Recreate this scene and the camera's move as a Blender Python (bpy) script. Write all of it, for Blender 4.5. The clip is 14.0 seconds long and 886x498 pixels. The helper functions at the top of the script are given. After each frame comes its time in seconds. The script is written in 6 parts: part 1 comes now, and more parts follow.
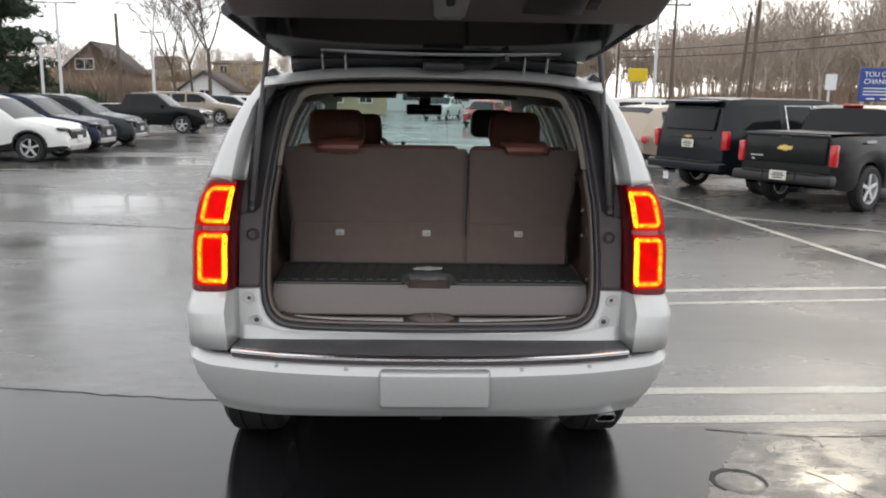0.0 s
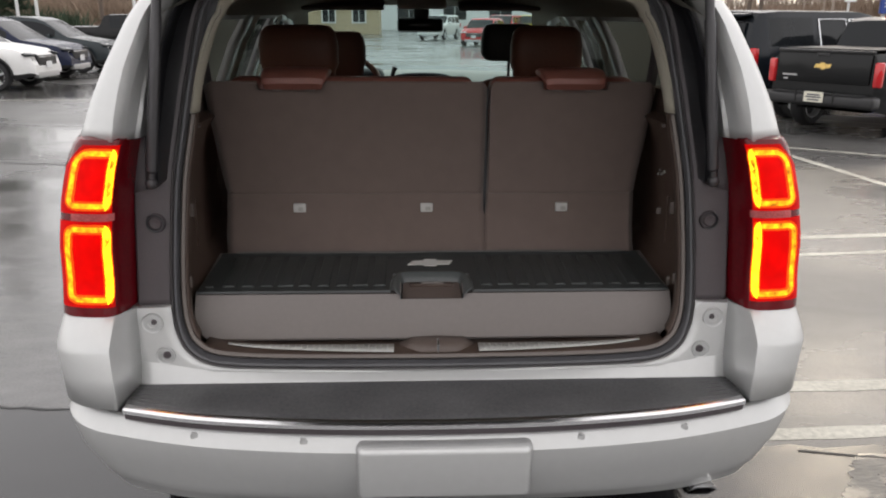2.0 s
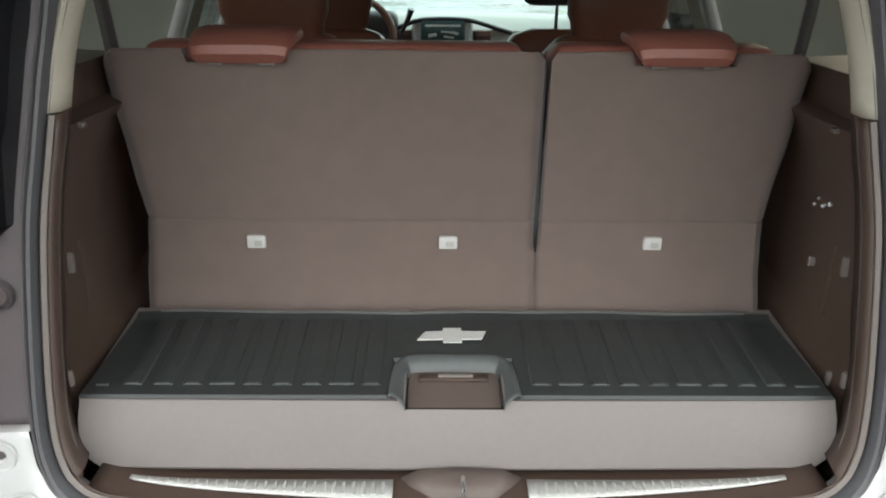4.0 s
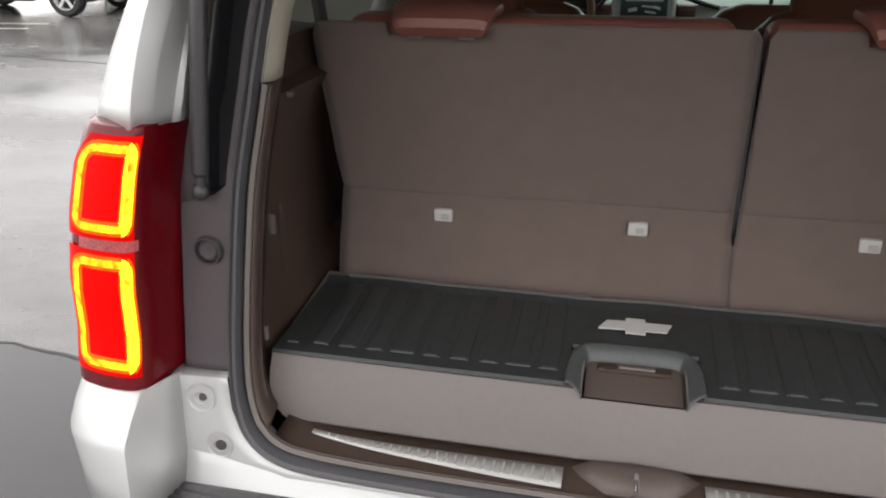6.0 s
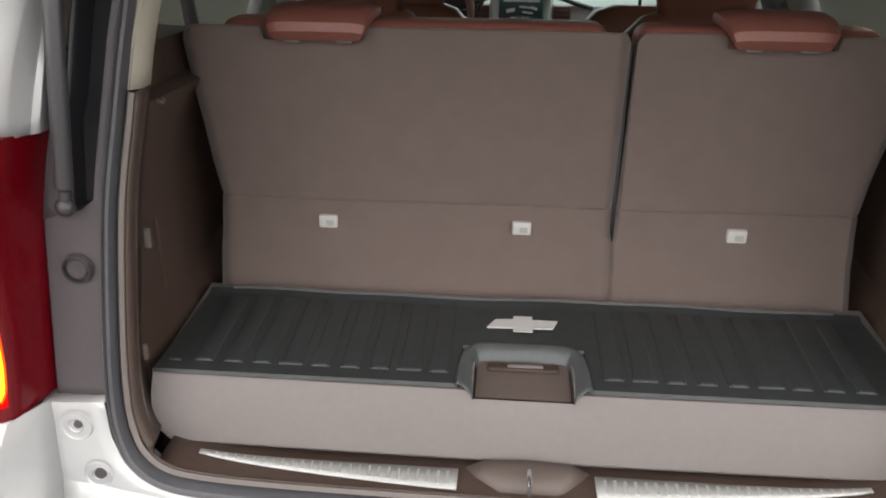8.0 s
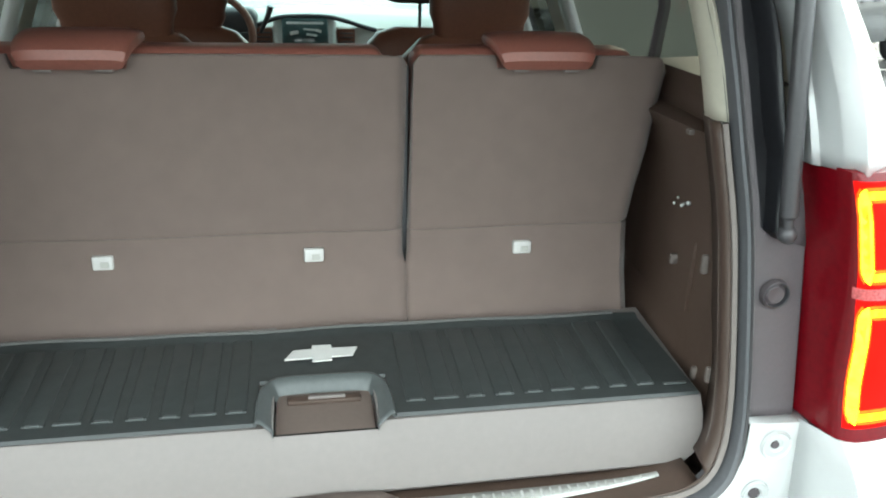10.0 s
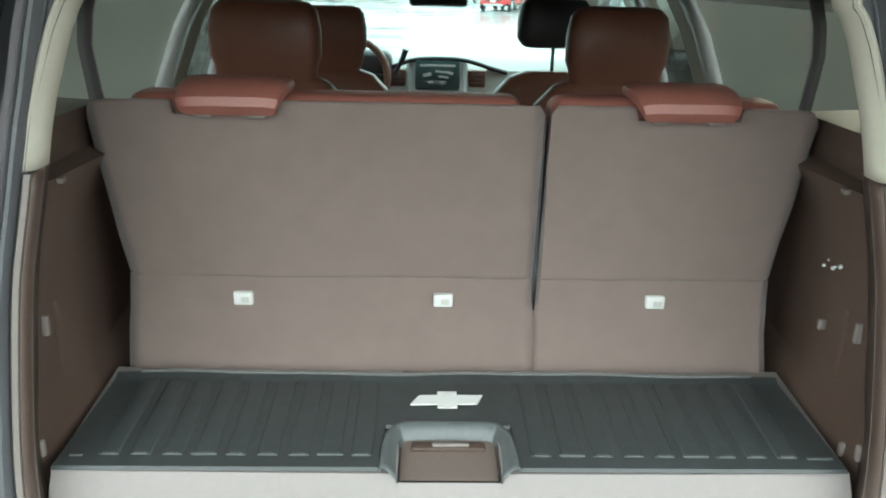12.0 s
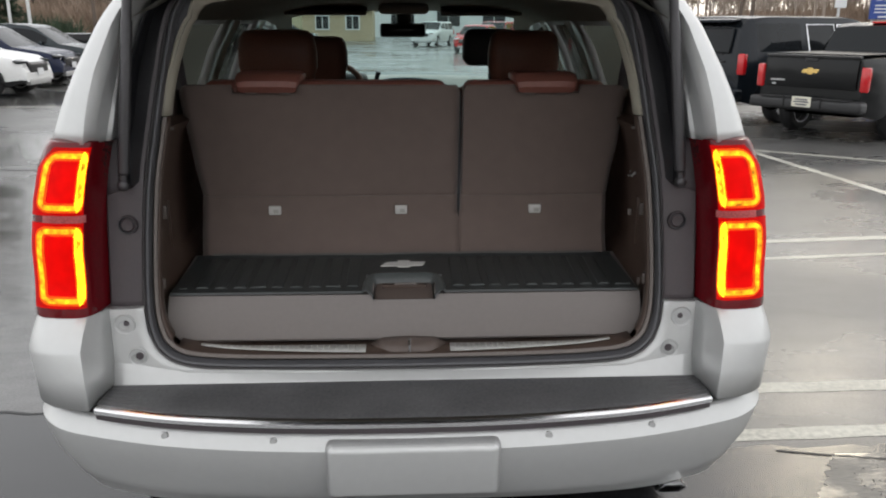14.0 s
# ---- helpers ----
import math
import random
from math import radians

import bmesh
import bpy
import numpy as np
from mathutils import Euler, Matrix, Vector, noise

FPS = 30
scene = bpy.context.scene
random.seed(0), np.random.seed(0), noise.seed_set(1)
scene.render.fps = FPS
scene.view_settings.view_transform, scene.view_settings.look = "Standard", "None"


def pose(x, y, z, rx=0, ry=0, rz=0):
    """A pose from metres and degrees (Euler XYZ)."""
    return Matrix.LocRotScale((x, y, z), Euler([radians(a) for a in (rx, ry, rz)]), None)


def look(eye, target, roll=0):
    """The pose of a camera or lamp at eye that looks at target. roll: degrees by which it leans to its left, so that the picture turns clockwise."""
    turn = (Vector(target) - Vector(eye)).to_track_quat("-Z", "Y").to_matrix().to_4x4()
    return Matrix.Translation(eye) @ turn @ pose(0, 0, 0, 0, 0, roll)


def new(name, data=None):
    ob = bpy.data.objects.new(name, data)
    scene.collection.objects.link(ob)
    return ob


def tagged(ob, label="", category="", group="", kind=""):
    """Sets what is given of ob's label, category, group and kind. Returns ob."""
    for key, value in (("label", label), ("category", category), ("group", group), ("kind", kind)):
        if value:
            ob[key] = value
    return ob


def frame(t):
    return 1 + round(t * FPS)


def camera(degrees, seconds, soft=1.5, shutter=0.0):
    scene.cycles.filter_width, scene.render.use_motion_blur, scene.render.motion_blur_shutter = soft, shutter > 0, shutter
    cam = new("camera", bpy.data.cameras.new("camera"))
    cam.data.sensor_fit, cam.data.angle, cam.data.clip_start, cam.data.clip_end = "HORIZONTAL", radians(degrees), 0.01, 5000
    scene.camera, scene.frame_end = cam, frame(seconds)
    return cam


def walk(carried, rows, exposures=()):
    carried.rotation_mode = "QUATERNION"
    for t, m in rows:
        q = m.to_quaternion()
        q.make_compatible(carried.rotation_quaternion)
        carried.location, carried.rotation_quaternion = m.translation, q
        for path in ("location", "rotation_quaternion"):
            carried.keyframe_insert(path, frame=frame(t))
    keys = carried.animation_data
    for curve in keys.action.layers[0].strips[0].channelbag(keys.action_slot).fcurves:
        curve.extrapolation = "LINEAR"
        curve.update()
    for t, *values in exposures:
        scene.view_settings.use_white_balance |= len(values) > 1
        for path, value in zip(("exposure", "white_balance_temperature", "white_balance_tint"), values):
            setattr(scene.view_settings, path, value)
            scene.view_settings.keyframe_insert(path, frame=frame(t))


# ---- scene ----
cam = camera(58.5, 14.0, soft=2.0)
PATH = [
    (0, (-0.084, -3.126, 1.7785), (-0.005, -1.163, 1.4035), 1.0),
    (0.5, (-0.087, -3.048, 1.7675), (-0.004, -1.093, 1.3565), 0.8),
    (1, (-0.136, -2.738, 1.7485), (-0.046, -0.789, 1.3095), 0.6),
    (1.5, (-0.116, -2.359, 1.7305), (-0.019, -0.426, 1.2275), 0.4),
    (2, (-0.07, -1.947, 1.7395), (0.013, -0.03, 1.1765), 0.3),
    (2.5, (-0.093, -1.561, 1.7035), (0.018, 0.345, 1.1075), 0.6),
    (2.7, (-0.09, -1.439, 1.7085), (0.027, 0.463, 1.1015), 0.8),
    (3.7, (-0.06, -1.10, 1.735), (0.022, 0.774, 1.041), 0.7),
    (4.8, (-0.045, -1.026, 1.7525), (-0.222, 0.82, 1.0045), 0.5),
    (5, (-0.055, -1.036, 1.7405), (-0.273, 0.809, 0.9995), 0.3),
    (5.5, (-0.07, -1.037, 1.7415), (-0.401, 0.782, 0.9785), -0.1),
    (6, (-0.072, -1.035, 1.7415), (-0.479, 0.763, 0.9645), -0.3),
    (6.5, (-0.08, -1.032, 1.7455), (-0.5, 0.757, 0.9585), -0.2),
    (7, (-0.08, -1.029, 1.7425), (-0.472, 0.768, 0.9565), -0.2),
    (7.5, (-0.076, -1.028, 1.7425), (-0.366, 0.792, 0.9645), 0.1),
    (8, (-0.062, -1.021, 1.7485), (-0.202, 0.816, 0.9695), 0.6),
    (8.5, (-0.044, -1.011, 1.7465), (-0.01, 0.834, 0.9745), 1.0),
    (8.7, (-0.034, -1.013, 1.7265), (0.065, 0.839, 0.9795), 1.1),
    (9.75, (-0.030, -1.003, 1.745), (0.319, 0.827, 1.018), 1.6),
    (10.8, (-0.032, -0.994, 1.7635), (0.201, 0.871, 1.0795), 1.9),
    (11, (-0.042, -0.995, 1.7585), (0.161, 0.88, 1.0925), 2.0),
    (11.5, (-0.057, -0.989, 1.7685), (0.061, 0.894, 1.1045), 1.7),
    (12, (-0.058, -0.982, 1.7725), (-0.008, 0.91, 1.1255), 1.2),
    (12.5, (-0.046, -1.014, 1.7715), (0.008, 0.888, 1.1555), 1.0),
    (13, (-0.038, -1.161, 1.7675), (0.001, 0.741, 1.1505), 0.4),
    (13.5, (-0.129, -1.53, 1.7485), (0.042, 0.368, 1.1435), 1.3),
    (14, (-0.006, -1.974, 1.7315), (0.09, -0.053, 1.1835), 0.2),
]
EXPOSURES = [(0, 0.1, 6500, 11), (1.0, 0.1, 6600, 11), (2.0, 0.15, 6700, 13), (2.5, 0.3, 6800, 14), (4.8, 1.75, 6400, 2), (5.5, 1.05, 6600, 10), (6.5, 0.75, 6750, 13), (7.5, 0.9, 6750, 13),
             (8.0, 1.25, 6750, 12), (8.5, 1.85, 6400, 4), (10.8, 2.0, 6050, -5), (12.5, 2.2, 6100, -5), (13.0, 1.8, 6000, -5), (13.5, 1.05, 6500, 9), (14.0, 0.1, 6500, 10)]
walk(cam, [(t, look(eye, target, roll)) for t, eye, target, roll in PATH], EXPOSURES)

# ---- world, sun ----
world = bpy.data.worlds.new("overcast")
scene.world = world
world.use_nodes = True
wn, wl = world.node_tree.nodes, world.node_tree.links
wn.clear()
sky = wn.new("ShaderNodeTexSky")
sky.sky_type, sky.sun_disc = "NISHITA", False
sky.sun_elevation, sky.sun_rotation = radians(26.5), radians(30.5)
dim = wn.new("ShaderNodeMixRGB")
dim.blend_type, dim.inputs[0].default_value = "MULTIPLY", 1.0
dim.inputs[2].default_value = (0.10, 0.10, 0.10, 1)
cloud = wn.new("ShaderNodeMixRGB")
cloud.inputs[0].default_value = 0.88
cloud.inputs[2].default_value = (1.0, 1.0, 1.0, 1)
back = wn.new("ShaderNodeBackground")
back.inputs[1].default_value = 1.5
wout = wn.new("ShaderNodeOutputWorld")
wl.new(sky.outputs[0], dim.inputs[1])
wl.new(dim.outputs[0], cloud.inputs[1])
wl.new(cloud.outputs[0], back.inputs[0])
wl.new(back.outputs[0], wout.inputs[0])

sun = new("sun", bpy.data.lights.new("sun", "SUN"))
sun.data.energy, sun.data.angle, sun.data.color = 0.11, radians(7), (1.0, 0.88, 0.66)
sun.matrix_world = look((4.54, 7.71, 4.46), (0, 0, 0))


# ---- materials ----
def surf(name, col, rough=0.5, metal=0.0, var=0.12, scale=18.0, bump=0.0, bscale=300.0, coat=0.0, rvar=0.08, spec=0.5, sheen=0.0):
    """A painted, moulded or woven surface: colour that varies at two scales, fine relief."""
    m = bpy.data.materials.new(name)
    m.use_nodes = True
    n, l = m.node_tree.nodes, m.node_tree.links
    p = n["Principled BSDF"]
    tc = n.new("ShaderNodeTexCoord")
    big, fine = n.new("ShaderNodeTexNoise"), n.new("ShaderNodeTexNoise")
    big.inputs["Scale"].default_value, fine.inputs["Scale"].default_value = scale * 0.2, scale * 4
    big.inputs["Detail"].default_value, fine.inputs["Detail"].default_value = 4, 3
    add = n.new("ShaderNodeMath")
    add.operation = "ADD"
    l.new(tc.outputs["Object"], big.inputs["Vector"])
    l.new(tc.outputs["Object"], fine.inputs["Vector"])
    l.new(big.outputs["Fac"], add.inputs[0])
    l.new(fine.outputs["Fac"], add.inputs[1])
    ramp = n.new("ShaderNodeMapRange")
    ramp.inputs[1].default_value, ramp.inputs[2].default_value = 0.6, 1.4
    l.new(add.outputs[0], ramp.inputs[0])
    mix = n.new("ShaderNodeMixRGB")
    mix.inputs[1].default_value = (*[c * (1 - var) for c in col], 1)
    mix.inputs[2].default_value = (*[min(1, c * (1 + var)) for c in col], 1)
    l.new(ramp.outputs[0], mix.inputs[0])
    l.new(mix.outputs[0], p.inputs["Base Color"])
    rr = n.new("ShaderNodeMapRange")
    rr.inputs[3].default_value, rr.inputs[4].default_value = max(0.02, rough - rvar), min(1, rough + rvar)
    l.new(big.outputs["Fac"], rr.inputs[0])
    l.new(rr.outputs[0], p.inputs["Roughness"])
    p.inputs["Metallic"].default_value = metal
    p.inputs["Coat Weight"].default_value = coat
    p.inputs["Coat Roughness"].default_value = 0.08
    p.inputs["Specular IOR Level"].default_value = spec
    p.inputs["Sheen Weight"].default_value = sheen
    if bump:
        bn, b = n.new("ShaderNodeTexNoise"), n.new("ShaderNodeBump")
        bn.inputs["Scale"].default_value, bn.inputs["Detail"].default_value = bscale, 3
        b.inputs["Strength"].default_value, b.inputs["Distance"].default_value = bump, 0.002
        l.new(tc.outputs["Object"], bn.inputs["Vector"])
        l.new(bn.outputs["Fac"], b.inputs["Height"])
        l.new(b.outputs[0], p.inputs["Normal"])
    return m


def glass(name, tint, gloss=0.06, mist=None):
    """A thin pane: tinted see-through with a reflection that grows at a slant; mist: the colour of a film of damp on it."""
    m = bpy.data.materials.new(name)
    m.use_nodes = True
    n, l = m.node_tree.nodes, m.node_tree.links
    n.clear()
    t, g, mx, fr, mul, o = (n.new("ShaderNode" + k) for k in ("BsdfTransparent", "BsdfGlossy", "MixShader", "LayerWeight", "Math", "OutputMaterial"))
    mul.operation = "MULTIPLY_ADD"
    mul.inputs[1].default_value, mul.inputs[2].default_value = 0.30, 0.03
    t.inputs[0].default_value = (*tint, 1)
    g.inputs["Roughness"].default_value = gloss
    fr.inputs[0].default_value = 0.18
    l.new(fr.outputs["Facing"], mul.inputs[0])
    l.new(mul.outputs[0], mx.inputs[0])
    if mist:
        tr, dm = n.new("ShaderNodeBsdfTranslucent"), n.new("ShaderNodeMixShader")
        tr.inputs[0].default_value = (*mist, 1)
        dm.inputs[0].default_value = 0.7
        l.new(t.outputs[0], dm.inputs[1])
        l.new(tr.outputs[0], dm.inputs[2])
        t = dm
    l.new(t.outputs[0], mx.inputs[1])
    l.new(g.outputs[0], mx.inputs[2])
    l.new(mx.outputs[0], o.inputs[0])
    return m


def glow(name, col, strength, base=(0.3, 0.02, 0.01), cells=60.0, low=0.45):
    """A lit lamp element behind a glossy lens, brighter and dimmer from cell to cell."""
    m = bpy.data.materials.new(name)
    m.use_nodes = True
    n, l = m.node_tree.nodes, m.node_tree.links
    p = n["Principled BSDF"]
    p.inputs["Base Color"].default_value = (*base, 1)
    p.inputs["Roughness"].default_value = 0.3
    p.inputs["Specular IOR Level"].default_value = 0.05
    p.inputs["Emission Color"].default_value = (*col, 1)
    tc, no, mr = n.new("ShaderNodeTexCoord"), n.new("ShaderNodeTexNoise"), n.new("ShaderNodeMapRange")
    no.inputs["Scale"].default_value = cells
    mr.inputs[1].default_value, mr.inputs[2].default_value = 0.3, 0.7
    mr.inputs[3].default_value, mr.inputs[4].default_value = strength * low, strength
    l.new(tc.outputs["Object"], no.inputs["Vector"])
    l.new(no.outputs["Fac"], mr.inputs[0])
    l.new(mr.outputs[0], p.inputs["Emission Strength"])
    return m


def wet_asphalt(name, col, dry, wet, seed, patch=0.35, relief=0.5, deep=0.004, grain=120):
    """Wet tarmac: grit, a water film that lies in uneven patches, long drying streaks."""
    m = bpy.data.materials.new(name)
    m.use_nodes = True
    n, l = m.node_tree.nodes, m.node_tree.links
    p = n["Principled BSDF"]
    geo, mp = n.new("ShaderNodeNewGeometry"), n.new("ShaderNodeMapping")
    mp.inputs["Location"].default_value = (seed, seed * 2, 0)
    mp.inputs["Scale"].default_value = (0.55, 1.0, 1.0)
    l.new(geo.outputs["Position"], mp.inputs[0])
    film, grit, mid = (n.new("ShaderNodeTexNoise") for _ in range(3))
    film.inputs["Scale"].default_value, film.inputs["Detail"].default_value = patch, 6
    mid.inputs["Scale"].default_value, mid.inputs["Detail"].default_value = 6, 5
    grit.inputs["Scale"].default_value, grit.inputs["Detail"].default_value = grain, 4
    for k in (film, mid, grit):
        l.new(mp.outputs[0], k.inputs["Vector"])
    fr = n.new("ShaderNodeMapRange")
    fr.inputs[1].default_value, fr.inputs[2].default_value = 0.40, 0.62
    l.new(film.outputs["Fac"], fr.inputs[0])
    rg = n.new("ShaderNodeMapRange")
    rg.inputs[3].default_value, rg.inputs[4].default_value = wet, dry
    l.new(fr.outputs[0], rg.inputs[0])
    rm = n.new("ShaderNodeMath")
    rm.operation = "MULTIPLY_ADD"
    rm.inputs[1].default_value = 0.12
    l.new(mid.outputs["Fac"], rm.inputs[0])
    l.new(rg.outputs[0], rm.inputs[2])
    l.new(rm.outputs[0], p.inputs["Roughness"])
    cm = n.new("ShaderNodeMixRGB")
    cm.inputs[1].default_value = (*[c * 0.55 for c in col], 1)
    cm.inputs[2].default_value = (*[c * 1.5 for c in col], 1)
    avg = n.new("ShaderNodeMath")
    avg.operation = "ADD"
    l.new(grit.outputs["Fac"], avg.inputs[0])
    l.new(mid.outputs["Fac"], avg.inputs[1])
    cr = n.new("ShaderNodeMapRange")
    cr.inputs[1].default_value, cr.inputs[2].default_value = 0.6, 1.4
    l.new(avg.outputs[0], cr.inputs[0])
    l.new(cr.outputs[0], cm.inputs[0])
    l.new(cm.outputs[0], p.inputs["Base Color"])
    b = n.new("ShaderNodeBump")
    b.inputs["Distance"].default_value = deep
    bs = n.new("ShaderNodeMapRange")
    bs.inputs[3].default_value, bs.inputs[4].default_value = 0.03, relief
    l.new(fr.outputs[0], bs.inputs[0])
    l.new(bs.outputs[0], b.inputs["Strength"])
    l.new(grit.outputs["Fac"], b.inputs["Height"])
    l.new(b.outputs[0], p.inputs["Normal"])
    p.inputs["Specular IOR Level"].default_value = 0.68
    return m


# The pad's wide colour variation stands in for wet reflections, and for scratches.
M_PAD = surf("step_rubber", (0.095, 0.095, 0.098), 0.40, 0, 0.45, 30, bump=0.4, bscale=250)
M_SILVER = surf("silver_paint", (0.57, 0.575, 0.57), 0.34, 0.25, 0.03, 10, coat=0.6, bump=0.03, bscale=900)
M_PLUM = surf("plum_grey_plastic", (0.082, 0.070, 0.075), 0.5, 0, 0.1, 40, bump=0.12, bscale=900)
M_SEAL = surf("seal_rubber", (0.078, 0.078, 0.084), 0.42, 0, 0.15, 30, bump=0.05)
M_CHANNEL = surf("dark_channel", (0.028, 0.028, 0.032), 0.35, 0, 0.2, 20)
M_BROWN = surf("brown_trim", (0.064, 0.041, 0.031), 0.48, 0, 0.14, 30, bump=0.16, bscale=700)
M_FLANGE = surf("flange_plastic", (0.105, 0.098, 0.100), 0.45, 0, 0.08, 40)
M_STRUT = surf("strut_paint", (0.065, 0.062, 0.066), 0.35, 0.2, 0.1, 40)
M_LIP = surf("taupe_lip", (0.15, 0.127, 0.115), 0.5, 0, 0.08, 40)
M_CREAM = surf("cream_trim", (0.46, 0.43, 0.35), 0.62, 0, 0.05, 30, bump=0.05, bscale=600)
M_LINER = surf("headliner_cloth", (0.33, 0.315, 0.265), 0.9, 0, 0.06, 40, bump=0.15, bscale=500)
M_CARPET = surf("seatback_carpet", (0.148, 0.110, 0.096), 0.95, 0, 0.09, 5, bump=0.25, bscale=800, sheen=0.2)
M_LEATHER = surf("cocoa_leather", (0.22, 0.080, 0.060), 0.42, 0, 0.12, 40, bump=0.12, bscale=500)
M_LEATHER2 = surf("saddle_leather", (0.145, 0.056, 0.033), 0.45, 0, 0.15, 30, bump=0.15, bscale=400)
M_MAT = surf("rubber_mat", (0.034, 0.038, 0.038), 0.40, 0, 0.25, 12, bump=0.12, bscale=400)
# Smooth mat rubber, lighter than M_MAT: its highlights are put into the colour.
M_SHEENMAT = surf("smooth_rubber_sheen", (0.075, 0.082, 0.082), 0.32, 0, 0.12, 30)
M_POCKET = surf("pocket_plastic", (0.120, 0.092, 0.080), 0.5, 0, 0.08, 30, bump=0.1, bscale=600)
M_TAUPE = surf("taupe_plastic", (0.200, 0.177, 0.168), 0.55, 0, 0.05, 20, bump=0.1, bscale=700)
M_CHROME = surf("chrome", (0.78, 0.78, 0.79), 0.20, 1, 0.03, 20, rvar=0.04)
M_SCUFF = surf("brushed_plate", (0.50, 0.50, 0.48), 0.38, 0.35, 0.06, 60, rvar=0.08)
M_WHITEPL = surf("pale_plastic", (0.54, 0.53, 0.51), 0.45, 0, 0.05, 60)
M_GREYMETAL = surf("bracket_metal", (0.42, 0.42, 0.42), 0.4, 0.4, 0.1, 60)
M_TYRE = surf("tyre_rubber", (0.018, 0.018, 0.019), 0.7, 0, 0.2, 30, bump=0.3, bscale=200)
M_RIM = surf("alloy", (0.62, 0.62, 0.63), 0.32, 0.35, 0.08, 30)
M_UNDER = surf("underbody", (0.012, 0.012, 0.012), 0.8, 0, 0.3, 20)
M_LENS = surf("red_lens", (0.13, 0.002, 0.006), 0.16, 0, 0.2, 20, coat=0.1, spec=0.3)
M_LENSRED = surf("red_lamp_off", (0.50, 0.006, 0.010), 0.15, 0, 0.15, 20, coat=0.6)
M_REVERSE = surf("clear_lens", (0.42, 0.075, 0.075), 0.14, 0, 0.6, 60, coat=0.3)
M_RING = glow("lit_bar", (1.0, 0.66, 0.015), 2.6, (0.3, 0.1, 0.01), 55, 0.45)
M_EDGEGLOW = glow("lit_ring_edge", (1.0, 0.10, 0.002), 1.15, (0.3, 0.02, 0.01), 40, 0.5)
M_AMBER = glow("lit_ring", (1.0, 0.50, 0.010), 2.1, (0.3, 0.05, 0.01), 48, 0.16)
M_REDGLOW = glow("lit_red_panel", (1.0, 0.002, 0.001), 0.9, (0.04, 0.001, 0.001), 18, 0.75)
M_HALO = glow("lit_red_lens", (1.0, 0.003, 0.003), 0.62, (0.08, 0.001, 0.001), 14, 0.55)
M_GLASS = glass("clear_glass", (0.57, 0.75, 0.74))
M_DOORGLASS = glass("door_glass", (0.13, 0.17, 0.165))
M_TINT = glass("privacy_glass", (0.05, 0.055, 0.045), 0.35, (0.036, 0.038, 0.031))
M_TINT2 = glass("tinted_glass", (0.045, 0.052, 0.048))
M_DARKGLASS = surf("dark_glass", (0.010, 0.012, 0.014), 0.05, 0, 0.1, 5, spec=0.22)
M_BLACKPL = surf("black_plastic", (0.016, 0.016, 0.017), 0.45, 0, 0.2, 40, bump=0.1)
M_GATE = surf("gate_trim_plastic", (0.125, 0.112, 0.106), 0.5, 0, 0.15, 30, bump=0.15, bscale=600)
M_GREYDASH = surf("pale_dash", (0.40, 0.39, 0.36), 0.6, 0, 0.06, 30, bump=0.1)
M_SCREEN = surf("dash_screen", (0.03, 0.05, 0.05), 0.12, 0, 0.3, 200)
M_LOTLINE = surf("worn_white_line", (0.42, 0.41, 0.36), 0.40, 0, 0.5, 9, bump=0.3, bscale=90)
M_ASPHALT = wet_asphalt("wet_asphalt", (0.095, 0.093, 0.090), 0.30, 0.06, 3.0)
M_NEWTAR = wet_asphalt("wet_new_asphalt", (0.012, 0.012, 0.013), 0.18, 0.04, 11.0, 0.5, 0.35)
M_ROUGH = wet_asphalt("broken_asphalt", (0.085, 0.08, 0.07), 0.30, 0.07, 23.0, 7.0, 0.8, 0.006, 45)
# Near-black iron: the shadow at the cover's rim is put into this colour.
M_RIMSHADE = surf("iron_rim_shade", (0.016, 0.015, 0.014), 0.6, 0.2, 0.4, 20, bump=0.6, bscale=60)
M_BARK = surf("bark", (0.10, 0.078, 0.062), 0.9, 0, 0.3, 4, bump=0.5, bscale=30)
# Twigs of the woods are lightened: distance haze is put into this colour.
M_TWIGHAZE = surf("twig_haze", (0.37, 0.31, 0.265), 0.95, 0, 0.3, 0.6)
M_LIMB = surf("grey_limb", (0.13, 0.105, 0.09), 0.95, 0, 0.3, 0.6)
M_NEEDLE = surf("pine_needles", (0.030, 0.052, 0.026), 0.8, 0, 0.45, 1.2)
M_WOODPOLE = surf("pole_wood", (0.13, 0.10, 0.08), 0.9, 0, 0.25, 3, bump=0.4, bscale=40)
M_LAMPPOLE = surf("pole_paint", (0.62, 0.63, 0.63), 0.5, 0.1, 0.08, 5)
M_WIRE = surf("cable_black", (0.03, 0.03, 0.03), 0.7)
M_SIGNBLUE = surf("sign_blue", (0.020, 0.055, 0.26), 0.4, 0, 0.06, 3)
M_SIGNWHITE = surf("sign_white", (0.72, 0.73, 0.74), 0.5, 0, 0.05, 6)
M_SIDING = surf("siding", (0.12, 0.085, 0.062), 0.8, 0, 0.2, 2)
M_ROOF = surf("shingle_roof", (0.085, 0.070, 0.062), 0.9, 0, 0.25, 3)
M_BUFF = surf("buff_render", (0.42, 0.33, 0.21), 0.8, 0, 0.15, 1)
M_WHITEWALL = surf("white_wall", (0.70, 0.70, 0.69), 0.7, 0, 0.06, 1)
M_GRASS = surf("winter_grass", (0.19, 0.165, 0.085), 0.95, 0, 0.3, 0.4)
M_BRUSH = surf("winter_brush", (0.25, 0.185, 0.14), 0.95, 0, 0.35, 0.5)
M_PLATE = surf("plate_cream", (0.68, 0.66, 0.55), 0.4, 0, 0.08, 20)
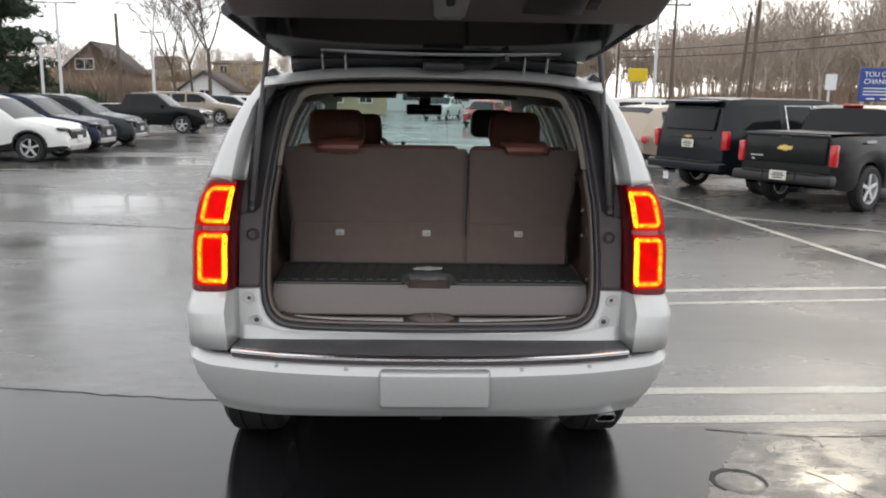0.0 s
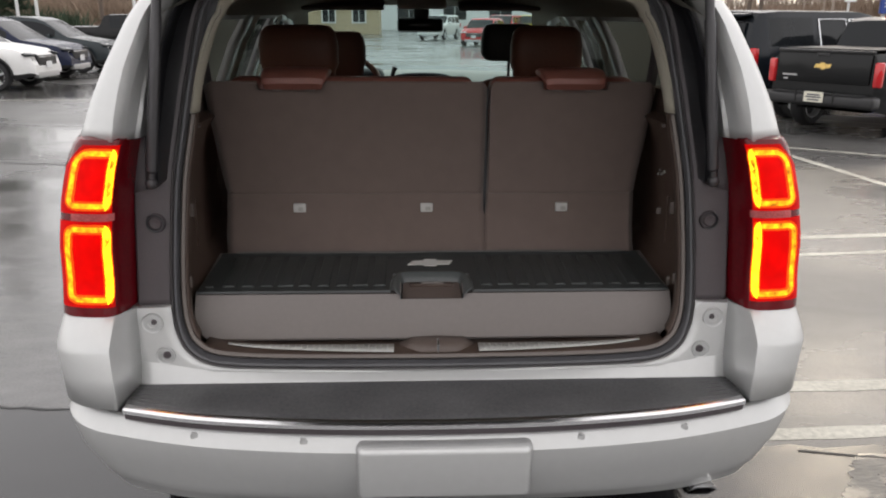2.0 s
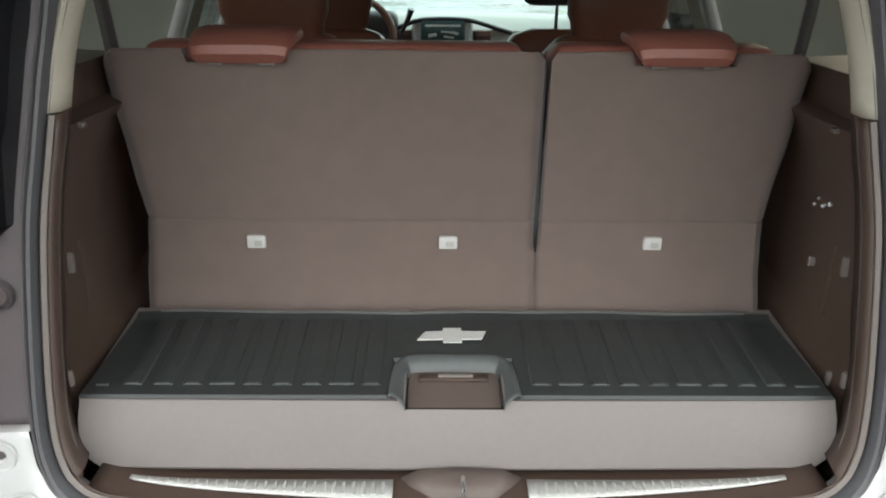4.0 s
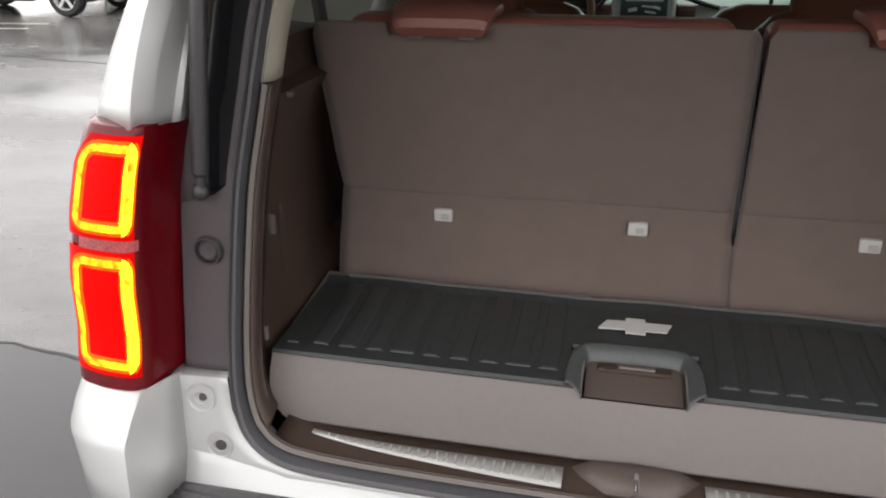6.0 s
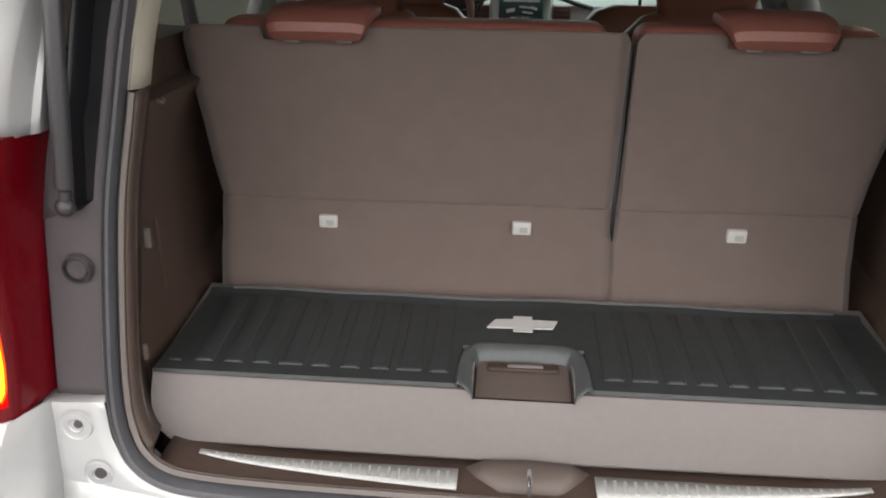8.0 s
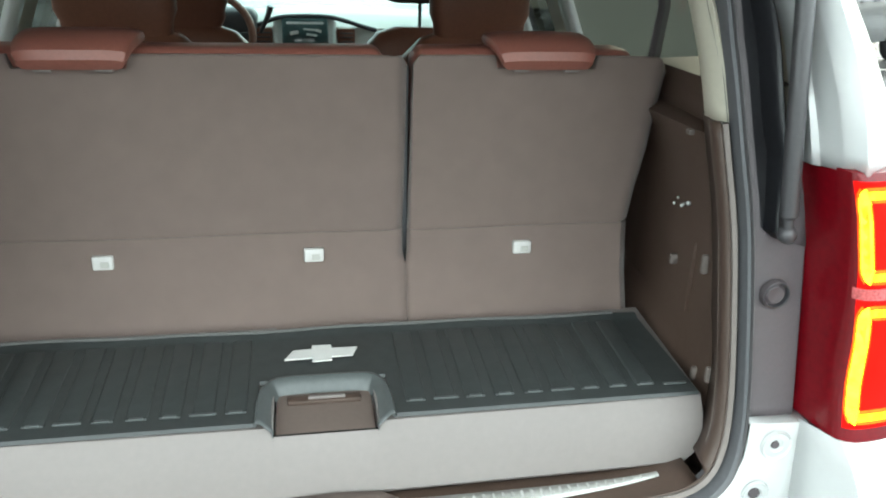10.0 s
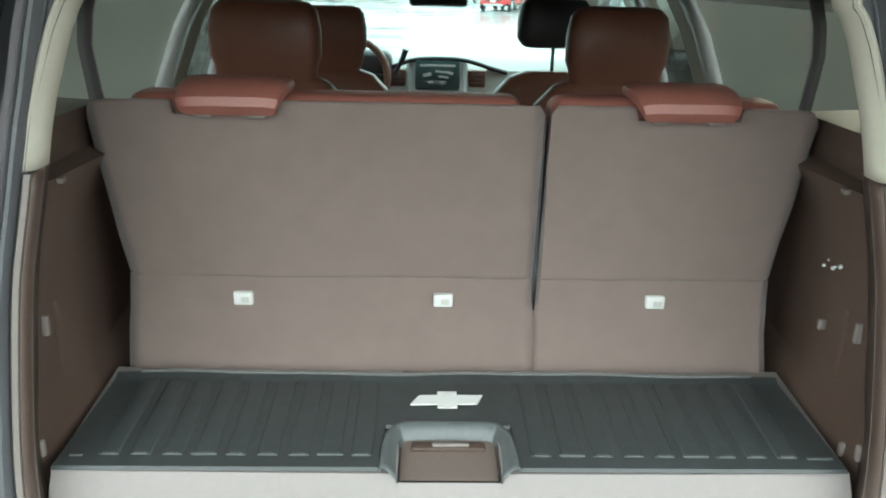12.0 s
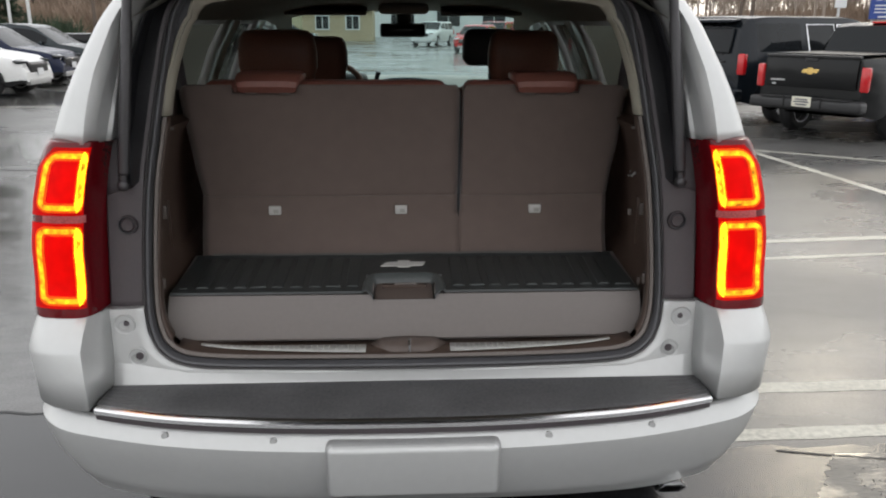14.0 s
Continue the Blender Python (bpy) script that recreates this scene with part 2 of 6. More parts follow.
M_INK = surf("ink", (0.10, 0.10, 0.12), 0.5)
M_GOLD = surf("gold_badge", (0.75, 0.52, 0.18), 0.25, 0.8, 0.05, 30)


def paint(name, col, metal=0.3):
    return surf(name, col, 0.24, metal, 0.05, 4, coat=0.1, rvar=0.05, spec=0.25)


# ---- mesh helpers ----
def part(name, bm, material, parent=None, label="", smooth=True, solid=0.0, kind=""):
    """Links a bmesh as one mesh object under a thing or a part."""
    bmesh.ops.recalc_face_normals(bm, faces=bm.faces)
    me = bpy.data.meshes.new(name)
    bm.to_mesh(me)
    bm.free()
    me.materials.append(material)
    if smooth:
        me.shade_smooth()
        me.set_sharp_from_angle(angle=radians(38))
    ob = new(name, me)
    if parent is not None:
        ob.parent = parent
    if solid:
        s = ob.modifiers.new("thickness", "SOLIDIFY")
        s.thickness, s.offset = solid, -1
    if label or kind:
        tagged(ob, label=label, kind=kind)
    return ob


def thing(name, label, category, m=None, group="", kind=""):
    ob = new(name)
    ob.empty_display_size = 0.1
    if m is not None:
        ob.matrix_world = m
    return tagged(ob, label, category, group, kind)


def grid(bm, rows, close_u=False, close_v=False, cap=False):
    """Quads over a table of points."""
    vs = [[bm.verts.new(p) for p in r] for r in rows]
    nu, nv = len(vs), len(vs[0])
    for i in range(nu if close_u else nu - 1):
        for j in range(nv if close_v else nv - 1):
            q = (vs[i][j], vs[(i + 1) % nu][j], vs[(i + 1) % nu][(j + 1) % nv], vs[i][(j + 1) % nv])
            try:
                bm.faces.new(q)
            except ValueError:
                pass
    if cap:
        bm.faces.new(vs[0])
        bm.faces.new(vs[-1])
    return vs


def box(bm, c, s, bev=0.0, seg=2, m=None):
    """A box of size s about c with rounded edges."""
    t = bmesh.new()
    bmesh.ops.create_cube(t, size=1.0, matrix=Matrix.Diagonal((*s, 1)))
    if bev:
        bmesh.ops.bevel(t, geom=t.edges[:], offset=min(bev, min(s) * 0.49), segments=seg, profile=0.5, affect="EDGES", clamp_overlap=True)
    mat4 = Matrix.Translation(c) @ (m if m is not None else Matrix())
    idx = {v: bm.verts.new(mat4 @ v.co) for v in t.verts}
    for f in t.faces:
        bm.faces.new([idx[v] for v in f.verts])
    t.free()
    return bm


def catmull(pts, n=6, closed=False):
    """A smooth curve through points."""
    pts = [Vector(p) for p in pts]
    out, k = [], len(pts)
    for i in range(k if closed else k - 1):
        a, b, c, d = (pts[(i + o) % k] if closed else pts[min(max(i + o, 0), k - 1)] for o in (-1, 0, 1, 2))
        for j in range(n):
            t = j / n
            out.append(0.5 * ((2 * b) + (c - a) * t + (2 * a - 5 * b + 4 * c - d) * t * t + (3 * b - a - 3 * c + d) * t ** 3))
    if not closed:
        out.append(pts[-1])
    return out


def tube(bm, pts, r, seg=8, cap=True):
    """A round bar along points; r one radius or one for each point."""
    pts = [Vector(p) for p in pts]
    rs = r if isinstance(r, (list, tuple)) else [r] * len(pts)
    rows, side = [], None
    for i, p in enumerate(pts):
        d = (pts[min(i + 1, len(pts) - 1)] - pts[max(i - 1, 0)]).normalized()
        if side is None:
            side = d.orthogonal().normalized()
        side = (side - d * side.dot(d)).normalized()
        up = d.cross(side)
        rows.append([p + rs[i] * (math.cos(a) * side + math.sin(a) * up) for a in (2 * math.pi * k / seg for k in range(seg))])
    grid(bm, rows, close_v=True, cap=cap)
    return bm


def lathe(bm, profile, seg=24, axis="x", at=(0, 0, 0)):
    """Turns a profile of (along, radius) about an axis."""
    rows = []
    for k in range(seg):
        a = 2 * math.pi * k / seg
        row = []
        for d, r in profile:
            c, s = r * math.cos(a), r * math.sin(a)
            v = {"x": (d, c, s), "y": (c, d, s), "z": (c, s, d)}[axis]
            row.append(Vector(v) + Vector(at))
        rows.append(row)
    grid(bm, rows, close_u=True)
    bmesh.ops.remove_doubles(bm, verts=bm.verts[:], dist=1e-5)
    return bm


def bm_new():
    return bmesh.new()


def lerp(a, b, t):
    return a + (b - a) * t


def table(x, pairs):
    """Straight interpolation in a list of (x, value)."""
    return float(np.interp(x, [p[0] for p in pairs], [p[1] for p in pairs]))


def shell(stations, ring, pick):
    """Lofts rings along y and sorts the faces into meshes by pick(i, j)."""
    rows = [ring(y) for y in stations]
    out = {}
    for i in range(len(rows) - 1):
        for j in range(len(rows[0]) - 1):
            key = pick(i, j)
            if key is None:
                continue
            bm, seen = out.setdefault(key, (bmesh.new(), {}))
            q = []
            for a, b in ((i, j), (i + 1, j), (i + 1, j + 1), (i, j + 1)):
                if (a, b) not in seen:
                    seen[(a, b)] = bm.verts.new(rows[a][b])
                q.append(seen[(a, b)])
            bm.faces.new(q)
    return {k: v[0] for k, v in out.items()}, rows


# ---- the silver SUV: body shell ----
suv = thing("suv", "silver full-size SUV with open liftgate and lit tail lamps", "car")
AXLES, ARCH = (1.02, 3.96), 0.45
SIDE = [(0.3, 0.965), (0.6, 0.99), (0.9, 1.003), (1.1, 1.006), (1.25, 0.985), (1.30, 0.970), (1.42, 0.932), (1.62, 0.852), (1.74, 0.782), (1.84, 0.690)]
TOPLINE = [(0.1, 1.885), (2.55, 1.89), (2.75, 1.855), (3.45, 1.40), (3.6, 1.33), (4.4, 1.24), (4.75, 1.15), (4.92, 1.04)]


def side_x(z):
    return table(z, SIDE)


def under_z(y):
    z = 0.76 if y < 0.5 else 0.42
    for a in AXLES:
        if abs(y - a) < ARCH:
            z = max(z, 0.41 + math.sqrt(ARCH ** 2 - (y - a) ** 2))
    return z


def tail_in(y):
    """The flanks draw in towards the tail."""
    return 1 - 0.045 * max(0, (0.5 - y) / 0.38) ** 2


def suv_half(y, inset=0.0, drop=0.0):
    top = table(y, TOPLINE)
    g = (top - 1.0) / 0.885
    zb = under_z(y)
    nose = 1 - 0.10 * max(0, (y - 4.2) / 0.7) ** 2
    pts = []
    for z in (zb, lerp(zb, 1.02, 0.3), lerp(zb, 1.02, 0.72)):
        pts.append((side_x(z) * nose * tail_in(y) - inset, y, z))
    for z in (1.1, 1.25, 1.30, 1.42, 1.62, 1.74, 1.84):
        zz = 1.0 + (z - 1.0) * g
        pts.append((lerp(0.90, side_x(z), min(1, g * 1.05)) * nose * tail_in(y) - inset, y, zz - (drop if z > 1.8 else 0)))
    pts.append((lerp(0.6, 0.5, g) * nose - inset * 0.6, y, 1.0 + 0.874 * g - drop))
    pts.append((0, y, top - drop))
    return pts


def suv_ring(y, inset=0.0, drop=0.0):
    h = suv_half(y, inset, drop)
    return [(-x, yy, z) for x, yy, z in h] + [(x, yy, z) for x, yy, z in h[-2::-1]]


ys = {0.12, 0.3, 0.55, 1.62, 1.76, 1.9, 2.3, 2.42, 2.75, 3.0, 3.2, 3.45, 3.6, 4.4, 4.6, 4.75, 4.92}
for a in AXLES:
    ys |= {round(a + ARCH * math.sin(radians(k * 15)), 4) for k in range(-6, 7)}
ys = sorted(ys)
SIDE_GLASS = ((0.55, 1.62), (1.76, 2.3), (2.42, 3.2))


def suv_pick(i, j):
    jj = min(j, 21 - j)
    a, b = ys[i], ys[i + 1]
    if jj in (5, 6, 7) and any(lo - 0.01 <= a and b <= hi + 0.01 for lo, hi in SIDE_GLASS):
        return ("quarter" if b < 1.65 else "tint" if b < 2.35 else "glass") + str(int(j > 10))
    if jj in (9, 10) and 2.74 < a and b < 3.46:
        return "windshield"
    return "body"


made, rows = shell(ys, suv_ring, suv_pick)
nose = made["body"]
nose.faces.new([nose.verts.new(p) for p in rows[-1]])
body = part("body_shell", made["body"], M_SILVER, suv, solid=0.025)
panes = [("windshield", M_GLASS, "clear windshield with a faint green tint")]
for s in "01":
    panes += [("quarter" + s, M_TINT, "dark privacy glass"), ("tint" + s, M_TINT2, "tinted rear door glass"), ("glass" + s, M_DOORGLASS, "tinted front door glass")]
for key, mat_, lab in panes:
    pane = part("windshield" if key == "windshield" else "side_window", made[key], mat_, suv, lab)
    pane.visible_shadow = False

# interior lining
ys_in = [y for y in ys if y < 3.5]


def liner_pick(i, j):
    jj = min(j, 21 - j)
    a, b = ys_in[i], ys_in[i + 1]
    if jj in (5, 6, 7) and any(lo - 0.01 <= a and b <= hi + 0.01 for lo, hi in SIDE_GLASS):
        return None
    if jj in (9, 10) and a > 2.74:
        return None
    return "roof" if jj >= 8 else ("pillar" + str(int(j > 10)) + str(sum(a > v for v in (0.5, 1.7, 2.4))) if jj >= 5 else "door" + str(int(j > 10)))


made, _ = shell(ys_in, lambda y: suv_ring(y, 0.055, 0.05), liner_pick)
part("headliner", made["roof"], M_LINER, suv, "cream cloth headliner")
for key in sorted(made):
    if key.startswith("pillar"):
        part("pillar_trim", made[key], M_CREAM, suv, "cream pillar trim")
for s in "01":
    part("door_trim", made["door" + s], M_BROWN, suv, "brown door trim")
bm = bm_new()
box(bm, (0, 2.0, 0.60), (1.86, 3.2, 0.06), 0.01)
part("cabin_floor", bm, M_BROWN, suv, "dark brown cabin carpet")
bm = bm_new()
box(bm, (0, 2.35, 0.47), (1.5, 4.2, 0.16), 0.03)
box(bm, (0, 0.35, 0.62), (1.5, 0.5, 0.22), 0.03)
tube(bm, [(-0.75, 1.02, 0.41), (0.75, 1.02, 0.41)], 0.06)
lathe_bm = lathe(bm_new(), [(-0.08, 0.05), (-0.08, 0.30), (-0.05, 0.33), (0.05, 0.33), (0.08, 0.30), (0.08, 0.05)], 24, "z", (0, 0.62, 0.56))
part("underbody", bm, M_UNDER, suv, "dark underbody")
part("spare_tyre", lathe_bm, M_TYRE, suv)


# ---- the SUV's rear opening ----
OPENING = [(0, 0.826), (0.35, 0.829), (0.54, 0.836), (0.622, 0.852), (0.672, 0.890), (0.694, 0.945), (0.702, 1.02), (0.699, 1.15), (0.692, 1.28), (0.684, 1.36),
           (0.669, 1.45), (0.647, 1.58), (0.620, 1.70), (0.597, 1.77), (0.545, 1.822), (0.45, 1.843), (0.25, 1.855), (0, 1.86)]


def lean(z):
    """How far the tail of the car leans forward at a height."""
    return table(z, [(0.84, 0.0), (1.62, 0.148), (1.86, 0.165)])


def rim_x(z):
    """Half the width of the opening at a height."""
    return table(z, [(b, a) for a, b in OPENING[3:15]])


def opening_path():
    half = catmull([(x, 0, z) for x, z in OPENING], 5)
    left = [Vector((-p.x, 0, p.z)) for p in half[-2:0:-1]]
    return half + left


def inward(path):
    """The way to the inside of the opening at each point."""
    k, out = len(path), []
    for i in range(k):
        d = path[(i + 1) % k] - path[(i - 1) % k]
        out.append(Vector((-d.z, 0, d.x)).normalized())
    return out


RIM = opening_path()
RIM_IN = inward(RIM)


def slim(p):
    """How wide the seal stands at a point of the opening: narrow along the sill."""
    return table(p.z, [(0.826, 0.74), (0.84, 0.80), (0.88, 0.82), (0.95, 0.72), (1.10, 0.66), (1.76, 0.64), (1.84, 0.45)])


def rim_sweep(profile):
    """Sweeps (inward, y) round the opening."""
    bm = bm_new()
    grid(bm, [[p + n * a * slim(p) + Vector((0, y + lean(p.z), 0)) for a, y in profile] for p, n in zip(RIM, RIM_IN)], close_u=True)
    return bm


part("weatherstrip", rim_sweep([(0.0, 0.045), (0.001, 0.012), (0.004, 0.010), (0.006, 0.014), (0.013, 0.016), (0.016, 0.004), (0.022, -0.003), (0.029, 0.000), (0.034, 0.012), (0.036, 0.026), (0.037, 0.05)]), M_SEAL, suv, "dark grey rubber weatherstrip round the opening")
part("seal_flange", rim_sweep([(0.004, 0.018), (0.0045, 0.006), (0.008, 0.003), (0.012, 0.006), (0.0135, 0.020)]), M_FLANGE, suv, "pale grey flange along the seal")
# pale lip and brown inner frame below; a dark wall and the cream arch above
low, top = [], []
for p, n in zip(RIM, RIM_IN):
    if p.z < 1.50:
        low.append((p, n))
    if p.z > 1.48:
        top.append((p, n))
k0 = next(i for i in range(len(low)) if low[i][0].x < 0)
low = low[k0:] + low[:k0]
bm = bm_new()
grid(bm, [[p + n * a * slim(p) + Vector((0, y + lean(p.z), 0)) for a, y in ((0.036, 0.05), (0.037, 0.020), (0.046, 0.012), (0.056, 0.016), (0.059, 0.06) if p.z > 0.93 else (0.052, 0.026))] for p, n in low])
part("opening_lip", bm, M_LIP, suv, "pale taupe lip inside the seal")
bm = bm_new()
grid(bm, [[p + n * a * slim(p) + Vector((0, y + lean(p.z), 0)) for a, y in (((0.056, 0.02), (0.058, 0.045), (0.030, 0.11)) if p.z > 0.885 else ((0.054, 0.022), (0.034, 0.030), (0.014, 0.060)))] for p, n in low])
part("inner_frame", bm, M_BROWN, suv, "brown plastic inner frame", solid=0.004)


def arch_in(p):
    """How far inside the opening's line the cream arch begins."""
    return table(p.z, [(1.48, 0.022), (1.55, 0.022), (1.61, 0.024), (1.70, 0.034), (1.77, 0.048), (1.83, 0.028), (1.85, 0.024)])


def arch_deep(p):
    return table(p.z, [(1.5, 0.012), (1.7, 0.008), (1.78, 0.008), (1.85, 0.030)])


bm = bm_new()
grid(bm, [[p + n * a + Vector((0, y + lean(p.z), 0)) for a, y in ((0.034 * slim(p), 0.024), (0.036 * slim(p), 0.034), (arch_in(p) + 0.002, 0.030), (arch_in(p) - 0.004, 0.045))] for p, n in top])
part("opening_wall", bm, M_SEAL, suv, "dark rubber wall inside the seal", solid=0.003)
bm = bm_new()
grid(bm, [[p + n * a + Vector((0, y + lean(p.z), 0)) for a, y in ((arch_in(p) - 0.006, 0.022), (arch_in(p), 0.020), (arch_in(p) + arch_deep(p), 0.042), (arch_in(p) + arch_deep(p) + 0.001, 0.060), (arch_in(p) + arch_deep(p) - 0.001, 0.085), (arch_in(p) + arch_deep(p) - 0.006, 0.092), (arch_in(p) - 0.04, 0.096))] for p, n in top])
part("pillar_arch", bm, M_CREAM, suv, "cream trim arch over the opening", solid=0.005)

# the painted pillar over the lamp at four heights: outer edge, crease, inner face, flange
PILLAR = [(1.44, (0.891, 0.060), (0.796, 0.008), (0.777, 0.036), (0.763, 0.074), (0.752, 0.080)), (1.50, (0.874, 0.074), (0.787, 0.016), (0.765, 0.042), (0.751, 0.084), (0.740, 0.087)),
          (1.55, (0.855, 0.080), (0.778, 0.027), (0.755, 0.052), (0.742, 0.098), (0.734, 0.100)), (1.62, (0.826, 0.098), (0.762, 0.048), (0.738, 0.075), (0.726, 0.118), (0.724, 0.120)),
          (1.74, (0.766, 0.130), (0.716, 0.085), (0.697, 0.105), (0.682, 0.142), (0.680, 0.145)), (1.87, (0.668, 0.165), (0.625, 0.120), (0.610, 0.140), (0.598, 0.165), (0.596, 0.170))]


def pillar_at(z, k):
    return tuple(table(z, [(r[0], r[k][c]) for r in PILLAR]) for c in (0, 1))


for sx in (-1, 1):
    # painted corner pillar over the lamp
    bm = bm_new()
    rws = []
    for z in np.linspace(1.442, 1.87, 16):
        x = side_x(min(z, 1.84)) - max(0, z - 1.84) * 1.2
        o, c, d, f, g = (Vector(pillar_at(z, k)) for k in range(1, 6))
        rws.append([(sx * q[0], q[1], z) for q in ((x + 0.004, 0.27), (x + 0.002, o.y + 0.09), o.lerp(Vector((x, o.y + 0.09)), 0.35), o, o.lerp(c, 0.35) + Vector((0, -0.004)), o.lerp(c, 0.93) + Vector((0, -0.001)), c, c.lerp(d, 0.12), d, d.lerp(f, 0.1), f, f.lerp(g, 0.15) + Vector((0, -0.003)), g, (g.x - 0.001, g.y + 0.05))])
    grid(bm, rws)
    part("rear_pillar", bm, M_SILVER, suv, "silver painted rear pillar", solid=0.004)
    # dark strut channel and grey jamb trim
    bm = bm_new()
    rws = []
    for z in np.linspace(1.24, 1.86, 20):
        xi = rim_x(min(z, 1.82)) + 0.012
        xo = pillar_at(max(z, 1.44), 5)[0] if z > 1.44 else 0.757
        xo = max(xo, xi + 0.02)
        rws.append([(sx * lerp(xi, xo, t), y + lean(z), z) for t, y in ((0, 0.035), (0.04, 0.045), (0.12, 0.075), (0.8, 0.080), (0.95, 0.06), (1.0, 0.03 if z > 1.4 else 0.05))])
    grid(bm, rws)
    part("strut_channel", bm, M_CHANNEL, suv, "black channel for the gas strut", solid=0.003)
    bm = bm_new()
    rws = []
    for z in np.linspace(1.003, 1.81, 48):
        xi = rim_x(z)
        xo = 0.792
        if z > 1.302:
            t = (z - 1.302) / 0.024
            xo = lerp(0.77, xi + 0.016, min(1, t) ** 0.45)
        rws.append([(sx * q, y + lean(z), z) for q, y in ((xi - 0.003, 0.06), (xi + 0.001, 0.026), (xi + 0.004, 0.020), (lerp(xi, xo, 0.6), 0.018), (lerp(xi, xo, 0.93), 0.018), (xo, 0.026), (xo, 0.07))])
    grid(bm, rws)
    grid(bm, [[(sx * q, y + lean(z), z) for q, y in ((0.754, 0.06), (0.755, 0.025), (0.758, 0.020), (0.774, 0.0185), (0.792, 0.0185))] for z in np.linspace(1.295, 1.446, 8)])
    jamb = part("jamb_trim", bm, M_PLUM, suv, "plum-grey plastic jamb trim", solid=0.003)
    bm = lathe(bm_new(), [(-0.001, 0.0005), (-0.003, 0.014), (0.0005, 0.018), (0.0005, 0.0195), (-0.006, 0.0215), (-0.006, 0.0245), (0.004, 0.0265)], 24, "y", (sx * 0.735, 0.086, 1.218))
    part("bump_stop", bm, M_PLUM, jamb)
    bm = lathe(bm_new(), [(0.0, 0.0190), (-0.0065, 0.0205), (-0.0070, 0.0230), (-0.0060, 0.0245), (0.0, 0.0255)], 24, "y", (sx * 0.735, 0.0865, 1.218))
    part("stop_ring", bm, M_CHANNEL, jamb)
    # gas strut
    a, b = Vector((sx * 0.735, 0.085, 1.325)), Vector((sx * 0.652, 0.080, 1.985))
    bm = tube(bm_new(), [a.lerp(b, t) for t in (0, 0.04, 0.05, 0.62, 0.63, 0.97, 1)], [0.009, 0.009, 0.0145, 0.0145, 0.012, 0.012, 0.009], 12)
    bmesh.ops.create_uvsphere(bm, u_segments=10, v_segments=6, radius=0.016, matrix=Matrix.Translation(a))
    part("gas_strut", bm, M_STRUT, suv, "black gas strut holding the liftgate")
    # white jamb below with two recesses
    bm = bm_new()
    rws = []
    for z in np.linspace(0.775, 1.004, 16):
        xi = table(z, [(0.775, 0.0), (0.825, 0.0), (0.829, 0.35), (0.836, 0.54), (0.852, 0.622), (0.890, 0.672), (0.945, 0.694), (1.02, 0.702)])
        rws.append([(sx * lerp(xi - 0.002, 0.80, t), 0.008 - 0.006 * t + 0.7 * lean(z), z) for t in (0, 0.25, 0.5, 0.75, 1)])
    rws.append([(x_, y_ + 0.05, 1.006) for x_, y_, z_ in rws[-1]])
    grid(bm, rws)
    wj = part("painted_jamb", bm, M_SILVER, suv, "silver painted lower jamb", solid=0.004)
    for cx, cz, r in ((0.747, 0.964, 0.026), (0.717, 0.876, 0.023)):
        cy = 0.003 + 0.7 * lean(cz)
        bm = lathe(bm_new(), [(0.0005, r * 0.45), (-0.0012, r * 0.5), (-0.0005, r * 0.9), (-0.0026, r * 1.02), (0.003, r * 1.10)], 20, "y", (sx * cx, cy, cz))
        hole = part("plug_recess", bm, M_SILVER, wj)
        rp = r * (0.26 if cz > 0.9 else 0.42)
        bm = lathe(bm_new(), [(-0.0042, 0.0003), (-0.0042, rp), (0.0, rp + 0.001)], 16, "y", (sx * (cx - 0.005), cy, cz + 0.004))
        part("plug", bm, M_PLUM, wj)

# ---- bumper ----
PLAN = catmull([(0, -0.262, 0), (0.2, -0.258, 0), (0.4, -0.243, 0), (0.6, -0.212, 0), (0.785, -0.158, 0), (0.892, -0.110, 0), (0.968, -0.025, 0), (1.002, 0.09, 0), (1.014, 0.30, 0), (1.014, 0.52, 0)], 5)


def plan_normal(i):
    d = PLAN[min(i + 1, len(PLAN) - 1)] - PLAN[max(i - 1, 0)]
    return Vector((-d.y, d.x, 0)).normalized()


def bumper_rows(profile, pred, sx):
    out = []
    for i, p in enumerate(PLAN):
        if pred(p.x):
            n = plan_normal(i)
            out.append([(sx * (p.x + n.x * d), p.y + n.y * d, z) for d, z in profile(p.x)])
    return out


def low_profile(x):
    lift = 0.035 * (1 - min(1, x / 0.9) ** 2)
    rise = 0.035 * min(1, max(0, (x - 0.66) / 0.32)) ** 1.5
    return [(0.045, 0.779), (0.030, 0.776), (0.024, 0.771), (0.0035, 0.7385), (0.0, 0.734), (0.0005, 0.728), (0.010, 0.690), (0.022, 0.65), (0.048, 0.585 + 0.4 * lift + 0.6 * rise), (0.058, 0.555 + 0.6 * lift + 0.9 * rise), (0.066, 0.548 + 0.5 * lift + 0.95 * rise), (0.090, 0.505 + lift + rise), (0.16, 0.50 + lift + rise)]


bumper = None
bm = bm_new()
right = bumper_rows(low_profile, lambda x: True, 1)
left = bumper_rows(low_profile, lambda x: x > 1e-6, -1)
grid(bm, left[::-1] + right)
bumper = part("rear_bumper", bm, M_SILVER, suv, "silver painted rear bumper", solid=0.004)
